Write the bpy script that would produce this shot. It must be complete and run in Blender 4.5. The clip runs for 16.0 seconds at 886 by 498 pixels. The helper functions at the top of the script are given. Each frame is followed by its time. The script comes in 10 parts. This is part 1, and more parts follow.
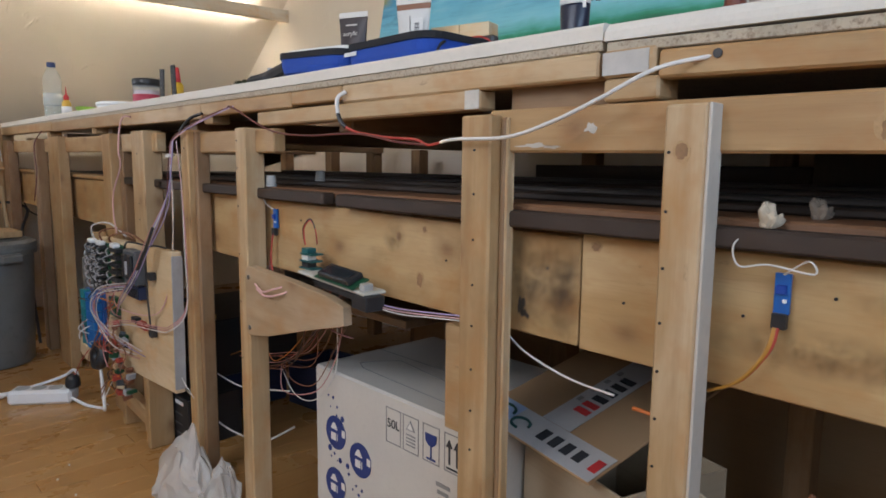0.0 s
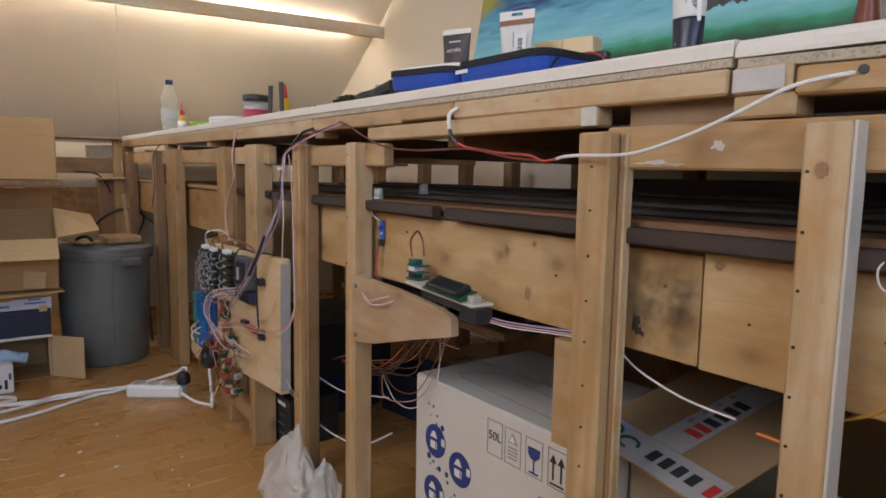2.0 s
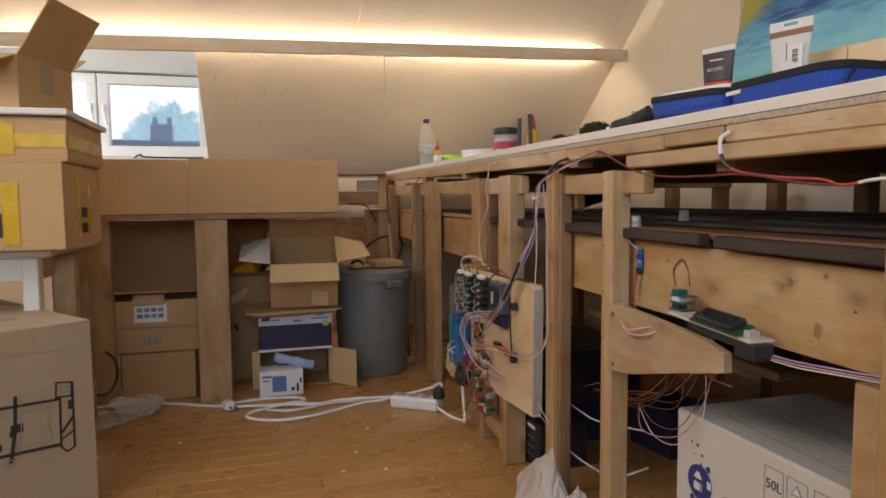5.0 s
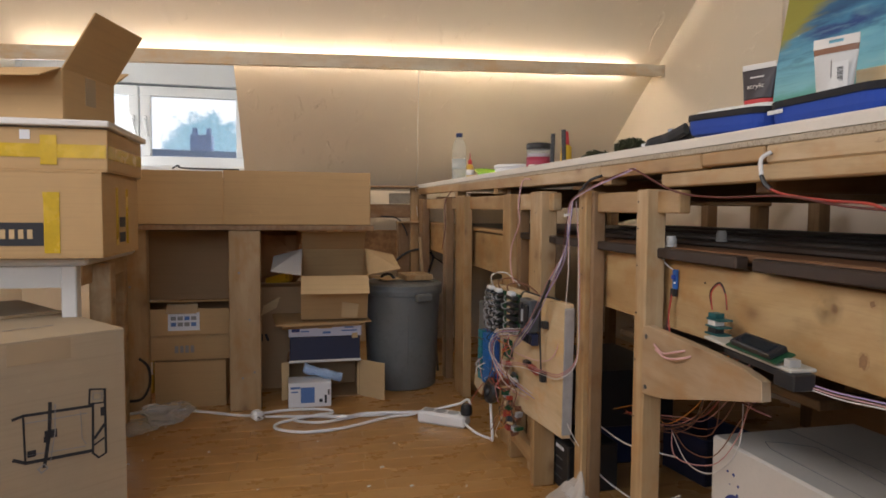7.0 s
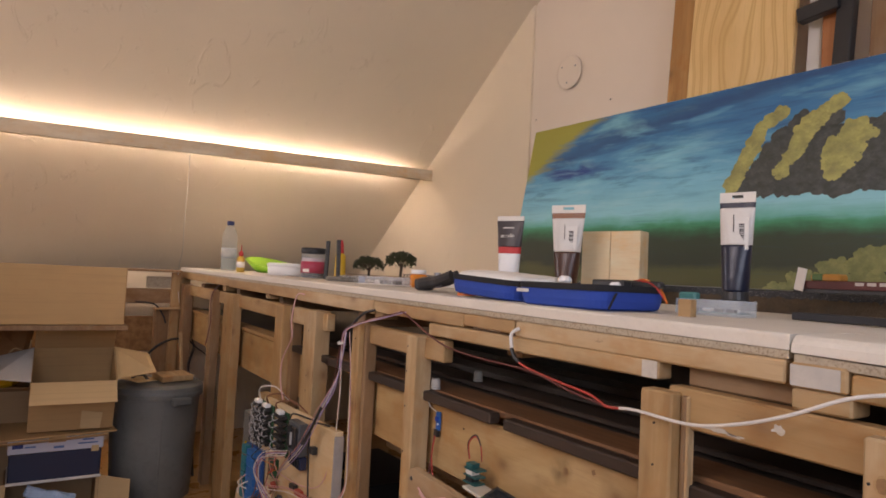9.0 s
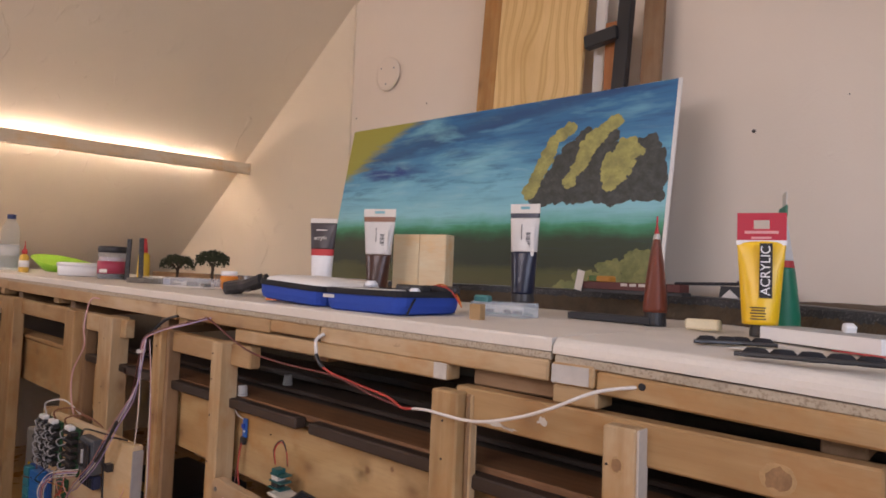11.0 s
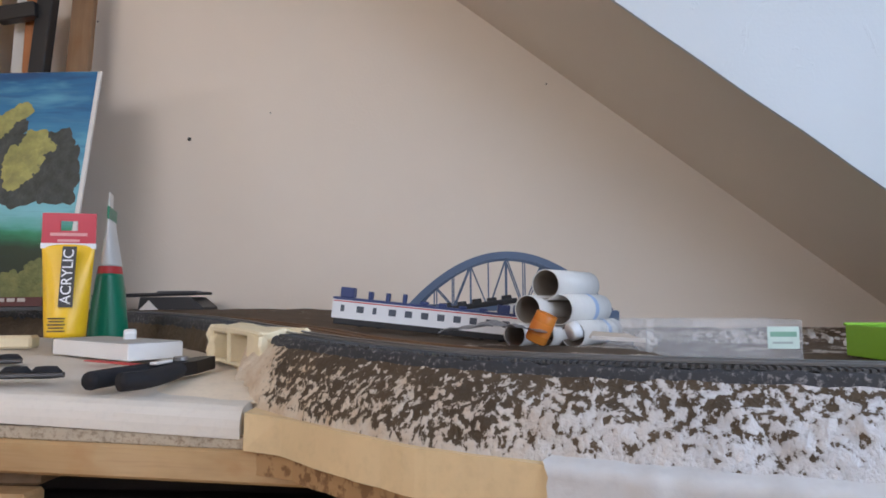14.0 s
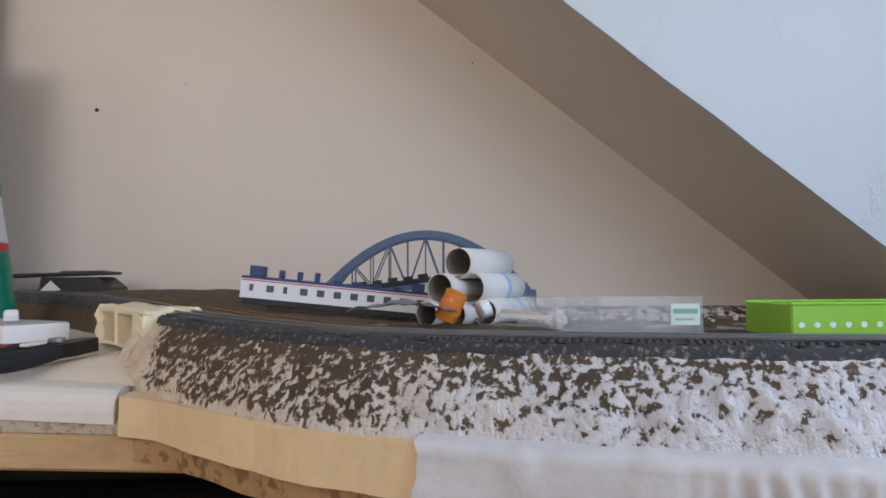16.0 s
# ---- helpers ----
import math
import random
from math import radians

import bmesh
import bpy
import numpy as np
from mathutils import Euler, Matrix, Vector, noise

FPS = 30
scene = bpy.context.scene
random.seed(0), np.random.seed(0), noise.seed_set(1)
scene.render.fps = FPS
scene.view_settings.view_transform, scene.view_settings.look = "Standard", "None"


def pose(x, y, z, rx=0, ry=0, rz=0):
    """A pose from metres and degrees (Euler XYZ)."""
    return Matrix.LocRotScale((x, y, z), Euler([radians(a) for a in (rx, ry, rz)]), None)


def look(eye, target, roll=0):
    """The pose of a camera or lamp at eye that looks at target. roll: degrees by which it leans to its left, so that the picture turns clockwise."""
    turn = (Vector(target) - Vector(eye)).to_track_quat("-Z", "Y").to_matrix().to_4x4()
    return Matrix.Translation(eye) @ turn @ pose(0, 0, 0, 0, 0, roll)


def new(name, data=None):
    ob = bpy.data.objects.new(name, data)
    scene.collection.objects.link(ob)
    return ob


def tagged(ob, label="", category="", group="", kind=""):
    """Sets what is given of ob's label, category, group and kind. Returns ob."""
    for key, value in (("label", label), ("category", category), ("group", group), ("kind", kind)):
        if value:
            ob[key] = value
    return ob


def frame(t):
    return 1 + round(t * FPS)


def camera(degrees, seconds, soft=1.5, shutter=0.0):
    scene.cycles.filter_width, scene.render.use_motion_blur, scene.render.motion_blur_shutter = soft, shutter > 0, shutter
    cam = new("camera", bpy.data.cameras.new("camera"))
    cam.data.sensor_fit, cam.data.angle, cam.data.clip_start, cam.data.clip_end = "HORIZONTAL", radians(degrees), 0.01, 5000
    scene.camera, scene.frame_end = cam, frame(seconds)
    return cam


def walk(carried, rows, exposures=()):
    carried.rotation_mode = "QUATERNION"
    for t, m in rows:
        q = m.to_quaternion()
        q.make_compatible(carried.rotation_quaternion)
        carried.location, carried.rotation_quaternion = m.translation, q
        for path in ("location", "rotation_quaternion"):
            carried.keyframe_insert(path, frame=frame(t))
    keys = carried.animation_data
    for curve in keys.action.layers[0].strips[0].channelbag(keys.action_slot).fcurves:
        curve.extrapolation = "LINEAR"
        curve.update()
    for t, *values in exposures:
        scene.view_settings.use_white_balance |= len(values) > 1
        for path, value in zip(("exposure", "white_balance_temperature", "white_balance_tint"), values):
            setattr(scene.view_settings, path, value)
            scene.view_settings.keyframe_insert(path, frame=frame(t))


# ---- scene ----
cam = camera(69.4, 16.0, 1.7)
PATH = [
    (0, (0.367, -0.566, 0.694), (-1.07, 0.802, 0.443), 0.6),
    (0.5, (0.366, -0.572, 0.697), (-1.074, 0.794, 0.451), 0.5),
    (1, (0.362, -0.587, 0.694), (-1.132, 0.724, 0.466), 0.7),
    (1.5, (0.352, -0.583, 0.694), (-1.241, 0.607, 0.478), 0.8),
    (2, (0.35, -0.607, 0.699), (-1.25, 0.574, 0.478), 1.0),
    (2.5, (0.349, -0.608, 0.697), (-1.248, 0.576, 0.473), 1.4),
    (3, (0.346, -0.618, 0.695), (-1.244, 0.575, 0.478), 1.5),
    (3.5, (0.343, -0.619, 0.696), (-1.272, 0.542, 0.484), 1.2),
    (4, (0.335, -0.616, 0.708), (-1.364, 0.419, 0.503), -0.2),
    (4.5, (0.334, -0.638, 0.711), (-1.465, 0.216, 0.522), -0.6),
    (5, (0.35, -0.66, 0.708), (-1.569, -0.116, 0.559), -0.5),
    (5.2, (0.346, -0.661, 0.711), (-1.599, -0.218, 0.57), -0.5),
    (7.3, (0.337, -0.654, 0.716), (-1.606, -0.193, 0.614), 0.7),
    (7.5, (0.328, -0.656, 0.718), (-1.598, -0.127, 0.626), 1.2),
    (8, (0.329, -0.653, 0.757), (-1.512, 0.128, 0.729), 2.6),
    (8.5, (0.362, -0.68, 0.843), (-1.354, 0.347, 0.876), 3.0),
    (8.7, (0.365, -0.688, 0.863), (-1.331, 0.369, 0.929), 3.0),
    (10.8, (0.406, -0.686, 0.906), (-0.965, 0.767, 0.992), 2.5),
    (11, (0.416, -0.68, 0.906), (-0.906, 0.819, 0.997), 2.3),
    (11.5, (0.438, -0.656, 0.905), (-0.742, 0.955, 1.012), 2.2),
    (12, (0.472, -0.619, 0.9), (-0.528, 1.108, 1.033), 2.0),
    (12.5, (0.522, -0.584, 0.901), (-0.225, 1.264, 1.071), 2.0),
    (13, (0.584, -0.552, 0.903), (0.09, 1.376, 1.097), 1.2),
    (13.5, (0.643, -0.515, 0.904), (0.374, 1.458, 1.085), 0.3),
    (14, (0.691, -0.483, 0.902), (0.564, 1.507, 1.063), -0.3),
    (14.5, (0.708, -0.47, 0.904), (0.678, 1.526, 1.036), -0.5),
    (15, (0.72, -0.473, 0.909), (0.738, 1.524, 1.023), -0.9),
    (15.5, (0.724, -0.463, 0.903), (0.776, 1.533, 1.011), -0.6),
    (16, (0.724, -0.468, 0.898), (0.792, 1.528, 1.0), -0.4),
]
TONE = [(0, 0.13, 5800, 10), (2, 0.06, 6150, 14), (4, 0.05, 6450, 15), (5.2, -0.04, 6900, 16), (7.5, -0.14, 6650, 15), (8.0, -0.20, 6650, 15), (8.6, -0.15, 7150, 25), (11, -0.10, 6850, 28), (12, -0.02, 6400, 22), (13.5, 0.02, 6150, 17), (16, -0.12, 6200, 17)]
walk(cam, [(t, look(eye, target, roll)) for t, eye, target, roll in PATH], TONE)

# ---- world, daylight, lamps ----
world = bpy.data.worlds.new("sky")
scene.world = world
world.use_nodes = True
wn = world.node_tree
sky = wn.nodes.new("ShaderNodeTexSky")
sky.sky_type, sky.sun_disc = "NISHITA", False
sky.sun_elevation, sky.sun_rotation = radians(38), radians(200)
wn.links.new(sky.outputs[0], wn.nodes["Background"].inputs[0])
wn.nodes["Background"].inputs[1].default_value = 0.12


def area_lamp(name, eye, target, w, h, watts, colour):
    data = bpy.data.lights.new(name, "AREA")
    data.shape, data.size, data.size_y, data.energy, data.color = "RECTANGLE", w, h, watts, colour
    ob = new(name, data)
    ob.matrix_world = look(eye, target)
    return ob


# daylight that enters by the right and left dormer windows; the rear lamp is added fill
area_lamp("right_dormer_daylight", (2.02, -0.95, 1.35), (-1.7, -0.2, 1.25), 1.7, 0.9, 30, (0.70, 0.84, 1.0))
area_lamp("rear_window_daylight", (-0.45, -2.10, 1.75), (-1.5, 0.6, 1.75), 1.5, 0.76, 23, (0.95, 0.95, 0.96))
area_lamp("left_dormer_daylight", (-3.44, -1.88, 1.2), (-1.2, -0.7, 0.9), 0.36, 0.42, 12, (0.8, 0.9, 1.0))


# ---- materials ----
def nodes_of(name, rough=0.6, metal=0.0):
    m = bpy.data.materials.new(name)
    m.use_nodes = True
    nt = m.node_tree
    b = nt.nodes["Principled BSDF"]
    b.inputs["Roughness"].default_value = rough
    b.inputs["Metallic"].default_value = metal
    return m, nt, b


def mixc(nt, a, b, fac):
    n = nt.nodes.new("ShaderNodeMix")
    n.data_type = "RGBA"
    for k, v in ((6, a), (7, b), (0, fac)):
        if isinstance(v, tuple):
            n.inputs[k].default_value = (*v, 1) if len(v) == 3 else v
        elif isinstance(v, (int, float)):
            n.inputs[k].default_value = v
        else:
            nt.links.new(v, n.inputs[k])
    return n.outputs[2]


def ramp(nt, src, stops):
    n = nt.nodes.new("ShaderNodeValToRGB")
    el = n.color_ramp.elements
    while len(el) < len(stops):
        el.new(0.5)
    for e, (p, c) in zip(el, stops):
        e.position = p
        e.color = (c, c, c, 1) if isinstance(c, (int, float)) else (*c, 1)
    nt.links.new(src, n.inputs[0])
    return n.outputs[0]


def coords(nt, scale=(1, 1, 1), kind="Object", shift=True):
    tc = nt.nodes.new("ShaderNodeTexCoord")
    mp = nt.nodes.new("ShaderNodeMapping")
    mp.inputs["Scale"].default_value = scale
    nt.links.new(tc.outputs[kind], mp.inputs[0])
    if shift:
        oi = nt.nodes.new("ShaderNodeObjectInfo")
        mu = nt.nodes.new("ShaderNodeMath")
        mu.operation = "MULTIPLY"
        mu.inputs[1].default_value = 37.0
        nt.links.new(oi.outputs["Random"], mu.inputs[0])
        nt.links.new(mu.outputs[0], mp.inputs["Location"])
    return mp.outputs[0]


def noise_tex(nt, vec, scale, detail=4.0, rough=0.55, dist=0.0):
    n = nt.nodes.new("ShaderNodeTexNoise")
    n.inputs["Scale"].default_value = scale
    n.inputs["Detail"].default_value = detail
    n.inputs["Roughness"].default_value = rough
    n.inputs["Distortion"].default_value = dist
    nt.links.new(vec, n.inputs["Vector"])
    return n.outputs["Fac"]


def bump(nt, b, src, strength=0.2, dist=0.002):
    n = nt.nodes.new("ShaderNodeBump")
    n.inputs["Strength"].default_value = strength
    n.inputs["Distance"].default_value = dist
    nt.links.new(src, n.inputs["Height"])
    nt.links.new(n.outputs[0], b.inputs["Normal"])


def wood_mat(name, light, dark, knots=True, rough=0.6, knot_scale=5.5, figure=0.32, wave=1.6):
    """Sawn timber whose grain runs along the local x axis, with rings, streaks and knots."""
    m, nt, b = nodes_of(name, rough)
    v = coords(nt, (1.0, 9.0, 9.0))
    broad = noise_tex(nt, v, 2.2, 3, 0.5, 1.2)
    fine = noise_tex(nt, coords(nt, (3.0, 60.0, 60.0)), 6.0, 3, 0.6, 0.3)
    w = nt.nodes.new("ShaderNodeTexWave")
    w.wave_type, w.bands_direction = "BANDS", "Y"
    w.inputs["Scale"].default_value = wave
    w.inputs["Distortion"].default_value = 7.0
    w.inputs["Detail"].default_value = 2.0
    w.inputs["Detail Scale"].default_value = 0.7
    nt.links.new(v, w.inputs["Vector"])
    pale = tuple(min(0.8, x * y) for x, y in zip(light, (1.18, 1.27, 1.5)))
    c = mixc(nt, light, dark, ramp(nt, broad, [(0.34, 0.0), (0.70, 0.85)]))
    wash = noise_tex(nt, coords(nt, (0.8, 2.4, 2.4)), 4.2, 4, 0.6, 0.6)
    c = mixc(nt, c, pale, ramp(nt, wash, [(0.46, 0.0), (0.70, 0.75)]))
    c = mixc(nt, c, dark, ramp(nt, w.outputs["Fac"], [(0.55, 0.0), (0.95, figure)]))
    c = mixc(nt, c, tuple(x * 0.62 for x in dark), ramp(nt, fine, [(0.5, 0.0), (0.8, 0.24)]))
    dirt = noise_tex(nt, coords(nt, (1.2, 2.0, 2.0)), 3.5, 5, 0.65)
    c = mixc(nt, c, tuple(x * 0.45 for x in dark), ramp(nt, dirt, [(0.56, 0.0), (0.78, 0.5)]))
    # handling marks: honey-coloured blotches, small dark scuffs, and each piece a little lighter or darker
    blot = noise_tex(nt, coords(nt, (1.0, 1.6, 1.6)), 11.0, 4, 0.6)
    c = mixc(nt, c, tuple(x * y for x, y in zip(dark, (1.12, 0.86, 0.52))), ramp(nt, blot, [(0.50, 0.0), (0.70, 0.62)]))
    scuff = noise_tex(nt, coords(nt, (1.0, 2.2, 2.2)), 24.0, 5, 0.7)
    c = mixc(nt, c, tuple(x * 0.3 for x in dark), ramp(nt, scuff, [(0.66, 0.0), (0.76, 0.55)]))
    rnd_tone = nt.nodes.new("ShaderNodeObjectInfo")
    tone = nt.nodes.new("ShaderNodeMath")
    tone.operation = "MULTIPLY"
    tone.inputs[1].default_value = 0.26
    nt.links.new(rnd_tone.outputs["Random"], tone.inputs[0])
    c = mixc(nt, c, tuple(x * 0.82 for x in dark), tone.outputs[0])
    if knots:
        # knots lie on whichever long face is looked at: length along x, the face's own width across
        tc = nt.nodes.new("ShaderNodeTexCoord")
        pos, nor, ab = nt.nodes.new("ShaderNodeSeparateXYZ"), nt.nodes.new("ShaderNodeSeparateXYZ"), nt.nodes.new("ShaderNodeVectorMath")
        ab.operation = "ABSOLUTE"
        nt.links.new(tc.outputs["Object"], pos.inputs[0])
        nt.links.new(tc.outputs["Normal"], ab.inputs[0])
        nt.links.new(ab.outputs[0], nor.inputs[0])
        m1, m2, com = nt.nodes.new("ShaderNodeMath"), nt.nodes.new("ShaderNodeMath"), nt.nodes.new("ShaderNodeCombineXYZ")
        m1.operation, m2.operation = "MULTIPLY", "MULTIPLY_ADD"
        nt.links.new(pos.outputs[2], m1.inputs[0])
        nt.links.new(nor.outputs[1], m1.inputs[1])
        nt.links.new(pos.outputs[1], m2.inputs[0])
        nt.links.new(nor.outputs[2], m2.inputs[1])
        nt.links.new(m1.outputs[0], m2.inputs[2])
        oi, sh = nt.nodes.new("ShaderNodeObjectInfo"), nt.nodes.new("ShaderNodeMath")
        sh.operation = "MULTIPLY_ADD"
        sh.inputs[1].default_value = 53.0
        nt.links.new(oi.outputs["Random"], sh.inputs[0])
        nt.links.new(pos.outputs[0], sh.inputs[2])
        nt.links.new(sh.outputs[0], com.inputs[0])
        nt.links.new(m2.outputs[0], com.inputs[1])
        sc = nt.nodes.new("ShaderNodeMapping")
        sc.inputs["Scale"].default_value = (0.8, 1.15, 1.0)
        nt.links.new(com.outputs[0], sc.inputs[0])
        vo = nt.nodes.new("ShaderNodeTexVoronoi")
        vo.voronoi_dimensions = "2D"
        vo.inputs["Scale"].default_value = knot_scale
        nt.links.new(sc.outputs[0], vo.inputs["Vector"])
        wob = nt.nodes.new("ShaderNodeMath")
        wob.operation = "MULTIPLY_ADD"
        wob.inputs[1].default_value = 0.05
        nt.links.new(fine, wob.inputs[0])
        nt.links.new(vo.outputs["Distance"], wob.inputs[2])
        c = mixc(nt, c, (0.19, 0.092, 0.038), ramp(nt, wob.outputs[0], [(0.035, 0.72), (0.070, 0.50), (0.095, 0.30), (0.130, 0.14), (0.22, 0.0)]))
    nt.links.new(c, b.inputs["Base Color"])
    bump(nt, b, fine, 0.16, 0.0010)
    return m


def plywood_mat(name, light, dark):
    """Rotary cut veneer: wide wavy rings along local x, a few knots."""
    m, nt, b = nodes_of(name, 0.55)
    v = coords(nt, (1.3, 3.2, 3.2), shift=False)
    wob = noise_tex(nt, v, 2.6, 3, 0.5, 0.6)
    w = nt.nodes.new("ShaderNodeTexWave")
    w.wave_type, w.bands_direction = "BANDS", "Y"
    w.inputs["Scale"].default_value = 2.6
    w.inputs["Distortion"].default_value = 15.0
    w.inputs["Detail"].default_value = 1.0
    w.inputs["Detail Scale"].default_value = 0.55
    nt.links.new(v, w.inputs["Vector"])
    fine = noise_tex(nt, coords(nt, (4.0, 70.0, 70.0)), 5.0, 3, 0.6, 0.2)
    c = mixc(nt, light, tuple(0.5 * (x + y) for x, y in zip(light, dark)), ramp(nt, wob, [(0.35, 0.0), (0.7, 1.0)]))
    c = mixc(nt, c, dark, ramp(nt, w.outputs["Fac"], [(0.55, 0.0), (0.86, 0.9), (1.0, 0.3)]))
    c = mixc(nt, c, tuple(x * 0.7 for x in dark), ramp(nt, fine, [(0.5, 0.0), (0.8, 0.25)]))
    vo = nt.nodes.new("ShaderNodeTexVoronoi")
    vo.inputs["Scale"].default_value = 1.7
    nt.links.new(coords(nt, (0.9, 1.3, 1.3), shift=False), vo.inputs["Vector"])
    c = mixc(nt, c, (0.20, 0.09, 0.035), ramp(nt, vo.outputs["Distance"], [(0.03, 0.9), (0.05, 0.6), (0.09, 0.0)]))
    nt.links.new(c, b.inputs["Base Color"])
    bump(nt, b, fine, 0.12, 0.001)
    return m


def stain_mat(name, colour, scale=40.0, half=(0.05, 0.06)):
    """A thin film of dirt, patchy and fading out towards its rim."""
    m, nt, b = nodes_of(name, 0.8)
    b.inputs["Base Color"].default_value = (*colour, 1)
    v = coords(nt, shift=False)
    mp = nt.nodes.new("ShaderNodeMapping")
    mp.inputs["Scale"].default_value = (1 / half[0], 0.0, 1 / half[1])
    nt.links.new(v, mp.inputs[0])
    le = nt.nodes.new("ShaderNodeVectorMath")
    le.operation = "LENGTH"
    nt.links.new(mp.outputs[0], le.inputs[0])
    mu = nt.nodes.new("ShaderNodeMath")
    mu.operation = "MULTIPLY"
    nt.links.new(ramp(nt, le.outputs["Value"], [(0.15, 1.0), (0.95, 0.0)]), mu.inputs[0])
    nt.links.new(ramp(nt, noise_tex(nt, v, scale, 5, 0.65), [(0.36, 0.0), (0.70, 0.38)]), mu.inputs[1])
    tr = nt.nodes.new("ShaderNodeBsdfTransparent")
    mx = nt.nodes.new("ShaderNodeMixShader")
    nt.links.new(mu.outputs[0], mx.inputs[0])
    nt.links.new(tr.outputs[0], mx.inputs[1])
    nt.links.new(b.outputs[0], mx.inputs[2])
    nt.links.new(mx.outputs[0], nt.nodes["Material Output"].inputs[0])
    return m


def plain_mat(name, colour, rough=0.5, metal=0.0, vary=0.12, scale=8.0, grain=120.0, relief=0.08, spec=None):
    """A painted, moulded or paper surface with blotches at two scales."""
    m, nt, b = nodes_of(name, rough, metal)
    v = coords(nt)
    big = noise_tex(nt, v, scale, 4, 0.6)
    small = noise_tex(nt, v, grain, 3, 0.6)
    c = mixc(nt, tuple(max(0, x * (1 - vary)) for x in colour), tuple(min(1, x * (1 + vary)) for x in colour), big)
    c = mixc(nt, c, tuple(x * 0.8 for x in colour), ramp(nt, small, [(0.5, 0.0), (0.8, min(1, vary * 3))]))
    nt.links.new(c, b.inputs["Base Color"])
    rr = nt.nodes.new("ShaderNodeMapRange")
    rr.inputs["To Min"].default_value = max(0.04, rough - 0.08)
    rr.inputs["To Max"].default_value = min(1, rough + 0.1)
    nt.links.new(big, rr.inputs[0])
    nt.links.new(rr.outputs[0], b.inputs["Roughness"])
    if relief:
        bump(nt, b, small, relief, 0.001)
    if spec is not None:
        b.inputs["Specular IOR Level"].default_value = spec
    return m


def glass_mat(name, tint=(0.95, 0.98, 1.0), rough=0.03, alpha=0.18):
    """Thin clear plastic or glass: mostly see-through, with gloss."""
    m, nt, b = nodes_of(name, rough)
    b.inputs["Base Color"].default_value = (*tint, 1)
    tr = nt.nodes.new("ShaderNodeBsdfTransparent")
    tr.inputs[0].default_value = (*tint, 1)
    mx = nt.nodes.new("ShaderNodeMixShader")
    mx.inputs[0].default_value = alpha
    nt.links.new(tr.outputs[0], mx.inputs[1])
    nt.links.new(b.outputs[0], mx.inputs[2])
    nt.links.new(mx.outputs[0], nt.nodes["Material Output"].inputs[0])
    return m


def glow_mat(name, colour, strength):
    m, nt, b = nodes_of(name, 0.5)
    b.inputs["Base Color"].default_value = (0.9, 0.9, 0.9, 1)
    b.inputs["Emission Color"].default_value = (*colour, 1)
    b.inputs["Emission Strength"].default_value = strength
    return m


def plaster_mat(name, colour, trowel=1.0):
    """Painted plaster with trowel marks, specks and soft stains."""
    m, nt, b = nodes_of(name, 0.75)
    v = coords(nt, shift=False)
    big = noise_tex(nt, v, 1.4, 4, 0.6)
    marks = noise_tex(nt, coords(nt, (1, 2.2, 1), shift=False), 5.0, 6, 0.7, 1.6)
    fine = noise_tex(nt, v, 140, 2, 0.5)
    c = mixc(nt, tuple(x * 0.93 for x in colour), colour, ramp(nt, big, [(0.3, 0.0), (0.7, 1.0)]))
    c = mixc(nt, c, tuple(x * 0.8 for x in colour), ramp(nt, marks, [(0.66, 0.0), (0.76, 0.35 * trowel)]))
    nt.links.new(c, b.inputs["Base Color"])
    add = nt.nodes.new("ShaderNodeMath")
    add.operation = "MULTIPLY_ADD"
    add.inputs[1].default_value = 0.12
    nt.links.new(fine, add.inputs[0])
    nt.links.new(ramp(nt, marks, [(0.6, 0.0), (0.72, trowel)]), add.inputs[2])
    bump(nt, b, add.outputs[0], 0.6, 0.005)
    return m


def cardboard_mat(name, colour):
    m, nt, b = nodes_of(name, 0.8)
    v = coords(nt)
    flute = noise_tex(nt, coords(nt, (4, 4, 180)), 1.0, 2, 0.5)
    big = noise_tex(nt, v, 5.0, 5, 0.65)
    c = mixc(nt, tuple(x * 0.82 for x in colour), tuple(min(1, x * 1.1) for x in colour), big)
    c = mixc(nt, c, tuple(x * 0.72 for x in colour), ramp(nt, flute, [(0.5, 0.0), (0.75, 0.3)]))
    scuff = noise_tex(nt, v, 30, 4, 0.7)
    c = mixc(nt, c, tuple(min(1, x * 1.45) for x in colour), ramp(nt, scuff, [(0.68, 0.0), (0.78, 0.35)]))
    nt.links.new(c, b.inputs["Base Color"])
    bump(nt, b, flute, 0.15, 0.001)
    return m


def speckle_mat(name, base, specks, scale=260.0, lo=0.45, hi=0.6, rough=0.8):
    """Pressed board, ballast or crumbs: two colours in fine grains."""
    m, nt, b = nodes_of(name, rough)
    v = coords(nt)
    n1 = noise_tex(nt, v, scale, 3, 0.6)
    n2 = noise_tex(nt, v, scale * 0.12, 4, 0.6)
    c = mixc(nt, base, specks, ramp(nt, n1, [(lo, 0.0), (hi, 1.0)]))
    c = mixc(nt, c, tuple(x * 0.55 for x in base), ramp(nt, n2, [(0.5, 0.0), (0.75, 0.55)]))
    nt.links.new(c, b.inputs["Base Color"])
    bump(nt, b, n1, 0.5, 0.002)
    return m


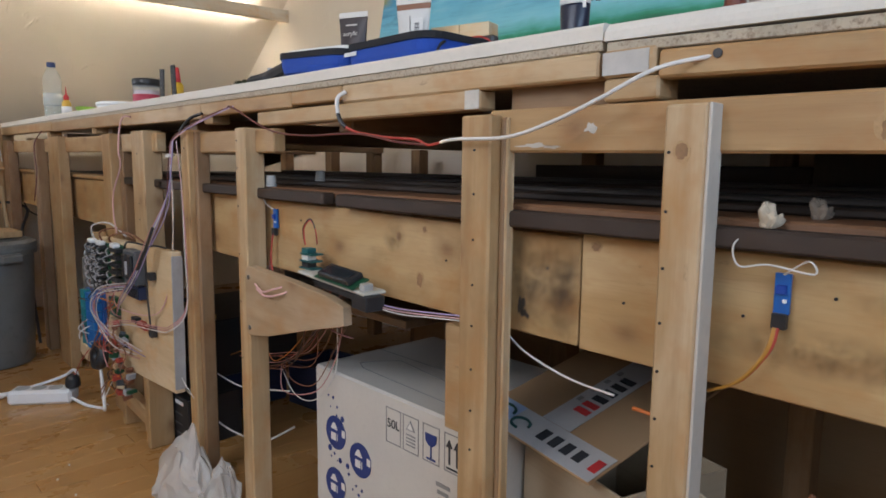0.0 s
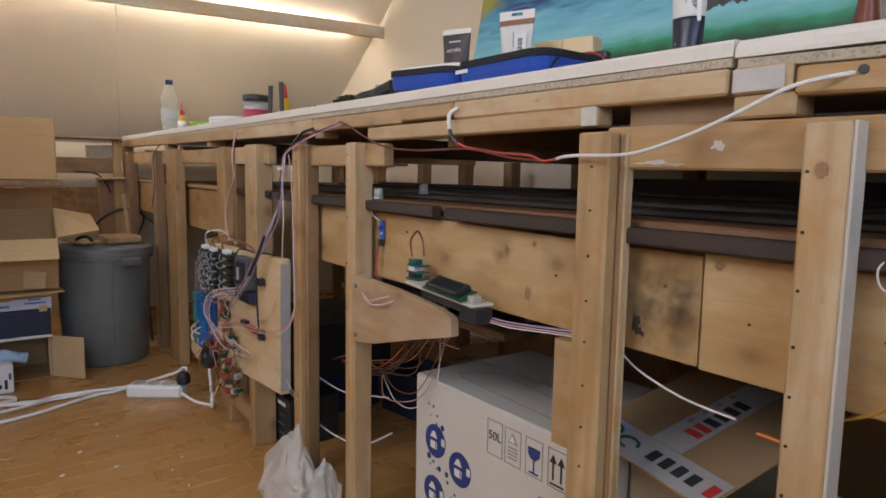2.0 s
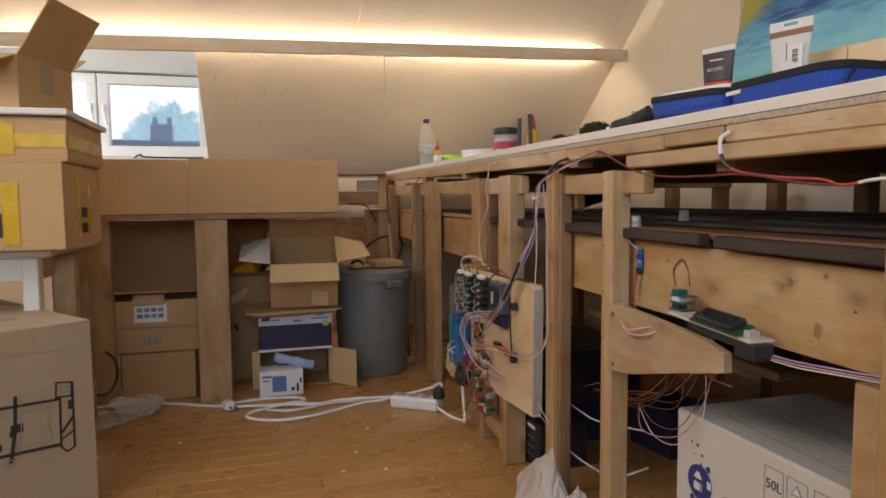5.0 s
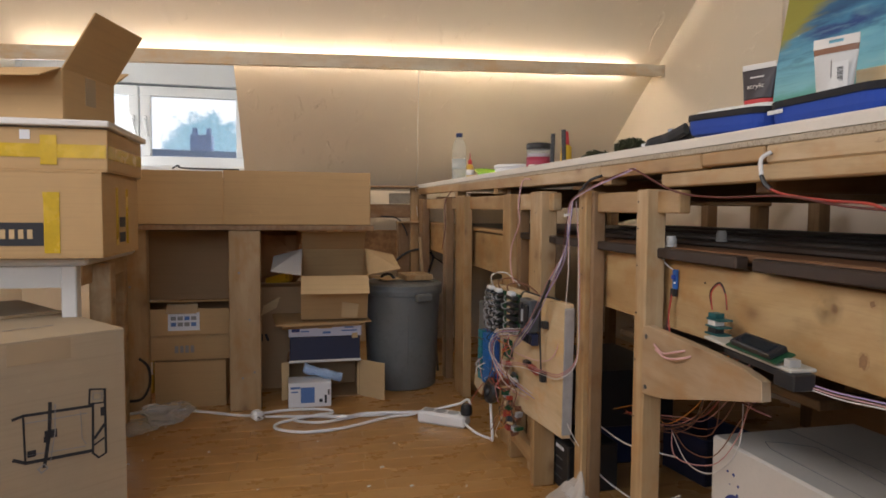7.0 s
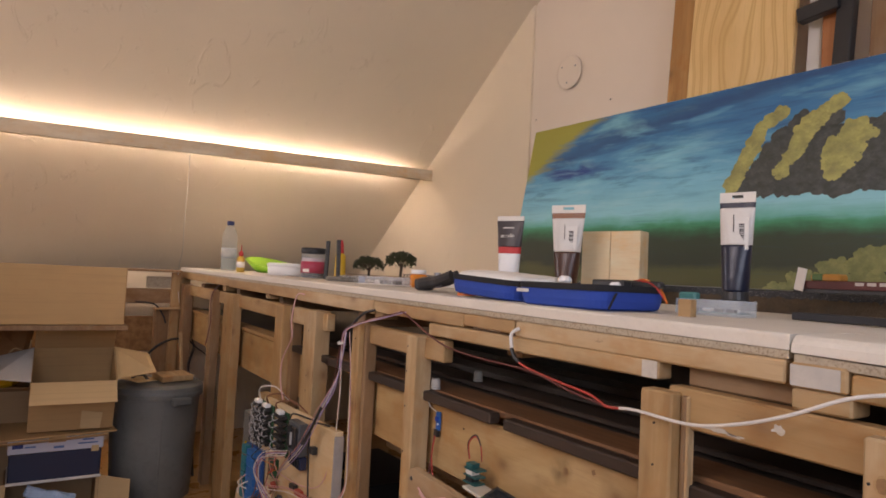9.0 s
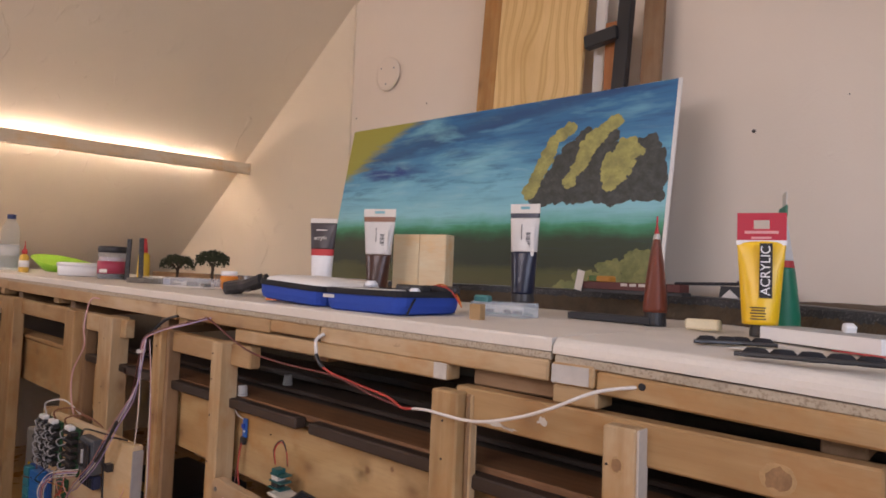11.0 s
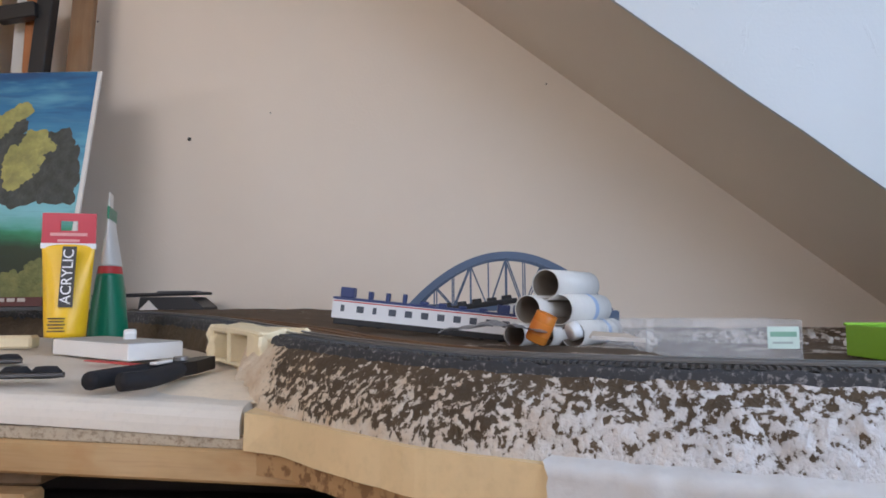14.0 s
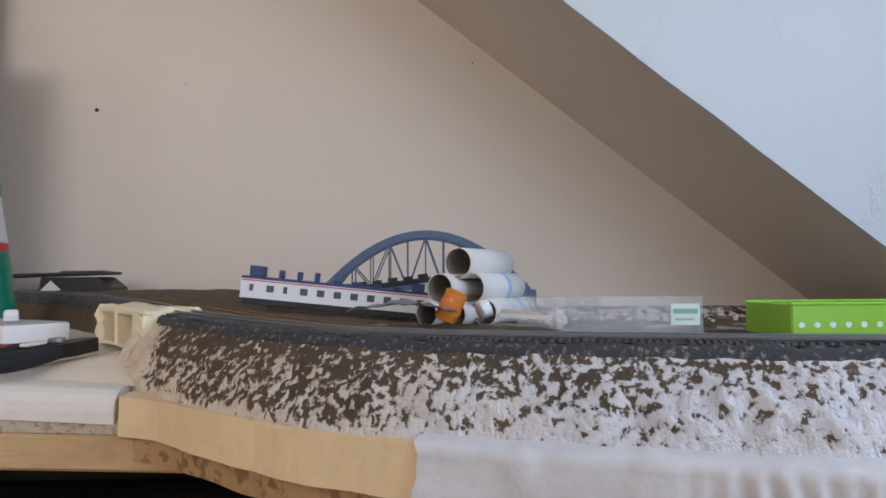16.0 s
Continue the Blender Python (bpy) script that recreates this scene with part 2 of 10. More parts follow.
PINE = wood_mat("pine", (0.47, 0.305, 0.14), (0.33, 0.182, 0.07))
PINE_PALE = wood_mat("pale pine", (0.51, 0.355, 0.19), (0.375, 0.23, 0.10))
PINE_DARK = wood_mat("dark brown pine", (0.34, 0.205, 0.10), (0.20, 0.11, 0.05), False)
PLY = wood_mat("spruce board", (0.51, 0.34, 0.15), (0.37, 0.21, 0.08), True, 0.62, 6.0)
DARK_WOOD = wood_mat("dark brown batten", (0.048, 0.028, 0.018), (0.027, 0.016, 0.010), False)
BLACK_DECK = plain_mat("black painted deck", (0.075, 0.060, 0.049), 0.6, vary=0.5, scale=14)
FOAM = plain_mat("white foam board", (0.68, 0.625, 0.545), 0.85, vary=0.11, scale=9, grain=220, relief=0.25)
CHIP = speckle_mat("chipboard edge", (0.46, 0.385, 0.285), (0.25, 0.19, 0.13), 300, 0.50, 0.68)
CARD = cardboard_mat("brown cardboard", (0.54, 0.345, 0.16))
CARD_PALE = cardboard_mat("pale cardboard", (0.62, 0.44, 0.235))
CARD_GREY = cardboard_mat("grey-brown cardboard", (0.42, 0.33, 0.22))
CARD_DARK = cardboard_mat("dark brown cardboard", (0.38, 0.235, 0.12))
WHITE_CARD = plain_mat("white printed card", (0.74, 0.70, 0.65), 0.6, vary=0.06)
CREAM = plaster_mat("cream plaster", (0.84, 0.73, 0.57))
WALL_GREY = plaster_mat("off-white plaster", (0.82, 0.715, 0.60), 0.12)
WHITE_WALL = plaster_mat("white plaster", (0.70, 0.74, 0.765))
WHITE_PAINT = plain_mat("white gloss paint", (0.78, 0.76, 0.72), 0.35, vary=0.05)
WHITE_PLASTIC = plain_mat("white plastic", (0.80, 0.80, 0.80), 0.4, vary=0.04, relief=0.0)
BLACK_PLASTIC = plain_mat("black plastic", (0.022, 0.022, 0.024), 0.4, relief=0.0)
GREY_PLASTIC = plain_mat("worn grey plastic", (0.105, 0.105, 0.105), 0.5, vary=0.25, scale=6)
BLUE_CLOTH = plain_mat("blue zip case fabric", (0.010, 0.055, 0.34), 0.7, vary=0.15, grain=500, relief=0.5)
BLACK_CLOTH = plain_mat("black lining", (0.012, 0.012, 0.015), 0.85, vary=0.2)
GLASS = glass_mat("clear plastic")
NAVY = plain_mat("navy ink", (0.025, 0.045, 0.19), 0.6)
INK = plain_mat("black ink", (0.03, 0.03, 0.035), 0.7)
RED_INK = plain_mat("red ink", (0.55, 0.04, 0.04), 0.55)
STEEL = plain_mat("dull steel", (0.30, 0.30, 0.30), 0.4, 0.9)


# ---- helpers for meshes ----
def mesh_of(name, bm, material, smooth=False):
    me = bpy.data.meshes.new(name)
    bm.normal_update()
    bm.to_mesh(me)
    bm.free()
    for m in (material if isinstance(material, (list, tuple)) else [material]):
        me.materials.append(m)
    if smooth:
        me.shade_smooth()
    return me


def part(name, bm, material, parent=None, label="", smooth=False, m=None):
    """Links a bmesh as one mesh object under a thing or part."""
    ob = new(name, mesh_of(name, bm, material, smooth))
    if m is not None:
        ob.matrix_basis = m
    if parent is not None:
        ob.parent = parent
    if label:
        ob["label"] = label
    return ob


def thing(name, label, category, group="", kind="", at=None):
    ob = new(name)
    ob.empty_display_size = 0.05
    if at is not None:
        ob.matrix_basis = at
    return tagged(ob, label, category, group, kind)


def box_bm(sx, sy, sz, bevel=0.0, at=(0, 0, 0), bm=None):
    """A box of that size, its middle at at, with softened edges."""
    bm2 = bmesh.new()
    bmesh.ops.create_cube(bm2, size=1.0, matrix=Matrix.Translation(at) @ Matrix.Diagonal((sx, sy, sz, 1)))
    if bevel:
        bmesh.ops.bevel(bm2, geom=list(bm2.edges), offset=bevel, segments=1, affect="EDGES")
    if bm is None:
        return bm2
    return join(bm, bm2)


def join(bm, other, m=None):
    me = bpy.data.meshes.new("scratch")
    other.to_mesh(me)
    other.free()
    if m is not None:
        me.transform(m)
    bm.from_mesh(me)
    bpy.data.meshes.remove(me)
    return bm


def cyl_bm(r1, r2, h, seg=24, at=(0, 0, 0), caps=True):
    bm = bmesh.new()
    bmesh.ops.create_cone(bm, cap_ends=caps, segments=seg, radius1=r1, radius2=r2, depth=h, matrix=Matrix.Translation((at[0], at[1], at[2] + h / 2)))
    return bm


def lathe_bm(profile, seg=28, caps=True):
    """Turns (radius, height) pairs round z."""
    bm = bmesh.new()
    rings = []
    for r, z in profile:
        rings.append([bm.verts.new((r * math.cos(2 * math.pi * i / seg), r * math.sin(2 * math.pi * i / seg), z)) for i in range(seg)])
    for a, b in zip(rings, rings[1:]):
        for i in range(seg):
            bm.faces.new((a[i], a[(i + 1) % seg], b[(i + 1) % seg], b[i]))
    if caps and profile[0][0] > 1e-4:
        bm.faces.new(rings[0][::-1])
    if caps and profile[-1][0] > 1e-4:
        bm.faces.new(rings[-1])
    return bm


def prism_bm(outline, depth, axis="y"):
    """A flat outline of (a, b) pairs, pushed out by depth. axis y: (x, z); z: (x, y)."""
    bm = bmesh.new()
    place = (lambda a, b, d: (a, d, b)) if axis == "y" else ((lambda a, b, d: (a, b, d)) if axis == "z" else (lambda a, b, d: (d, a, b)))
    lo = [bm.verts.new(place(a, b, 0)) for a, b in outline]
    hi = [bm.verts.new(place(a, b, depth)) for a, b in outline]
    n = len(outline)
    bm.faces.new(lo)
    bm.faces.new(hi[::-1])
    for i in range(n):
        bm.faces.new((lo[i], hi[i], hi[(i + 1) % n], lo[(i + 1) % n]))
    bmesh.ops.recalc_face_normals(bm, faces=list(bm.faces))
    return bm


def tube_bm(points, r, seg=8, smooth=6):
    """A cable through the points, rounded by a spline."""
    pts = [Vector(p) for p in points]
    line = []
    for i in range(len(pts) - 1):
        p0, p1, p2, p3 = pts[max(i - 1, 0)], pts[i], pts[i + 1], pts[min(i + 2, len(pts) - 1)]
        for k in range(smooth):
            t = k / smooth
            line.append(0.5 * (2 * p1 + (p2 - p0) * t + (2 * p0 - 5 * p1 + 4 * p2 - p3) * t * t + (3 * p1 - p0 - 3 * p2 + p3) * t ** 3))
    line.append(pts[-1])
    bm = bmesh.new()
    rings = []
    side = Vector((0.31, 0.2, 0.93))
    for i, p in enumerate(line):
        d = (line[min(i + 1, len(line) - 1)] - line[max(i - 1, 0)]).normalized()
        side = (side - d * side.dot(d))
        if side.length < 1e-3:
            side = d.orthogonal()
        side.normalize()
        up = d.cross(side)
        rings.append([bm.verts.new(p + r * (math.cos(2 * math.pi * k / seg) * side + math.sin(2 * math.pi * k / seg) * up)) for k in range(seg)])
    for a, b in zip(rings, rings[1:]):
        for k in range(seg):
            bm.faces.new((a[k], a[(k + 1) % seg], b[(k + 1) % seg], b[k]))
    bm.faces.new(rings[0][::-1])
    bm.faces.new(rings[-1])
    bmesh.ops.recalc_face_normals(bm, faces=list(bm.faces))
    return bm


def timber(name, parent, a, b, w, h, material, bevel=0.0025, label="", roll=0.0):
    """A sawn plank from a to b (middle line), w wide across and h thick; its grain follows its length."""
    a, b = Vector(a), Vector(b)
    d = b - a
    x = d.normalized()
    ref = Vector((0, 0, 1)) if abs(x.z) < 0.9 else Vector((0, 1, 0))
    y = ref.cross(x).normalized()
    z = x.cross(y)
    m = Matrix((x, y, z)).transposed().to_4x4()
    m.translation = (a + b) / 2
    return part(name, box_bm(d.length, w, h, bevel), material, parent, label, m=m @ pose(0, 0, 0, roll))


def text_part(body, size, material, parent, m, depth=0.0004, name="lettering"):
    """Lettering in the built-in font, turned into a mesh; its baseline runs along local x, it faces local z."""
    cu = bpy.data.curves.new("letters", "FONT")
    cu.body, cu.size, cu.extrude = body, size, depth
    cu.align_x, cu.align_y = "CENTER", "CENTER"
    tmp = bpy.data.objects.new("letters", cu)
    me = bpy.data.meshes.new_from_object(tmp)
    bpy.data.objects.remove(tmp)
    bpy.data.curves.remove(cu)
    me.materials.append(material)
    ob = new(name, me)
    ob.matrix_basis = m
    ob.parent = parent
    return ob


def table_z(x):
    """The worktop rises a little towards its far end."""
    return 0.839 - 0.0106 * min(x, 0.0)

# ---- the room ----
WALL_Y = 1.178


def left_z(x):
    return 1.494 + 0.76 * (x + 2.64)


def right_z(x):
    return 1.558 - 0.776 * (x - 0.817)


def structure(name, bm, material, label, category, m=None):
    return tagged(part(name, bm, material, None, label, m=m), label, category, kind="structure")


FLOOR_BASE = plain_mat("floor underlay", (0.20, 0.10, 0.035), 0.6)
floor = structure("floor", box_bm(6.6, 3.5, 0.05, at=(-0.9, -0.5, -0.031)), FLOOR_BASE, "honey-brown laminate strip floor with crumbs on it", "floor")
structure("wall_north", box_bm(6.6, 0.12, 2.6, at=(-0.9, WALL_Y + 0.06, 1.25)), WALL_GREY, "off-white plastered gable wall behind the layout", "wall")
structure("wall_south", box_bm(3.0, 0.12, 2.6, at=(-2.70, -2.16, 1.25)), CREAM, "cream plastered gable wall", "wall")
structure("wall_south", box_bm(2.1, 0.12, 2.6, at=(1.35, -2.16, 1.25)), CREAM, "cream plastered gable wall beside the window", "wall")
structure("wall_south", box_bm(1.5, 0.12, 1.40, at=(-0.45, -2.16, 0.65)), CREAM, "cream plastered wall under the window", "wall")
structure("wall_south", box_bm(1.5, 0.12, 0.42, at=(-0.45, -2.16, 2.36)), CREAM, "cream plastered wall above the window", "wall")
# unseen window, added so that the rear lamp has an opening
win_s = structure("window_3", box_bm(1.5, 0.07, 0.05, 0.004, at=(-0.45, -2.17, 1.375)), WHITE_PAINT, "white casement window added unseen in the gable behind", "window")
part("window_frame", box_bm(1.5, 0.07, 0.05, 0.004, at=(-0.45, -2.17, 2.125)), WHITE_PAINT, win_s)
for x in (-1.175, -0.45, 0.275):
    part("mullion", box_bm(0.05, 0.07, 0.70, 0.004, at=(x, -2.17, 1.75)), WHITE_PAINT, win_s)
structure("wall_west", box_bm(0.1, 3.4, 1.0, at=(-4.05, -0.5, 0.45)), CREAM, "cream plastered knee wall under the roof slope", "wall")
structure("wall_west", box_bm(0.06, 2.09, 0.85, at=(-3.25, 0.13, 0.415)), CREAM, "cream painted low wall behind the bench end", "wall")
structure("wall_east", box_bm(0.1, 3.4, 1.0, at=(2.1, -0.5, 0.45)), WALL_GREY, "off-white plastered knee wall", "wall")
structure("ceiling", box_bm(1.6, 3.4, 0.08, at=(-0.86, -0.5, 2.48)), CREAM, "cream plastered flat ceiling under the ridge", "ceiling")


def slope(name, x0, x1, zf, y0, y1, material, label, thick=0.09):
    outline = [(x0, zf(x0)), (x1, zf(x1)), (x1, zf(x1) + thick), (x0, zf(x0) + thick)]
    return structure(name, prism_bm(outline, y1 - y0, "y"), material, label, "ceiling", m=Matrix.Translation((0, y0, 0)))


DORMER_L = -0.925
slope("ceiling_slope_west", -4.0, -1.36, left_z, DORMER_L, WALL_Y, CREAM, "cream plastered roof slope with trowel marks")
slope("ceiling_slope_west", -2.74, -1.36, left_z, -2.1, DORMER_L, CREAM, "cream plastered roof slope above the dormer")
# gable wall panel, warmer in colour left of a vertical edge
structure("wall_panel", prism_bm([(-3.9, 0.86), (-1.80, 0.86), (-1.80, 2.18), (-1.85, left_z(-1.85)), (-3.9, left_z(-3.9))], 0.012, "y"), CREAM, "cream part of the gable wall under the slope", "wall", m=Matrix.Translation((0, WALL_Y - 0.012, 0)))
DORMER_R = 0.70
slope("ceiling_slope_east", -0.36, 2.1, right_z, DORMER_R, WALL_Y, WALL_GREY, "beige plastered roof slope beside the gable wall")
slope("ceiling_slope_east", -0.36, 0.35, right_z, -2.1, DORMER_R, WALL_GREY, "beige plastered roof slope above the dormer")
# cheek of the right dormer, its lower edge a little uneven
cheek = [(0.35, right_z(0.35) - 0.007)]
for i in range(1, 40):
    x = 0.35 + 1.75 * i / 40
    cheek.append((x, right_z(x) - 0.003 + 0.004 * noise.noise((x * 9, 0, 0)) - (0.012 if 1.36 < x < 1.40 else 0)))
cheek += [(2.1, right_z(2.1) - 0.007), (2.1, 2.3), (0.35, 2.3)]
structure("dormer_cheek", prism_bm(cheek, 0.0075, "y"), WHITE_WALL, "white plastered cheek of the dormer in daylight", "wall", m=Matrix.Translation((0, DORMER_R - 0.008, 0)))
structure("dormer_ceiling", box_bm(1.9, 2.8, 0.06, at=(1.2, -0.7, 2.05)), WHITE_WALL, "white plastered dormer ceiling", "ceiling")
# right dormer window, behind the camera's field
win_r = structure("window_2", box_bm(0.06, 2.8, 0.25, 0.004, at=(2.08, -0.7, 0.93)), WHITE_PAINT, "white dormer window, wide, on the daylight side", "window")
part("window_frame", box_bm(0.06, 2.8, 0.12, 0.004, at=(2.08, -0.7, 1.97)), WHITE_PAINT, win_r)
for y in (-2.0, -0.7, 0.62):
    part("mullion", box_bm(0.06, 0.08, 1.0, 0.004, at=(2.08, y, 1.5)), WHITE_PAINT, win_r)

# cove: a batten along the slope with a light strip behind it
cove = thing("cove_light", "pale wooden cove batten with a warm light strip above it", "cove light", kind="structure")
COVE_X = -2.605
COVE_WOOD = wood_mat("cove batten", (0.72, 0.60, 0.43), (0.62, 0.49, 0.33), False)
timber("batten", cove, (COVE_X, -1.95, 1.350), (COVE_X, WALL_Y, 1.443), 0.018, 0.058, COVE_WOOD)
for k, glow in enumerate((20, 24, 28, 33, 38, 43)):
    u0, u1 = k / 6, (k + 1) / 6 - 0.0004
    timber("light_strip", cove, (COVE_X - 0.075, -1.78 + 2.81 * u0, 1.372 + 0.065 * u0), (COVE_X - 0.075, -1.78 + 2.81 * u1, 1.372 + 0.065 * u1), 0.010, 0.010, glow_mat("warm light strip", (1.0, 0.89, 0.74), glow), 0.001, "glowing warm white light strip")
timber("strip_holder", cove, (COVE_X - 0.062, -1.78, 1.366), (COVE_X - 0.062, 1.05, 1.434), 0.010, 0.010, WHITE_PLASTIC, 0.001)
for y in (-1.7, -1.0, -0.3):
    part("bracket", box_bm(0.10, 0.012, 0.02, 0.002, (COVE_X - 0.055, y, 1.385 + 0.03 * (y + 1.0))), WHITE_PLASTIC, cove)

# left dormer window with two casements
win = thing("window_1", "white painted casement windows in the dormer, trees outside", "window", kind="structure")
WX = -3.55
FRAME_WHITE = plain_mat("white window paint", (0.72, 0.72, 0.70), 0.4, vary=0.04)


def frame_ring(name, y0, y1, z0, z1, w, d, x, parent):
    bm = bmesh.new()
    for cy, cz, sy, sz in (((y0 + y1) / 2, z0 + w / 2, y1 - y0, w), ((y0 + y1) / 2, z1 - w / 2, y1 - y0, w), (y0 + w / 2, (z0 + z1) / 2, w, z1 - z0 - 2 * w), (y1 - w / 2, (z0 + z1) / 2, w, z1 - z0 - 2 * w)):
        box_bm(d, sy, sz, 0.003, (x, cy, cz), bm)
    return part(name, bm, FRAME_WHITE, parent)


frame_ring("window_frame", -2.12, -0.905, 0.955, 1.62, 0.05, 0.08, WX - 0.02, win)
for y0, y1 in ((-1.488, -0.924), (-2.07, -1.490)):
    sash = frame_ring("casement", y0 + 0.003, y1 - 0.003, 0.972, 1.408, 0.052, 0.045, WX + 0.02, win)
    pane = part("pane", box_bm(0.004, y1 - y0 - 0.1, 0.340, at=(WX + 0.02, (y0 + y1) / 2, 1.190)), glass_mat("window glass", (1, 1, 1), 0.02, 0.06), sash)
    pane.visible_shadow = False
    hy = y0 + 0.03 if y1 > -1.2 else y1 - 0.03
    handle = part("handle", box_bm(0.018, 0.02, 0.05, 0.004, (WX + 0.05, hy, 1.22)), FRAME_WHITE, sash, "white lever handle")
    part("lever", box_bm(0.014, 0.016, 0.10, 0.005, (0, 0, -0.04)), FRAME_WHITE, sash, m=pose(WX + 0.066, hy, 1.215, 12))
part("window_head", box_bm(0.06, 1.2, 0.2, 0.003, (WX - 0.02, -1.52, 1.525)), FRAME_WHITE, win)
part("head_gap", box_bm(0.004, 1.18, 0.006, 0, (WX + 0.012, -1.52, 1.414)), BLACK_PLASTIC, win)
part("window_sill", box_bm(0.2, 1.2, 0.03, 0.006, (WX + 0.08, -1.52, 0.95)), FRAME_WHITE, win)
structure("wall_under_window", box_bm(0.1, 1.25, 0.96, at=(WX - 0.03, -1.52, 0.46)), CREAM, "cream wall under the dormer window", "wall")
structure("dormer_ceiling", box_bm(1.0, 1.25, 0.05, at=(-3.1, -1.52, 1.66)), WHITE_WALL, "white dormer ceiling", "ceiling")
structure("dormer_cheek", prism_bm([(-3.6, left_z(-3.6) + 0.09), (-2.7, left_z(-2.7) + 0.09), (-2.9, 1.64), (-3.6, 1.64)], 0.04, "y"), WHITE_WALL, "white dormer cheek", "wall", m=Matrix.Translation((0, DORMER_L, 0)))


# what lies outside the left window: bright sky, a tree crown and a house with chimneys
def outside_mat():
    m, nt, b = nodes_of("bright outdoors", 1.0)
    v = coords(nt, (1, 1, 1), shift=False)
    sep = nt.nodes.new("ShaderNodeSeparateXYZ")
    nt.links.new(v, sep.inputs[0])
    n = noise_tex(nt, v, 1.3, 6, 0.7)
    b.inputs["Base Color"].default_value = (0.1, 0.1, 0.1, 1)
    c = mixc(nt, (0.78, 0.90, 1.0), (1.0, 1.0, 1.0), n)
    # distant tree crown painted on the backdrop, soft haze put into its blue leaves
    mp = nt.nodes.new("ShaderNodeMapping")
    mp.inputs["Scale"].default_value = (0.0, 0.80, 0.74)
    tc = nt.nodes.new("ShaderNodeTexCoord")
    sh = nt.nodes.new("ShaderNodeMapping")
    sh.inputs["Location"].default_value = (0, 3.45, -2.4)
    nt.links.new(tc.outputs["Object"], sh.inputs[0])
    nt.links.new(sh.outputs[0], mp.inputs[0])
    le = nt.nodes.new("ShaderNodeVectorMath")
    le.operation = "LENGTH"
    nt.links.new(mp.outputs[0], le.inputs[0])
    ad = nt.nodes.new("ShaderNodeMath")
    ad.operation = "MULTIPLY_ADD"
    ad.inputs[1].default_value = -1.2
    nt.links.new(noise_tex(nt, v, 2.6, 5, 0.7), ad.inputs[0])
    nt.links.new(le.outputs["Value"], ad.inputs[2])
    leaf = mixc(nt, (0.10, 0.26, 0.36), (0.34, 0.62, 0.78), noise_tex(nt, v, 7.0, 4, 0.7))
    c = mixc(nt, leaf, c, ramp(nt, ad.outputs[0], [(0.38, 0.0), (0.62, 1.0)]))
    nt.links.new(c, b.inputs["Emission Color"])
    b.inputs["Emission Strength"].default_value = 1.2
    return m


structure("backdrop", box_bm(0.1, 40, 24, at=(-22.05, -6, 4)), outside_mat(), "bright overcast sky outside the window", "sky")

# ---- the layout bench ----
bench = thing("layout_bench", "home-built pine bench carrying a model railway layout", "workbench")
Y0 = -0.022


def post(x0, w, d, top, material=PINE, y=Y0, foot=0.0, name="post"):
    return timber(name, bench, (x0 + w / 2, y + d / 2, foot), (x0 + w / 2, y + d / 2, top), w, d, material)


post(0.081, 0.0395, 0.025, 0.752, PINE_PALE)
post(-0.176, 0.047, 0.026, 0.755)
post(-0.1285, 0.009, 0.014, 0.752, PINE_DARK, y=-0.006)
# thin pale strip for the lit right face, brightness put into the wood
post(-0.1194, 0.0020, 0.012, 0.752, PINE_PALE, y=-0.005)
# right face of the near post: dormer daylight put into a pale strip
SIDE_DAYLIGHT = plain_mat("daylit pale wood", (0.52, 0.46, 0.385), 0.7, vary=0.16, scale=18, grain=90, relief=0.25)
part("whitewashed_side", box_bm(0.003, 0.024, 0.752, 0.0008, (0.1221, -0.0095, 0.376)), SIDE_DAYLIGHT, bench, "pale strip for daylight on the post side")
post(-0.765, 0.038, 0.040, 0.763, PINE_PALE)
post(-1.020, 0.037, 0.028, 0.768)
post(-0.9825, 0.014, 0.03, 0.766, PINE_DARK, y=-0.010)
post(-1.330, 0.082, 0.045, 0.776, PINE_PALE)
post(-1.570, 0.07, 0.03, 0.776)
post(-1.498, 0.03, 0.03, 0.774, PINE_DARK, y=0.0)
post(-2.170, 0.13, 0.034, 0.784)
post(-2.395, 0.06, 0.034, 0.784, PINE_DARK)
post(-2.96, 0.09, 0.04, 0.79, PINE_DARK)
post(-3.11, 0.06, 0.06, 0.82)
post(0.62, 0.045, 0.045, 0.752, PINE, y=0.05)
post(1.35, 0.045, 0.045, 0.752, PINE, y=0.0)
# back posts of dark pine, seen through the gaps
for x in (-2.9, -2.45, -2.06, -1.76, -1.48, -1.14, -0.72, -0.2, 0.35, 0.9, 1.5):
    post(x, 0.05, 0.045, 0.76, PINE_DARK, y=1.02, name="back_post")

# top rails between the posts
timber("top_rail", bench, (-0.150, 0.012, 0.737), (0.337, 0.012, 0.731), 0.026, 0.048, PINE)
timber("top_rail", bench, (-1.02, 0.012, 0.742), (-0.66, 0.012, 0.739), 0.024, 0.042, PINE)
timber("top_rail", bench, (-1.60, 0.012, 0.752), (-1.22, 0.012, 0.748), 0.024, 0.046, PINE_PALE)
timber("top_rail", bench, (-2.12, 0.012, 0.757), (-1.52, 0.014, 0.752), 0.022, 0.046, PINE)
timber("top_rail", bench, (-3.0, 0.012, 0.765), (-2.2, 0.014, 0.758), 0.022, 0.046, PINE)
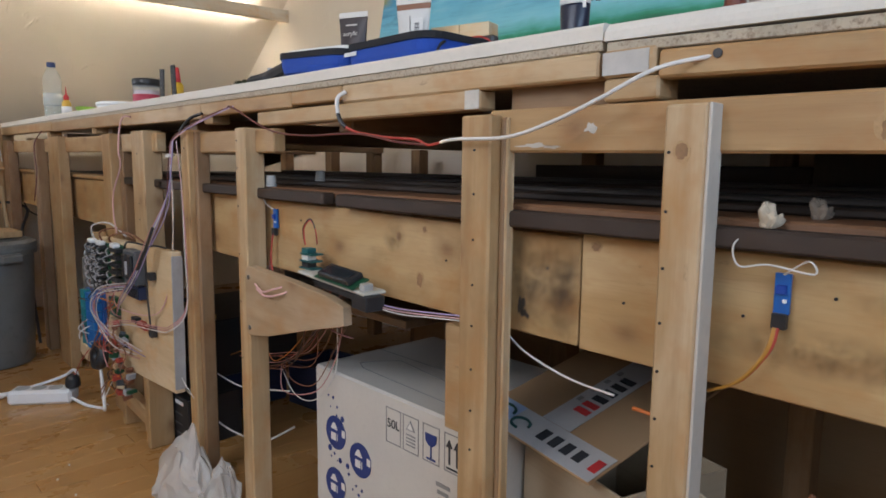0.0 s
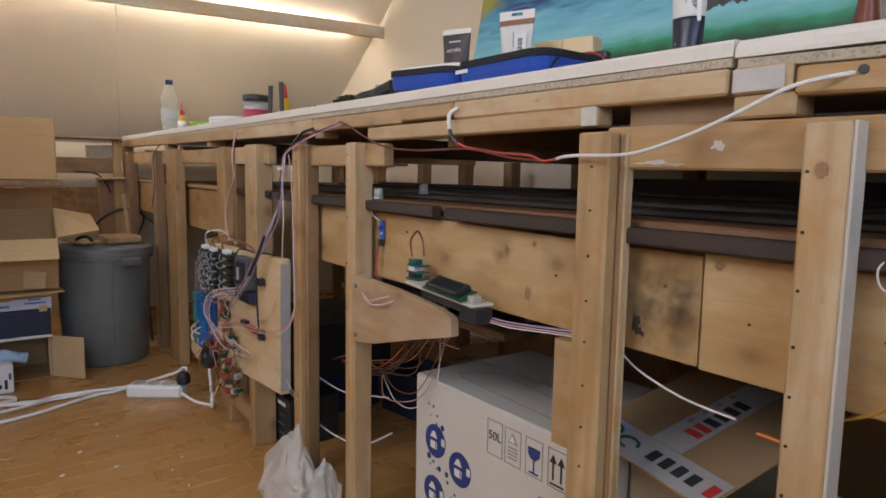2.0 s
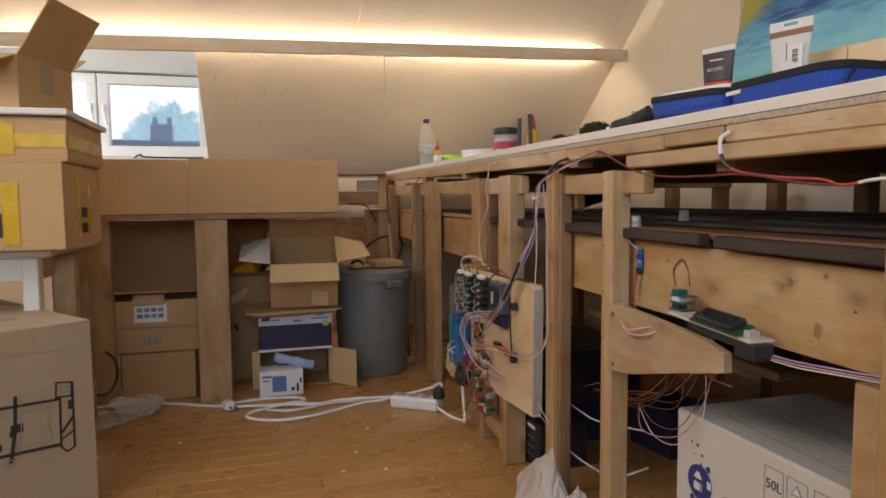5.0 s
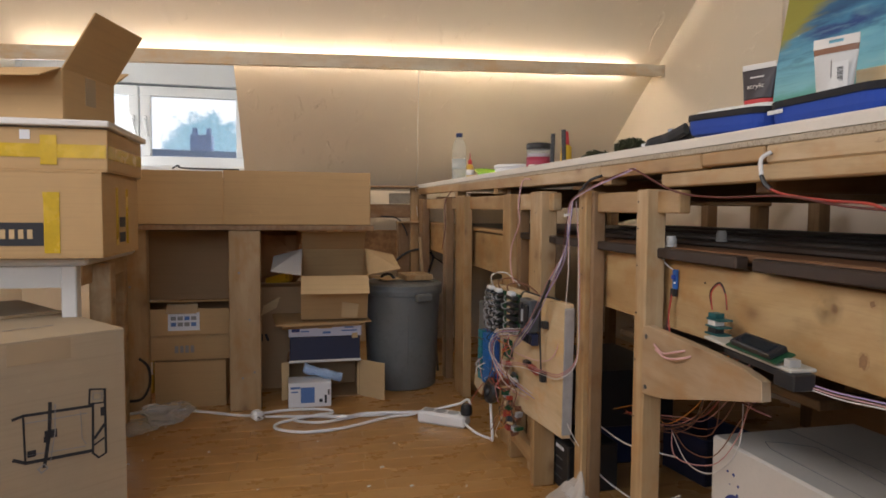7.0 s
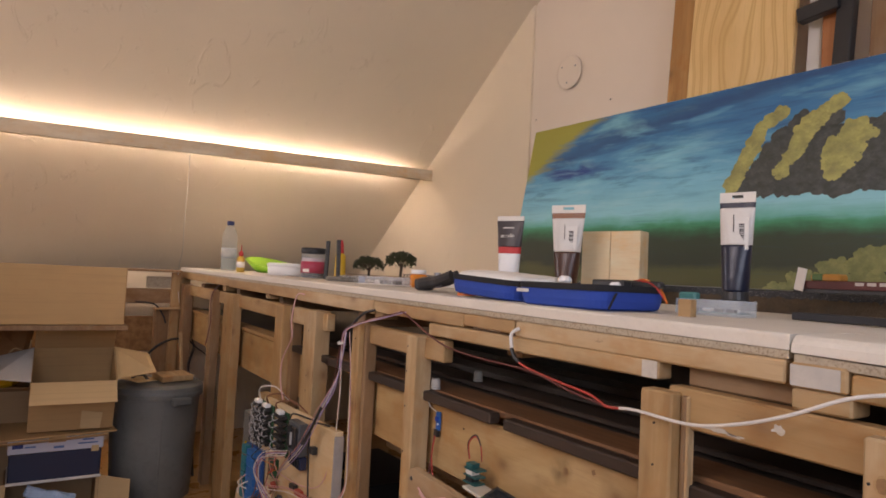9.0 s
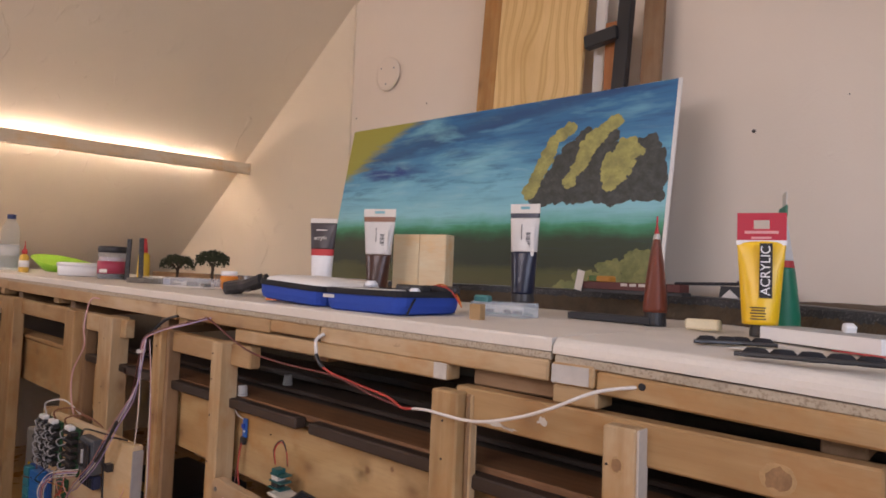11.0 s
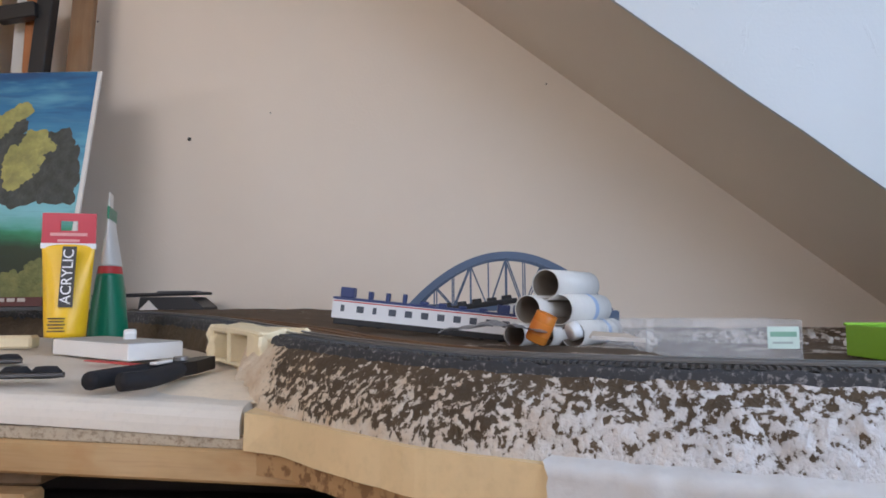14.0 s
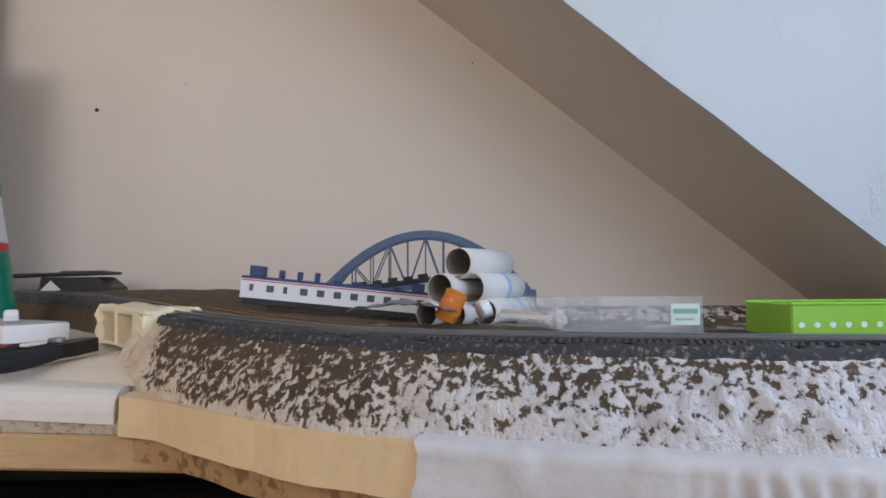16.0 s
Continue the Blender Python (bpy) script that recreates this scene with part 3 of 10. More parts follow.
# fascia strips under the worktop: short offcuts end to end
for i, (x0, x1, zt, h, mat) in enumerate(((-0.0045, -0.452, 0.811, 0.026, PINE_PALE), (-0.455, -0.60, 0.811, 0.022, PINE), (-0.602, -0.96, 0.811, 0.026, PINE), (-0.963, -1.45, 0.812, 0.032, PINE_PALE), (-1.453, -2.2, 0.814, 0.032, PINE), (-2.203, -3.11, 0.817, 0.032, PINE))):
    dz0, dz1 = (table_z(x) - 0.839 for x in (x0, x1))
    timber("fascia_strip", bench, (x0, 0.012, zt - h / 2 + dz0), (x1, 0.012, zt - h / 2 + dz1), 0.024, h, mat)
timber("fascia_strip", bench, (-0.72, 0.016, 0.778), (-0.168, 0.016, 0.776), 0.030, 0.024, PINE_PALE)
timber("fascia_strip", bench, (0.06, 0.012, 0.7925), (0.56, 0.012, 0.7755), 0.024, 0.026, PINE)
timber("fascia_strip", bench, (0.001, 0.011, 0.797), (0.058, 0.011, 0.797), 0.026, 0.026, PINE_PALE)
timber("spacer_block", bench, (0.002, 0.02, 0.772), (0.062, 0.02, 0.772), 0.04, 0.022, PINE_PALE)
timber("spacer_block", bench, (-0.14, 0.05, 0.775), (0.0, 0.05, 0.775), 0.05, 0.03, PINE_DARK)
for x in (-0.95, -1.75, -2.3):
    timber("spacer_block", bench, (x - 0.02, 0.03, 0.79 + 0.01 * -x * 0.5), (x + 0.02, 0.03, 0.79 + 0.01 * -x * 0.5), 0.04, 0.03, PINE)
timber("back_rail", bench, (-3.05, 0.905, 0.866), (-1.06, 0.905, 0.866), 0.045, 0.030, PINE_DARK)
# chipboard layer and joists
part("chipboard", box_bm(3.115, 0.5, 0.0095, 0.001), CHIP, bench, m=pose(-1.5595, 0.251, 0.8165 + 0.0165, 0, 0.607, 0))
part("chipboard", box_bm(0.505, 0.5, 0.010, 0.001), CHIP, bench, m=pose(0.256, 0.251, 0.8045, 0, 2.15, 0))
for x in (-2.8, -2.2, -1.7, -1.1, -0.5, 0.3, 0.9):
    timber("joist", bench, (x, 0.04, 0.775), (x, 1.05, 0.775), 0.04, 0.05, PINE_DARK)

# lower deck with front batten
lip = ((-0.162, 0.40, 0.6365), (-0.475, -0.165, 0.642), (-0.735, -0.510, 0.645), (-1.22, -0.75, 0.648), (-1.52, -1.20, 0.652))
for x0, x1, z in lip:
    timber("deck_batten", bench, (x0, 0.013, z), (x1, 0.013, z - 0.002), 0.024, 0.019, DARK_WOOD)
DECK_BROWN = wood_mat("red-brown stained plank", (0.24, 0.115, 0.05), (0.13, 0.06, 0.026), False, 0.5)
timber("back_board", bench, (-0.865, 1.0, 0.674), (-0.10, 1.0, 0.672), 0.016, 0.066, DARK_WOOD)
# added black sheet: keeps the space behind the deck dark on the right
timber("back_board", bench, (-0.098, 1.0, 0.698), (1.9, 1.0, 0.690), 0.016, 0.120, BLACK_DECK)
for x in (0.205, 0.222):
    timber("thin_lath", bench, (x, 0.95, 0.652), (x + 0.004, 0.97, 0.745), 0.006, 0.004, PINE)
timber("deck_edge", bench, (-1.55, 0.066, 0.6535), (1.6, 0.066, 0.6395), 0.082, 0.012, DECK_BROWN)
timber("deck_edge", bench, (-3.05, 0.05, 0.667), (-1.55, 0.05, 0.652), 0.06, 0.012, PINE)
part("lower_deck", box_bm(4.8, 0.96, 0.02, 0.002), BLACK_DECK, bench, "black painted lower track deck", m=pose(-0.7, 0.57, 0.640, 0, 0.3, 0))
for k, (y, h) in enumerate(((0.16, 0.010), (0.27, 0.014), (0.40, 0.018), (0.55, 0.022))):
    timber("track_strip", bench, (-1.55, y, 0.6595 + h / 2), (1.6, y, 0.6435 + h / 2), 0.07, h, BLACK_DECK if k % 2 else DARK_WOOD)
# spruce boards hung under the deck edge
for x0, x1, z0, z1, z2, z3 in ((-0.0345, 0.75, 0.494, 0.624, 0.488, 0.616), (-1.06, -0.0365, 0.509, 0.638, 0.496, 0.620), (-2.1, -1.34, 0.512, 0.646, 0.505, 0.642), (-3.0, -2.12, 0.53, 0.66, 0.515, 0.648)):
    bm = prism_bm([(x0, z0), (x1, z2), (x1, z3), (x0, z1)], 0.018, "y")
    bmesh.ops.bevel(bm, geom=list(bm.edges), offset=0.0015, segments=1, affect="EDGES")
    cx, cz = (x0 + x1) / 2, (z0 + z1) / 2
    bmesh.ops.translate(bm, verts=list(bm.verts), vec=(-cx, 0, -cz))
    part("side_board", bm, PLY, bench, m=pose(cx, 0.028, cz))

# worktop of white foam board, two sheets with a joint
def foam_sheet(x0, x1, y0, y1, dz, round_edge):
    bm = bmesh.new()
    nx, ny = 60, 14
    grid = []
    for i in range(nx + 1):
        x = x0 + (x1 - x0) * i / nx
        z = table_z(x) if x <= 0 else 0.839 - 0.010 * x
        sag = 0.045 * x * x if x > 0 else 0.0
        low = dz + 0.0105 * max(x, 0.0)
        wob = 0.0015 * noise.noise((x * 7, 1.3, 0))
        sect = [(y0 + wob, z - sag - low)]
        for k in range(5):
            a = k / 4 * math.pi / 2
            sect.append((y0 + wob + round_edge * (1 - math.cos(a)), z - sag - round_edge * (1 - math.sin(a))))
        for k in range(1, ny):
            y = y0 + round_edge + (y1 - y0 - round_edge) * k / (ny - 1)
            sect.append((y, z - sag * max(0.0, 1 - y / 0.35) + 0.0012 * noise.noise((x * 14, y * 14, 3.1))))
        sect.append((y1, z - sag - low))
        grid.append([bm.verts.new((x, yy, zz)) for yy, zz in sect])
    for a, b in zip(grid, grid[1:]):
        for k in range(len(a) - 1):
            bm.faces.new((a[k], b[k], b[k + 1], a[k + 1]))
        bm.faces.new((a[-1], b[-1], b[0], a[0]))
    bm.faces.new(grid[0])
    bm.faces.new(grid[-1][::-1])
    bmesh.ops.recalc_face_normals(bm, faces=list(bm.faces))
    return bm


part("worktop", foam_sheet(-3.115, -0.0012, 0.0, 0.62, 0.017, 0.004), FOAM, bench, "white foam board worktop", smooth=False)
part("worktop", foam_sheet(0.0012, 0.505, -0.001, 0.62, 0.019, 0.016), FOAM, bench, "white foam board worktop with rounded edge", smooth=False)

# ---- scenery of the layout ----
TRACK = [(2.0, -0.20), (1.6, -0.20), (1.2, -0.19), (0.95, -0.172), (0.85, -0.150), (0.72, -0.106), (0.64, -0.056), (0.523, 0.058), (0.46, 0.16), (0.37, 0.30), (0.25, 0.44), (0.10, 0.56), (-0.1, 0.655), (-0.5, 0.71), (-1.05, 0.73)]
TRACK_Z = [0.862, 0.862, 0.862, 0.863, 0.863, 0.863, 0.864, 0.868, 0.870, 0.872, 0.876, 0.880, 0.884, 0.886, 0.886]


def spline(pts, per):
    pts = [Vector(p) for p in pts]
    out = []
    for i in range(len(pts) - 1):
        p0, p1, p2, p3 = pts[max(i - 1, 0)], pts[i], pts[i + 1], pts[min(i + 2, len(pts) - 1)]
        n = max(2, int((p2 - p1).length / per))
        for k in range(n):
            t = k / n
            out.append(0.5 * (2 * p1 + (p2 - p0) * t + (2 * p0 - 5 * p1 + 4 * p2 - p3) * t * t + (3 * p1 - p0 - 3 * p2 + p3) * t ** 3))
    out.append(pts[-1])
    return out


crest = spline([(x, y, z) for (x, y), z in zip(TRACK, TRACK_Z)], 0.004)


def side_of(i):
    """Unit vector from the crest towards the outer, table side."""
    d = crest[min(i + 1, len(crest) - 1)] - crest[max(i - 1, 0)]
    return Vector((-d.y, d.x, 0)).normalized()


def bank_mat():
    """Dark brown scenery mud over white plaster, rubbed through in streaks."""
    m, nt, b = nodes_of("scenery mud on plaster", 0.85)
    v = coords(nt, shift=False)
    sep = nt.nodes.new("ShaderNodeSeparateXYZ")
    nt.links.new(v, sep.inputs[0])
    n1 = noise_tex(nt, coords(nt, (1, 1, 0.75), shift=False), 205, 4, 0.58, 0.2)
    n2 = noise_tex(nt, v, 22, 4, 0.6)

    def grade(src, a, b2, lo, hi):
        g = nt.nodes.new("ShaderNodeMapRange")
        for k, val in (("From Min", a), ("From Max", b2), ("To Min", lo), ("To Max", hi)):
            g.inputs[k].default_value = val
        nt.links.new(src, g.inputs[0])
        return g

    gx = grade(sep.outputs[0], 0.60, 0.98, -0.14, 0.20)
    gz = grade(sep.outputs[2], 0.862, 0.834, -0.20, 0.0)
    gl = grade(sep.outputs[0], 0.425, 0.395, 0.0, -1.65)
    ge = grade(sep.outputs[0], 0.530, 0.482, 0.0, 1.0)
    gf = grade(sep.outputs[2], 0.826, 0.816, 0.0, 0.38)
    total = None
    for src, f in ((n1, 2.1), (n2, 0.55), (gx.outputs[0], 1.0), (gz.outputs[0], 1.0), (gl.outputs[0], 1.0), (ge.outputs[0], 1.0), (gf.outputs[0], 1.0)):
        ma = nt.nodes.new("ShaderNodeMath")
        ma.operation = "MULTIPLY_ADD"
        nt.links.new(src, ma.inputs[0])
        ma.inputs[1].default_value = f
        ma.inputs[2].default_value = -0.6
        if total is not None:
            nt.links.new(total, ma.inputs[2])
        total = ma.outputs[0]
    mud = mixc(nt, (0.040, 0.032, 0.022), (0.15, 0.10, 0.056), n2)
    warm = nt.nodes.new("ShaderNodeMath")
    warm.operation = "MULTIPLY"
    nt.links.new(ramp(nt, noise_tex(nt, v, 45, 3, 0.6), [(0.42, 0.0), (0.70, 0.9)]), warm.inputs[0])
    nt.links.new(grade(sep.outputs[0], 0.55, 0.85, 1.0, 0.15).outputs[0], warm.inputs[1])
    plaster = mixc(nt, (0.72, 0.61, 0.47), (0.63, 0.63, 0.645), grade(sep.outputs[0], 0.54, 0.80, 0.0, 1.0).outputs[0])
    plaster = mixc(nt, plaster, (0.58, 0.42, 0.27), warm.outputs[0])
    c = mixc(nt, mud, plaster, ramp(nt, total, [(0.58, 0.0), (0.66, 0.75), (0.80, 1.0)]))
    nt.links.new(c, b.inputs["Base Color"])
    bump(nt, b, n1, 0.75, 0.007)
    return m


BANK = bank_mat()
BALLAST = speckle_mat("dark ballast", (0.05, 0.048, 0.046), (0.22, 0.20, 0.18), 330, 0.54, 0.70)
TRACK_EDGE = speckle_mat("dark track edge", (0.040, 0.042, 0.048), (0.26, 0.25, 0.25), 300, 0.55, 0.72)


def ground_mat():
    """Dark scenery mud with dried plaster spread in patches and crumbs."""
    m, nt, b = nodes_of("plastered scenery ground", 0.85)
    v = coords(nt, shift=False)
    sep = nt.nodes.new("ShaderNodeSeparateXYZ")
    nt.links.new(v, sep.inputs[0])
    broad, grit = noise_tex(nt, v, 13, 5, 0.62, 0.4), noise_tex(nt, v, 140, 4, 0.65)
    c = mixc(nt, (0.055, 0.040, 0.027), (0.15, 0.095, 0.052), noise_tex(nt, v, 30, 4, 0.6))
    g = nt.nodes.new("ShaderNodeMapRange")
    for k, val in (("From Min", 0.45), ("From Max", 1.1), ("To Min", -0.05), ("To Max", 0.08)):
        g.inputs[k].default_value = val
    nt.links.new(sep.outputs[0], g.inputs[0])
    total = g.outputs[0]
    for src, f in ((broad, 1.0), (grit, 0.45)):
        ma = nt.nodes.new("ShaderNodeMath")
        ma.operation = "MULTIPLY_ADD"
        ma.inputs[1].default_value = f
        nt.links.new(src, ma.inputs[0])
        nt.links.new(total, ma.inputs[2])
        total = ma.outputs[0]
    c = mixc(nt, c, (0.56, 0.50, 0.43), ramp(nt, total, [(0.83, 0.0), (0.89, 0.9)]))
    nt.links.new(c, b.inputs["Base Color"])
    bump(nt, b, total, 0.8, 0.004)
    return m


def hollow(x):
    """How far the unfinished ground lies lower towards the right end."""
    u = max(0.0, min(1.0, (x - 0.86) / 0.10))
    return 0.024 * u * u * (3 - 2 * u)


layout = thing("layout_scenery", "unfinished model railway scenery of dark mud and white plaster", "scenery")
bm = bmesh.new()
rows = []
for i, p in enumerate(crest):
    o = side_of(i)
    on_table = p.x < 0.50
    foot_z = 0.830 if on_table else 0.814
    reach = 0.034 if not on_table else 0.012 + 0.022 * max(0.0, min(1.0, (p.x - 0.44) / 0.06))
    row = []
    for k in range(25):
        t = k / 24
        zz = foot_z + (p.z - foot_z) * (t ** 0.8)
        off = reach * (1 - t ** 1.25)
        q = p + o * off
        amp = 0.0052 * math.sin(math.pi * min(1, t * 1.15)) if not on_table else 0.0016
        nv = 0.8 * noise.noise((q.x * 55, q.y * 55, zz * 38)) + 0.6 * noise.noise((q.x * 130, q.y * 130, zz * 110)) + 0.3 * noise.noise((q.x * 260, q.y * 260, zz * 230))
        q = q + o * amp * nv
        row.append(bm.verts.new((q.x, q.y, zz + 0.0015 * nv)))
    rows.append(row)
for a, b in zip(rows, rows[1:]):
    for k in range(len(a) - 1):
        bm.faces.new((a[k], a[k + 1], b[k + 1], b[k]))
bmesh.ops.recalc_face_normals(bm, faces=list(bm.faces))
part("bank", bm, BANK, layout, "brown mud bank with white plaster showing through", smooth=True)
# track shoulder on top of the bank
bm = bmesh.new()
rows = []
for i, p in enumerate(crest):
    o = side_of(i)
    row = []
    for off, dz in ((-0.0005, 0.0028), (-0.02, 0.0034), (-0.045, 0.003), (-0.06, -0.004), (-0.085, -0.016)):
        q = p + o * off
        row.append(bm.verts.new((q.x, q.y, p.z + dz + 0.0012 * noise.noise((q.x * 170, q.y * 170, 2)))))
    rows.append(row)
for a, b in zip(rows, rows[1:]):
    for k in range(len(a) - 1):
        bm.faces.new((a[k], a[k + 1], b[k + 1], b[k]))
bmesh.ops.recalc_face_normals(bm, faces=list(bm.faces))
part("trackbed", bm, BALLAST, layout, "dark grey ballasted trackbed")
bm = bmesh.new()
rows = []
for i, p in enumerate(crest):
    o = side_of(i)
    row = []
    for off, dz in ((0.0046, -0.0075), (0.0040, -0.005), (0.0030, 0.0005), (0.0016, 0.0026), (-0.0005, 0.0028)):
        q = p + o * off
        if dz < -0.007:
            dz -= 0.0035 + 0.004 * noise.noise((q.x * 120, q.y * 120, 6)) + 0.002 * noise.noise((q.x * 330, q.y * 330, 1))
        row.append(bm.verts.new((q.x, q.y, p.z + dz + 0.0010 * noise.noise((q.x * 60, q.y * 60, 2)) + 0.0016 * noise.noise((q.x * 210, q.y * 210, dz * 300)))))
    rows.append(row)
for a, b in zip(rows, rows[1:]):
    for k in range(len(a) - 1):
        bm.faces.new((a[k], a[k + 1], b[k + 1], b[k]))
bmesh.ops.recalc_face_normals(bm, faces=list(bm.faces))
part("track_edge", bm, TRACK_EDGE, layout, "smooth dark blue-grey outer edge of the track", smooth=True)
# sleepers and rails
bm = bmesh.new()
for i in range(2, len(crest) - 2, 1):
    p, o = crest[i], side_of(i)
    m = Matrix((( -o.y, o.x, 0, p.x - o.x * (0.018 + 0.002 * noise.noise((i * 0.7, 3, 0)))), (o.x, o.y, 0, p.y - o.y * (0.018 + 0.002 * noise.noise((i * 0.7, 3, 0)))), (0, 0, 1, p.z + 0.0028 + 0.0008 * noise.noise((i * 0.9, 8, 0))), (0, 0, 0, 1)))
    join(bm, box_bm(0.0021, 0.029, 0.003), m)
tagged(part("sleeper_field", bm, plain_mat("brown-grey sleepers", (0.085, 0.082, 0.082), 0.7, vary=0.7, scale=60), layout), "fine brown-grey track sleepers", "", kind="stuff")
for off in (-0.011, -0.0255):
    part("rail", tube_bm([crest[i] + side_of(i) * off + Vector((0, 0, 0.0058)) for i in range(2, len(crest) - 2, 8)], 0.0011, 5, 4), STEEL, layout)
# second track inside the first, brown, without ballast
INNER = plain_mat("rusty brown track", (0.17, 0.095, 0.05), 0.65, vary=0.35, scale=70)
bm = bmesh.new()
for i in range(2, len(crest) - 2, 2):
    p, o = crest[i], side_of(i)
    m = Matrix(((-o.y, o.x, 0, p.x - o.x * 0.078), (o.x, o.y, 0, p.y - o.y * 0.078), (0, 0, 1, p.z - 0.0035), (0, 0, 0, 1)))
    join(bm, box_bm(0.0034, 0.030, 0.004), m)
tagged(part("sleeper_field", bm, INNER, layout), "brown sleepers of the inner track", "", kind="stuff")
for off in (-0.070, -0.0865):
    part("rail", tube_bm([crest[i] + side_of(i) * off + Vector((0, 0, 0.0005)) for i in range(2, len(crest) - 2, 8)], 0.0013, 5, 4), INNER, layout)
# ground inside the curve, up to the wall
bm = bmesh.new()
rows = []
inner = crest[::6] + [crest[-1]]
for i, p in enumerate(crest[::6] + [crest[-1]]):
    j = min(i * 6, len(crest) - 1)
    o = side_of(j)
    a = p - o * 0.06
    u = i / (len(inner) - 1)
    b = Vector((2.05 - 3.1 * u ** 0.9, 1.172, 0))
    row = []
    for k in range(22):
        t = k / 21
        q = a.lerp(b, t)
        back = max(0.0, min(1.0, (0.75 - q.x) / 0.55))
        base = 0.842 + 0.040 * back * back * (3 - 2 * back) - hollow(q.x)
        z = (p.z - 0.006) * (1 - min(1, t * 5)) + base * min(1, t * 5)
        z += 0.004 * noise.noise((q.x * 22, q.y * 22, 1)) + 0.002 * noise.noise((q.x * 70, q.y * 70, 4)) + (0.014 if t > 0.97 and q.x > 0.5 else 0)
        row.append(bm.verts.new((q.x, q.y, z)))
    rows.append(row)
for a, b in zip(rows, rows[1:]):
    for k in range(len(a) - 1):
        bm.faces.new((a[k], a[k + 1], b[k + 1], b[k]))
bmesh.ops.recalc_face_normals(bm, faces=list(bm.faces))
part("ground_cover", bm, ground_mat(), layout, "dark scenery ground strewn with plaster crumbs", smooth=True)
# loose white plaster crumbs on the ground behind the track
crumb_rng = random.Random(31)
bm = bmesh.new()
for i in range(560):
    x, y = crumb_rng.uniform(0.62, 1.95), 1.16 - 0.42 * crumb_rng.random() ** 1.5
    back = max(0.0, min(1.0, (0.75 - x) / 0.55))
    z = 0.843 + 0.040 * back * back * (3 - 2 * back) - hollow(x)
    r = (0.0025 + 0.006 * crumb_rng.random() ** 2) * (1.5 if y > 1.06 else 1.0)
    join(bm, box_bm(r * 1.7, r * 1.3, r, 0, (0, 0, r * 0.3)), pose(x, y, z, crumb_rng.uniform(-20, 20), crumb_rng.uniform(-20, 20), crumb_rng.uniform(0, 180)))
tagged(part("crumb_field", bm, plain_mat("plaster crumb", (0.66, 0.62, 0.57), 0.85, vary=0.2), layout), "white plaster crumbs scattered along the wall", "", kind="stuff")


# slabs under the bank
def edge_path(off):
    pts = [(crest[i] + side_of(i) * off) for i in range(0, len(crest), 6) if crest[i].x > 0.53]
    return [(p.x, p.y) for p in pts]


SLAB = plain_mat("yellowed foam slab", (0.74, 0.57, 0.33), 0.85, vary=0.16, scale=14, grain=90, relief=0.3)
SLAB_WHITE = plain_mat("plastered foam slab", (0.60, 0.60, 0.60), 0.85, vary=0.12, scale=40, grain=150, relief=0.5)
OSB = speckle_mat("coarse pressed board", (0.42, 0.26, 0.12), (0.22, 0.12, 0.05), 90, 0.5, 0.6)
for name, off, zlo, zhi, mat in (("foam_slab", 0.038, 0.7905, 0.8185, SLAB), ("board_edge", 0.029, 0.772, 0.790, OSB)):
    path = [q for q in edge_path(off) if 0.52 < q[0] < 2.0 and q[1] < -0.006]
    ring = path + [(0.509, -0.002 if off > 0.03 else 0.004), (0.509, 0.13), (2.0, 0.13)]
    bm = prism_bm(ring, zhi - zlo, "z")
    # worn, uneven edge
    for e in [e for e in bm.edges if abs(e.verts[0].co.z - e.verts[1].co.z) < 1e-5]:
        if e.is_valid and e.calc_length() > 0.02 and e.verts[0].co.y < 0.1 and e.verts[1].co.y < 0.1:
            bmesh.ops.subdivide_edges(bm, edges=[e], cuts=max(1, int(e.calc_length() / 0.012)))
    for v in bm.verts:
        if v.co.y < 0.05:
            v.co += Vector((0, 0.0022 * noise.noise((v.co.x * 55, v.co.z * 40, off * 90)), 0.0012 * noise.noise((v.co.x * 38, 3.0, v.co.z * 80))))
    part(name, bm, mat, layout, m=Matrix.Translation((0, 0, zlo)))
# white plaster smeared over the right part of the slab edge, combed into ridges further on
skim_line = [p for p in spline([(x, y, z) for (x, y), z in zip(TRACK[:8], TRACK_Z[:8])], 0.0018) if p.x >= 0.735]
bm = bmesh.new()
rows = []
for i, p in enumerate(skim_line):
    d = skim_line[min(i + 1, len(skim_line) - 1)] - skim_line[max(i - 1, 0)]
    o = Vector((-d.y, d.x, 0)).normalized()
    row = []
    for k in range(9):
        zz = 0.782 + 0.036 * k / 8
        comb = max(0.0, min(1.0, (p.x - 0.84) / 0.04)) * min(1.0, (8 - k) / 3)
        ridge = 0.0024 * comb * math.sin(p.x * 640 + 5 * noise.noise((p.x * 22, zz * 40, 0)))
        q = p + o * (0.0425 + 0.002 * noise.noise((p.x * 60, p.y * 60, zz * 60)) + ridge)
        row.append(bm.verts.new((q.x, q.y, zz + 0.001 * noise.noise((q.x * 90, 0, 7)))))
    for off, zz in ((0.037, 0.8205), (0.030, 0.8225)):
        q = p + o * (off + 0.003 * noise.noise((p.x * 70, p.y * 70, off * 90)))
        row.append(bm.verts.new((q.x, q.y, zz + 0.001 * noise.noise((q.x * 90, 2, 7)))))
    rows.append(row)
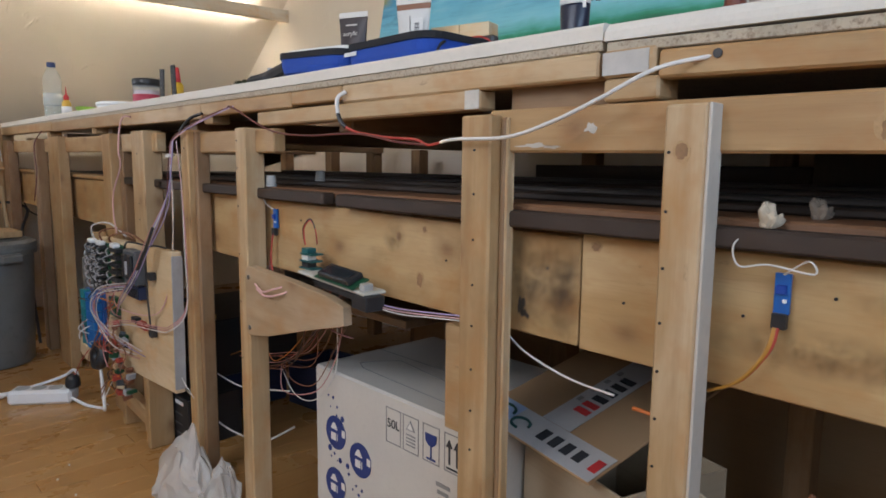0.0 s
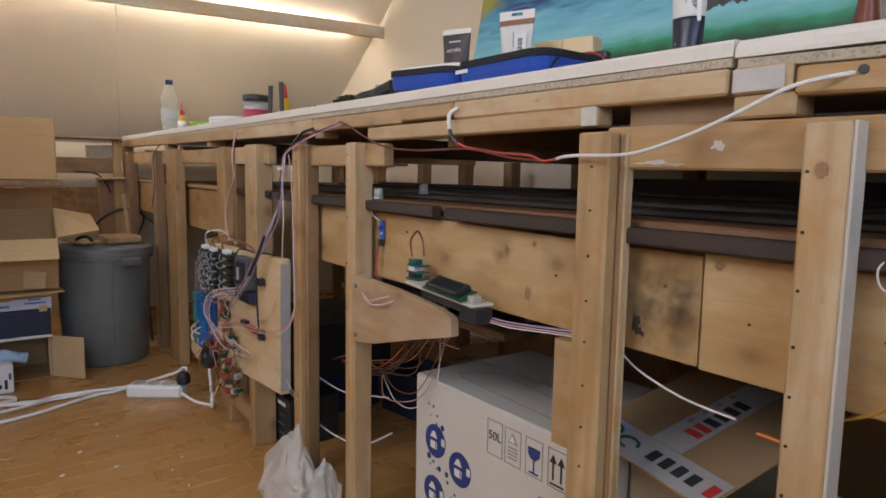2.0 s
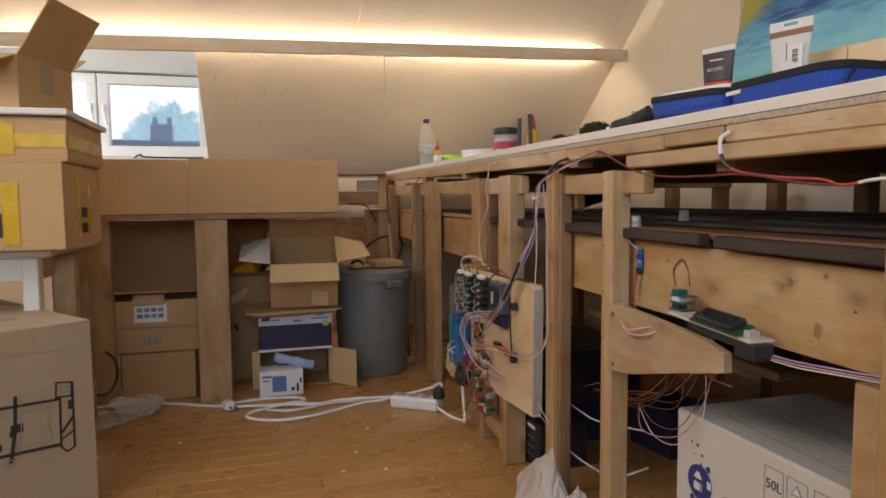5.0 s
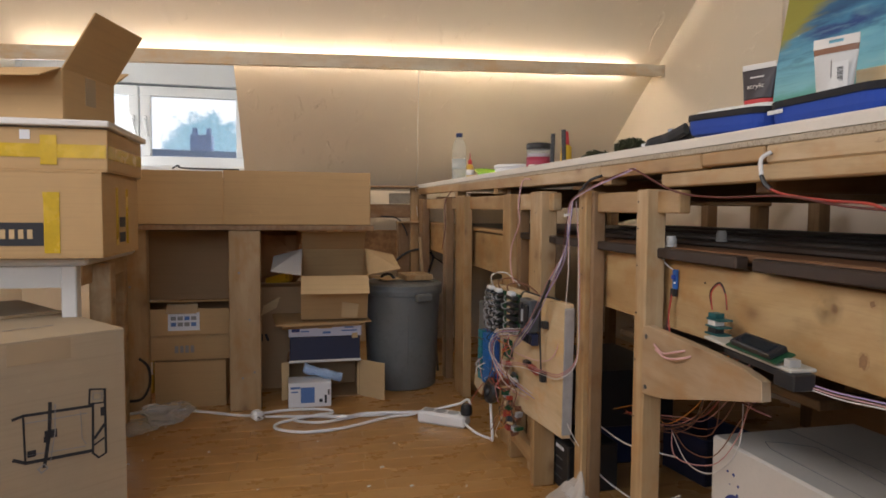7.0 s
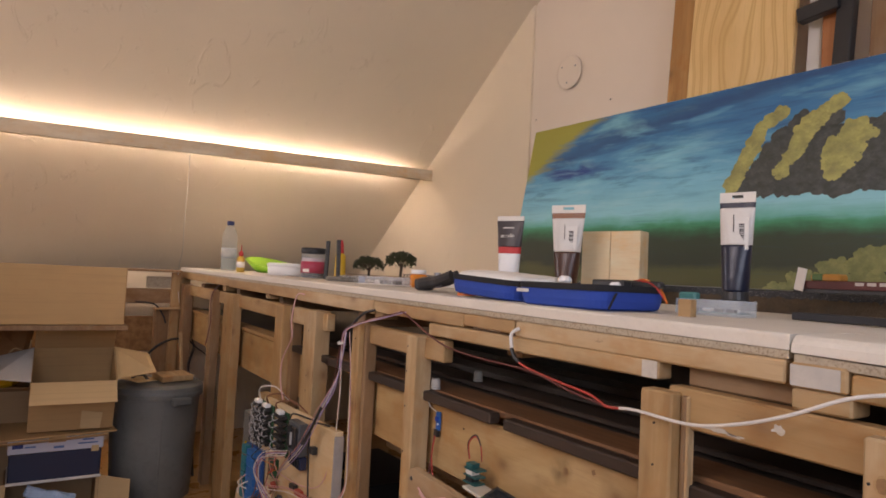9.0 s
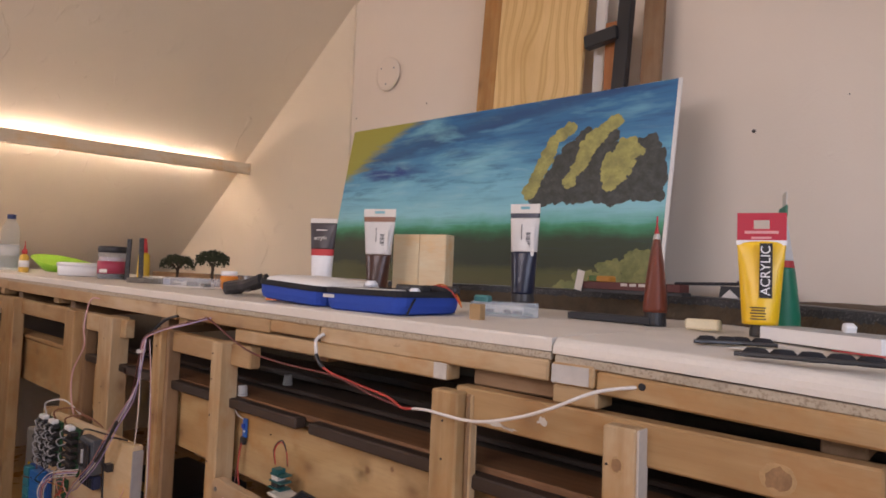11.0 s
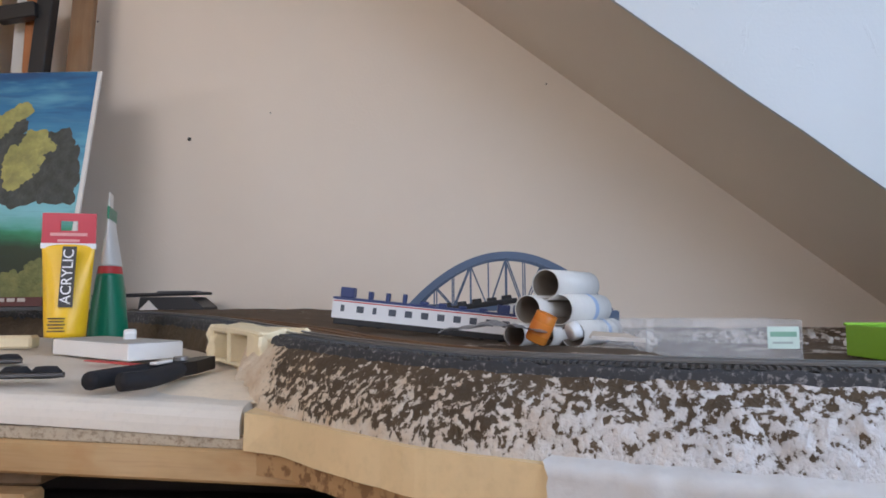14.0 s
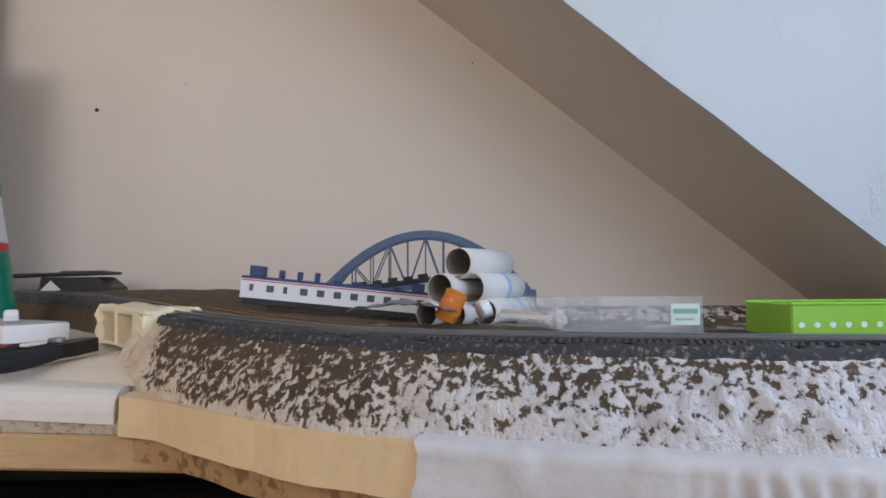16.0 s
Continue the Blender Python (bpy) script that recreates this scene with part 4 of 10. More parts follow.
# uneven left end where the plaster runs out
for j, f in ((-1, 1.0), (-2, 0.7), (-3, 0.4)):
    for k, v in enumerate(rows[j]):
        dx = f * (0.006 * noise.noise((k * 0.5, 4.0, 0)) + 0.0015 * noise.noise((k * 2.3, 9.0, 0)))
        v.co.x += dx
        v.co.y -= 0.35 * dx
for a, b in zip(rows, rows[1:]):
    for k in range(len(a) - 1):
        bm.faces.new((a[k], a[k + 1], b[k + 1], b[k]))
bmesh.ops.recalc_face_normals(bm, faces=list(bm.faces))
part("plaster_skim", bm, SLAB_WHITE, layout, "ridged white plaster on the slab edge", smooth=True)
# plaster smeared from the worktop up to the foot of the bank
bm = bmesh.new()
rings = []
for k in range(5):
    row = []
    for i in range(40):
        a = 2 * math.pi * i / 40
        r = (1 - k / 5) * (1 + 0.35 * noise.noise((2 * math.cos(a), 2 * math.sin(a), 3)))
        x, y = 0.468 + 0.075 * r * math.cos(a), 0.110 + 0.088 * r * math.sin(a)
        x, y = min(x, 0.535), max(y, 0.012)
        top = 0.839 - 0.010 * x - 0.045 * x * x * max(0.0, 1 - y / 0.35)
        row.append(bm.verts.new((x, y, top - 0.0015 + 0.0105 * (k / 4) ** 0.8 + (0.0012 * noise.noise((x * 60, y * 60, 2)) if k else 0.0))))
    rings.append(row)
for a, b in zip(rings, rings[1:]):
    for i in range(40):
        bm.faces.new((a[i], a[(i + 1) % 40], b[(i + 1) % 40], b[i]))
bm.faces.new(rings[-1])
bmesh.ops.recalc_face_normals(bm, faces=list(bm.faces))
part("plaster_smear", bm, plain_mat("cream plaster smear", (0.78, 0.67, 0.52), 0.85, vary=0.15, scale=30, grain=150, relief=0.6), layout, smooth=True)
timber("brace", layout, (0.66, 0.06, 0.760), (1.9, -0.04, 0.760), 0.06, 0.022, PINE_DARK)

# cream foam offcut with two hollows at the foot of the bank
CREAM_FOAM = plain_mat("cream foam", (0.80, 0.70, 0.48), 0.85, vary=0.1, scale=25, grain=160, relief=0.6)
offcut = thing("foam_offcut", "torn cream foam offcut with two square hollows beside the track", "foam piece", at=pose(0.454, 0.165, 0.838, 0, 0, -53))
bm = bmesh.new()
for sx, sz, cx, cz in ((0.024, 0.038, -0.083, 0.019), (0.010, 0.036, -0.010, 0.018), (0.040, 0.036, 0.075, 0.018), (0.19, 0.007, 0.0, 0.035), (0.19, 0.004, 0.0, 0.002)):
    box_bm(sx, 0.046, sz, 0.002, (cx, 0, cz), bm)
box_bm(0.19, 0.010, 0.036, 0.002, (0, 0.020, 0.018), bm)
bmesh.ops.subdivide_edges(bm, edges=[e for e in bm.edges if e.calc_length() > 0.012], cuts=3, use_grid_fill=True)
for v in bm.verts:
    ragged = 0.0045 if abs(v.co.x) > 0.07 else 0.0012
    v.co += Vector((noise.noise(v.co * 90), noise.noise(v.co * 90 + Vector((5, 0, 0))), noise.noise(v.co * 90 + Vector((9, 0, 0))))) * ragged
part("block", bm, CREAM_FOAM, offcut)

# ---- model coach without its roof ----
COACH_WHITE = plain_mat("white coach side", (0.78, 0.77, 0.76), 0.35, vary=0.03, relief=0.0)
COACH_BLUE = plain_mat("blue coach", (0.035, 0.055, 0.16), 0.45, vary=0.1)
coach = thing("model_coach", "blue and white model railway coach with a red stripe, roof off", "model train", at=pose(0.611, 0.470, 0.8625, 0, 6.0, 1.5))
L, H, D = 0.292, 0.030, 0.034
for side in (-1, 1):
    bm = bmesh.new()
    n = 11
    xs = [-L / 2 + 0.012 + i * (L - 0.03) / n for i in range(n)]
    y = side * D / 2
    box_bm(L, 0.0016, 0.010, 0, (0, y, 0.006), bm)
    box_bm(L, 0.0016, 0.0075, 0, (0, y, 0.0245), bm)
    edges = [-L / 2] + [e for x in xs for e in (x, x + (0.011 if xs.index(x) not in (0, 2) else 0.006))] + [L / 2]
    for a, b in zip(edges[::2], edges[1::2]):
        box_bm(b - a, 0.0016, 0.0100, 0, ((a + b) / 2, y, 0.0159), bm)
    wall = part("side_wall", bm, COACH_WHITE, coach, "white coach side with window openings")
    part("stripe", box_bm(L * 0.99, 0.0006, 0.0016, 0, (0, y + side * 0.0011, 0.0262)), RED_INK, wall, "red stripe")
    for x in xs:
        part("window", box_bm(0.0105 if xs.index(x) not in (0, 2) else 0.0055, 0.0005, 0.0095, 0, (x + (0.0055 if xs.index(x) not in (0, 2) else 0.003), y - side * 0.0005, 0.0159)), plain_mat("smoked window", (0.10, 0.11, 0.13), 0.2, relief=0.0) if x == xs[0] and side == -1 else bpy.data.materials["smoked window"], wall)
part("floor_pan", box_bm(L, D - 0.002, 0.003, 0, (0, 0, 0.002)), BLACK_PLASTIC, coach)
part("skirt", box_bm(L * 0.98, D - 0.004, 0.009, 0.001, (0, 0, -0.0035)), BLACK_PLASTIC, coach)
part("top_rim", box_bm(L, 0.0025, 0.003, 0, (0, -D / 2, 0.0302)), COACH_BLUE, coach)
part("top_rim", box_bm(L, 0.0025, 0.003, 0, (0, D / 2, 0.0302)), COACH_BLUE, coach)
part("seat_tray", box_bm(L - 0.004, D - 0.006, 0.012, 0, (0, 0, 0.026)), COACH_BLUE, coach)
for x, w, h in ((-0.127, 0.020, 0.015), (-0.093, 0.005, 0.012), (-0.067, 0.005, 0.012), (-0.042, 0.005, 0.013), (-0.012, 0.012, 0.005), (0.015, 0.012, 0.005), (0.045, 0.012, 0.004), (0.075, 0.012, 0.004), (0.105, 0.018, 0.012), (0.125, 0.010, 0.013)):
    part("seat_block", box_bm(w, 0.024, h, 0.001, (x, 0, 0.032 + h / 2)), COACH_BLUE, coach)
for x in (-0.09, 0.09):
    bogie = part("bogie", box_bm(0.045, 0.026, 0.007, 0.001, (x, 0, -0.0035)), BLACK_PLASTIC, coach)
    for dx in (-0.014, 0.014):
        for s in (-1, 1):
            part("wheel", cyl_bm(0.0055, 0.0055, 0.002, 14), BLACK_PLASTIC, bogie, m=pose(x + dx, s * 0.0085, -0.0045, 90))
# second shell lying across behind it
shell = thing("black_underframe", "black model coach underframe leaning on the coach", "model train", at=pose(0.668, 0.53, 0.893, 0, -7, 8))
part("frame", box_bm(0.15, 0.02, 0.008, 0.001), BLACK_PLASTIC, shell)
for i in range(6):
    part("tank", box_bm(0.014, 0.016, 0.006 + 0.002 * (i % 2), 0.001, (-0.06 + i * 0.024, 0, 0.006)), BLACK_PLASTIC, shell)
part("coach_end", box_bm(0.03, 0.022, 0.016, 0.001, (0.062, 0.004, -0.010)), COACH_WHITE, shell, "white end with a red stripe")

# ---- arch bridge ----
BRIDGE = plain_mat("blue-grey bridge plastic", (0.085, 0.125, 0.20), 0.5, vary=0.1)
bridge = thing("model_bridge", "blue-grey plastic model arch bridge with lattice hangers", "model bridge", at=pose(0.732, 0.685, 0.881))
HW, HT = 0.184, 0.103


def arch_z(x):
    return HT * (1 - (x / HW) ** 2)


for side, y in ((0, 0.0), (1, 0.062)):
    bm = bmesh.new()
    n = 40
    prev = None
    for i in range(n + 1):
        x = -HW + 2 * HW * i / n
        t = Vector((1, 0, -2 * HT * x / HW ** 2)).normalized()
        nn = Vector((-t.z, 0, t.x))
        c = Vector((x, y, arch_z(x)))
        hh = 0.0065
        ring = [bm.verts.new(c + nn * a + Vector((0, b, 0))) for a, b in ((hh, -0.005), (hh, 0.005), (-hh, 0.005), (-hh, -0.005))]
        if prev:
            for k in range(4):
                bm.faces.new((prev[k], prev[(k + 1) % 4], ring[(k + 1) % 4], ring[k]))
        prev = ring
    bmesh.ops.recalc_face_normals(bm, faces=list(bm.faces))
    rib = part("arch_rib", bm, BRIDGE, bridge)
    part("deck_girder", box_bm(2 * HW, 0.006, 0.012, 0.001, (0, y, 0.008)), BRIDGE, bridge)
    for i in range(5):
        x = -0.132 + 0.066 * i
        top = arch_z(x)
        part("hanger", box_bm(0.0024, 0.0022, top - 0.01, 0, (x, y, top / 2 + 0.003)), BRIDGE, rib)
        for s in (-1, 1):
            part("diagonal", tube_bm([(x, y, top - 0.004), (x + s * 0.030, y, 0.012)], 0.0013, 5, 1), BRIDGE, rib)
            if i < 4 and s > 0:
                xm = x + 0.033
                part("hanger", box_bm(0.0022, 0.0022, arch_z(xm) - 0.01, 0, (xm, y, arch_z(xm) / 2 + 0.003)), BRIDGE, rib)
part("bridge_deck", box_bm(2 * HW, 0.058, 0.004, 0.001, (0, 0.031, 0.006)), BRIDGE, bridge)
for s in (-1, 1):
    part("pier", box_bm(0.03, 0.075, 0.036, 0.002, (s * HW, 0.031, -0.016)), BRIDGE, bridge)

# ---- stack of cardboard rolls ----
ROLL = cardboard_mat("white paper roll", (0.72, 0.70, 0.66))
ROLL_IN = cardboard_mat("grey roll inside", (0.30, 0.25, 0.20))
BAND = plain_mat("pale blue band", (0.36, 0.47, 0.66), 0.6)


def paper_roll(x, y, z, r=0.0205, length=0.125, yaw=-34, band=0.07):
    th = thing("cardboard_roll", "white cardboard tube with a hollow grey inside, in a stack", "cardboard tube", "stack of tubes", at=pose(x, y, z, -90, 0, yaw))
    bm = lathe_bm([(r - 0.0012, 0.0), (r, 0.0), (r + 0.0003, length * 0.5), (r, length), (r - 0.0012, length), (r - 0.0012, 0.0)], 32, False)
    part("tube", bm, ROLL, th, smooth=True)
    part("lining", lathe_bm([(r - 0.0015, length * 0.96), (r - 0.0015, 0.0008)], 32, False), ROLL_IN, th, smooth=True)
    if band:
        part("printed_band", lathe_bm([(r + 0.0006, length * band * 8), (r + 0.0006, length * band * 8 + 0.011)], 32, False), BAND, th, smooth=True)
    return th


paper_roll(0.772, 0.372, 0.9225, band=0)
paper_roll(0.7475, 0.368, 0.8895, r=0.0195, band=0)
paper_roll(0.7885, 0.370, 0.8895)
paper_roll(0.730, 0.367, 0.8565, r=0.0165, length=0.11, band=0)
paper_roll(0.807, 0.376, 0.8570, r=0.0180, band=0.075)
paper_roll(0.768, 0.371, 0.8555, r=0.0160, band=0)

# amber bottle, foil scrap, cap and card lying before the rolls
AMBER = glass_mat("amber plastic", (0.95, 0.38, 0.06), 0.08, 0.5)
amber = thing("amber_bottle", "small amber plastic bottle leaning, white cap beside it", "bottle", at=pose(0.752, 0.305, 0.852, 8, 24, 0))
part("body", lathe_bm([(0.001, 0), (0.0125, 0.0), (0.0135, 0.002), (0.0135, 0.036), (0.0125, 0.037), (0.0125, 0.002), (0.001, 0.002)], 24), AMBER, amber, smooth=True)
part("label", lathe_bm([(0.0138, 0.010), (0.0138, 0.026)], 24, False), glass_mat("orange label", (0.9, 0.35, 0.06), 0.4, 0.6), amber, smooth=True)
cap = thing("bottle_cap", "white plastic bottle cap lying on its side", "cap", at=pose(0.795, 0.315, 0.862, 0, 70, 20))
part("shell", lathe_bm([(0.001, 0), (0.011, 0), (0.0115, 0.002), (0.0115, 0.012), (0.010, 0.012)], 18), WHITE_PLASTIC, cap, smooth=True)
foil = thing("foil_scrap", "crumpled grey foil scrap on the ground", "scrap", at=pose(0.70, 0.31, 0.862))
bm = bmesh.new()
bmesh.ops.create_grid(bm, x_segments=18, y_segments=10, size=0.5, matrix=Matrix.Diagonal((0.13, 0.06, 1, 1)))
for v in bm.verts:
    v.co.z = 0.010 * abs(noise.noise((v.co.x * 45, v.co.y * 45, 0))) + 0.010 * (1 - abs(v.co.x) / 0.07)
part("sheet", bm, plain_mat("dull foil", (0.30, 0.31, 0.33), 0.35, 0.5), foil)
card = thing("card_offcut", "grey card offcut leaning by the tubes", "card", at=pose(0.842, 0.285, 0.8585, 14, 3, -12) @ Matrix.Diagonal((0.55, 0.5, 1, 1)))
part("sheet", prism_bm([(-0.05, -0.02), (0.06, -0.02), (0.03, 0.02), (-0.045, 0.024)], 0.002, "z"), plain_mat("beige card", (0.55, 0.47, 0.38), 0.7), card)
part("edge", box_bm(0.11, 0.004, 0.004, 0, (0.01, -0.021, 0.001)), WHITE_CARD, card)
crumple = thing("paper_ball", "small ball of crumpled white paper", "paper", at=pose(0.905, 0.39, 0.846))
bm = bmesh.new()
bmesh.ops.create_icosphere(bm, subdivisions=3, radius=0.016)
for v in bm.verts:
    v.co *= 0.85 + 0.35 * noise.noise(v.co * 140)
part("ball", bm, WHITE_CARD, crumple)

# clear organiser box with a paper label
organiser = thing("organiser_box", "shallow clear plastic box with dividers and a paper label", "plastic box", at=pose(0.968, 0.40, 0.8215, 0, 0, -3) @ Matrix.Diagonal((1.25, 1, 2.1, 1)))
CLEAR = glass_mat("clear organiser plastic", (0.97, 0.97, 0.97), 0.10, 0.11)
for sx, sy, cx, cy in ((0.19, 0.0015, 0, -0.05), (0.19, 0.0015, 0, 0.05), (0.0015, 0.10, -0.095, 0), (0.0015, 0.10, 0.095, 0), (0.0015, 0.10, -0.055, 0), (0.0015, 0.10, -0.03, 0), (0.0015, 0.10, -0.01, 0)):
    part("wall", box_bm(sx, sy, 0.026, 0, (cx, cy, 0.013)), CLEAR, organiser)
part("base", box_bm(0.19, 0.10, 0.0015, 0, (0, 0, 0.001)), CLEAR, organiser)
paper = part("paper_label", box_bm(0.030, 0.0004, 0.013, 0, (0.077, -0.0515, 0.0155)), plain_mat("green-white label", (0.62, 0.74, 0.66), 0.6), organiser)
part("printed_line", box_bm(0.025, 0.0003, 0.003, 0, (0.077, -0.0519, 0.0175)), plain_mat("dull green print", (0.22, 0.42, 0.30), 0.6), paper)
part("printed_line", box_bm(0.019, 0.0003, 0.0012, 0, (0.076, -0.0519, 0.0125)), plain_mat("grey print", (0.35, 0.42, 0.38), 0.6), paper)

# green box with white dots
GREEN = plain_mat("lime green plastic", (0.27, 0.56, 0.035), 0.35, vary=0.06, relief=0.0)
gbox = thing("green_box", "lime green box with white polka dots and an open top", "storage box", at=pose(1.352, 0.44, 0.8195, 0, 0, 0) @ Matrix.Diagonal((1, 1, 1.48, 1)))
for sx, sy, cx, cy in ((0.26, 0.003, 0, -0.06), (0.26, 0.003, 0, 0.06), (0.003, 0.12, -0.13, 0), (0.003, 0.12, 0.13, 0)):
    part("wall", box_bm(sx, sy, 0.030, 0.0008, (cx, cy, 0.015)), GREEN, gbox)
part("base", box_bm(0.26, 0.12, 0.003, 0, (0, 0, 0.0015)), GREEN, gbox)
part("rim", box_bm(0.266, 0.006, 0.003, 0.001, (0, -0.06, 0.0305)), GREEN, gbox)
part("rim", box_bm(0.266, 0.006, 0.003, 0.001, (0, 0.06, 0.0305)), GREEN, gbox)
for i in range(11):
    part("dot", cyl_bm(0.0042, 0.0042, 0.0004, 14), WHITE_PLASTIC, gbox, m=pose(-0.118 + i * 0.0215, -0.0618, 0.0115, 90) @ Matrix.Diagonal((1, 0.64, 1, 1)))

# model house roofs behind, flat black kits
house = thing("model_house", "black roofed model house kit with a white gable", "model house", at=pose(-0.070, 0.985, 0.884, 0, 0, 2))
part("body", prism_bm([(-0.055, 0), (0.10, 0), (0.10, 0.006), (0.07, 0.030), (-0.05, 0.030)], 0.09, "y"), BLACK_PLASTIC, house)
part("gable", prism_bm([(-0.05, 0.0), (-0.005, 0.0), (-0.028, 0.022)], 0.003, "y"), WHITE_CARD, house, m=Matrix.Translation((0, -0.004, 0)))
part("roof", box_bm(0.25, 0.10, 0.007, 0.002, (0, 0, 0)), plain_mat("dark slate roof", (0.03, 0.03, 0.033), 0.5), house, m=pose(-0.040, 0.045, 0.036, 0, -1.5, 0))
part("ridge", box_bm(0.10, 0.03, 0.009, 0.003, (0.035, 0.02, 0.040)), plain_mat("grey roof ridge", (0.09, 0.09, 0.095), 0.5), house)

# dark red model wagon with an orange load and a white flag of paper
wagon = thing("model_wagon", "dark red model railway wagon on the back track", "model train", at=pose(-0.185, 0.60, 0.884, 0, 0, -10))
MAROON = plain_mat("maroon wagon", (0.10, 0.022, 0.018), 0.5)
part("chassis", box_bm(0.27, 0.03, 0.008, 0.001, (0, 0, 0.008)), BLACK_PLASTIC, wagon)
part("body", box_bm(0.26, 0.032, 0.016, 0.001, (0, 0, 0.02)), MAROON, wagon)
for i in range(5):
    part("window", box_bm(0.016, 0.0008, 0.006, 0, (0.0 + i * 0.022, -0.0165, 0.023)), plain_mat("pale window strip", (0.55, 0.50, 0.46), 0.4) if i == 0 else bpy.data.materials["pale window strip"], wagon)
part("load", box_bm(0.06, 0.026, 0.014, 0.003, (-0.07, 0, 0.034)), plain_mat("orange load", (0.50, 0.22, 0.03), 0.5), wagon)
part("load", box_bm(0.022, 0.028, 0.013, 0.002, (-0.085, -0.001, 0.035)), plain_mat("green load", (0.08, 0.16, 0.05), 0.5), wagon)
part("paper_flag", box_bm(0.02, 0.001, 0.045, 0, (0, 0, 0)), WHITE_CARD, wagon, m=pose(-0.115, -0.02, 0.03, 0, 12, 0))
for x in (-0.09, 0.09):
    for s in (-1, 1):
        part("wheel", cyl_bm(0.006, 0.006, 0.002, 14), BLACK_PLASTIC, wagon, m=pose(x, s * 0.01, 0.006, 90))

# ---- painting and boards against the wall ----
def painting_mat():
    m, nt, b = nodes_of("landscape paint", 0.45)
    tc = nt.nodes.new("ShaderNodeTexCoord")
    sep = nt.nodes.new("ShaderNodeSeparateXYZ")
    nt.links.new(tc.outputs["Object"], sep.inputs[0])
    mp = nt.nodes.new("ShaderNodeMapping")
    mp.inputs["Scale"].default_value = (3.0, 1, 20)
    nt.links.new(tc.outputs["Object"], mp.inputs[0])
    strokes = noise_tex(nt, mp.outputs[0], 1.6, 5, 0.6, 0.25)
    soft = noise_tex(nt, mp.outputs[0], 0.55, 3, 0.5, 0.5)
    hills = nt.nodes.new("ShaderNodeMapping")
    hills.inputs["Scale"].default_value = (6, 1, 9)
    nt.links.new(tc.outputs["Object"], hills.inputs[0])
    hn = noise_tex(nt, hills.outputs[0], 1.0, 4, 0.6)

    def add(a, f, base):
        ma = nt.nodes.new("ShaderNodeMath")
        ma.operation = "MULTIPLY_ADD"
        nt.links.new(a, ma.inputs[0])
        ma.inputs[1].default_value = f
        if isinstance(base, (int, float)):
            ma.inputs[2].default_value = base
        else:
            nt.links.new(base, ma.inputs[2])
        return ma.outputs[0]

    v = add(sep.outputs[2], 1 / 0.583, 0.0)
    v = add(hn, 0.10, v)
    v = add(strokes, 0.07, v)
    v = add(v, 1.0, -0.085)
    r = nt.nodes.new("ShaderNodeValToRGB")
    el = r.color_ramp.elements
    stops = [(0.0, (0.105, 0.10, 0.03)), (0.09, (0.075, 0.085, 0.025)), (0.13, (0.022, 0.032, 0.016)), (0.24, (0.025, 0.045, 0.022)), (0.28, (0.022, 0.12, 0.055)), (0.315, (0.035, 0.27, 0.14)), (0.345, (0.12, 0.42, 0.36)), (0.40, (0.24, 0.57, 0.63)), (0.55, (0.17, 0.48, 0.62)), (0.68, (0.075, 0.29, 0.47)), (0.82, (0.035, 0.19, 0.38)), (1.0, (0.022, 0.15, 0.33))]
    while len(el) < len(stops):
        el.new(0.5)
    for e, (p, c) in zip(el, stops):
        e.position, e.color = p, (*c, 1)
    nt.links.new(v, r.inputs[0])
    c = r.outputs[0]
    high = ramp(nt, v, [(0.42, 0.0), (0.58, 1.0)])
    # one long dark sweep of the brush across the sky, and a deep blue patch under it
    broad = nt.nodes.new("ShaderNodeMapping")
    broad.inputs["Scale"].default_value = (1.6, 1, 7.0)
    broad.inputs["Rotation"].default_value = (0, 0.14, 0)
    nt.links.new(tc.outputs["Object"], broad.inputs[0])
    wide = noise_tex(nt, broad.outputs[0], 1.7, 4, 0.55, 0.3)
    d = add(sep.outputs[0], -0.32 / 1.288, v)
    d = add(wide, 0.30, d)
    d = add(d, 1.0, -1.055)
    ab = nt.nodes.new("ShaderNodeMath")
    ab.operation = "ABSOLUTE"
    nt.links.new(d, ab.inputs[0])
    c = mixc(nt, c, (0.020, 0.055, 0.15), ramp(nt, ab.outputs[0], [(0.012, 0.62), (0.075, 0.0)]))
    d = add(wide, 0.22, add(v, 1.0, -0.79))
    ab = nt.nodes.new("ShaderNodeMath")
    ab.operation = "ABSOLUTE"
    nt.links.new(d, ab.inputs[0])
    xs = ramp(nt, add(sep.outputs[0], 1.0, 0.75), [(0.18, 0.0), (0.26, 1.0), (0.42, 1.0), (0.55, 0.0)])
    pt = nt.nodes.new("ShaderNodeMath")
    pt.operation = "MULTIPLY"
    nt.links.new(ramp(nt, ab.outputs[0], [(0.012, 0.9), (0.045, 0.0)]), pt.inputs[0])
    nt.links.new(xs, pt.inputs[1])
    c = mixc(nt, c, (0.018, 0.045, 0.22), pt.outputs[0])
    dk = nt.nodes.new("ShaderNodeMath")
    dk.operation = "MULTIPLY"
    nt.links.new(high, dk.inputs[0])
    nt.links.new(ramp(nt, wide, [(0.54, 0.0), (0.72, 0.4)]), dk.inputs[1])
    c = mixc(nt, c, (0.022, 0.085, 0.24), dk.outputs[0])
    lt = nt.nodes.new("ShaderNodeMath")
    lt.operation = "MULTIPLY"
    nt.links.new(ramp(nt, v, [(0.36, 0.0), (0.45, 1.0)]), lt.inputs[0])
    nt.links.new(ramp(nt, wide, [(0.30, 0.75), (0.48, 0.0)]), lt.inputs[1])
    c = mixc(nt, c, (0.25, 0.62, 0.70), lt.outputs[0])
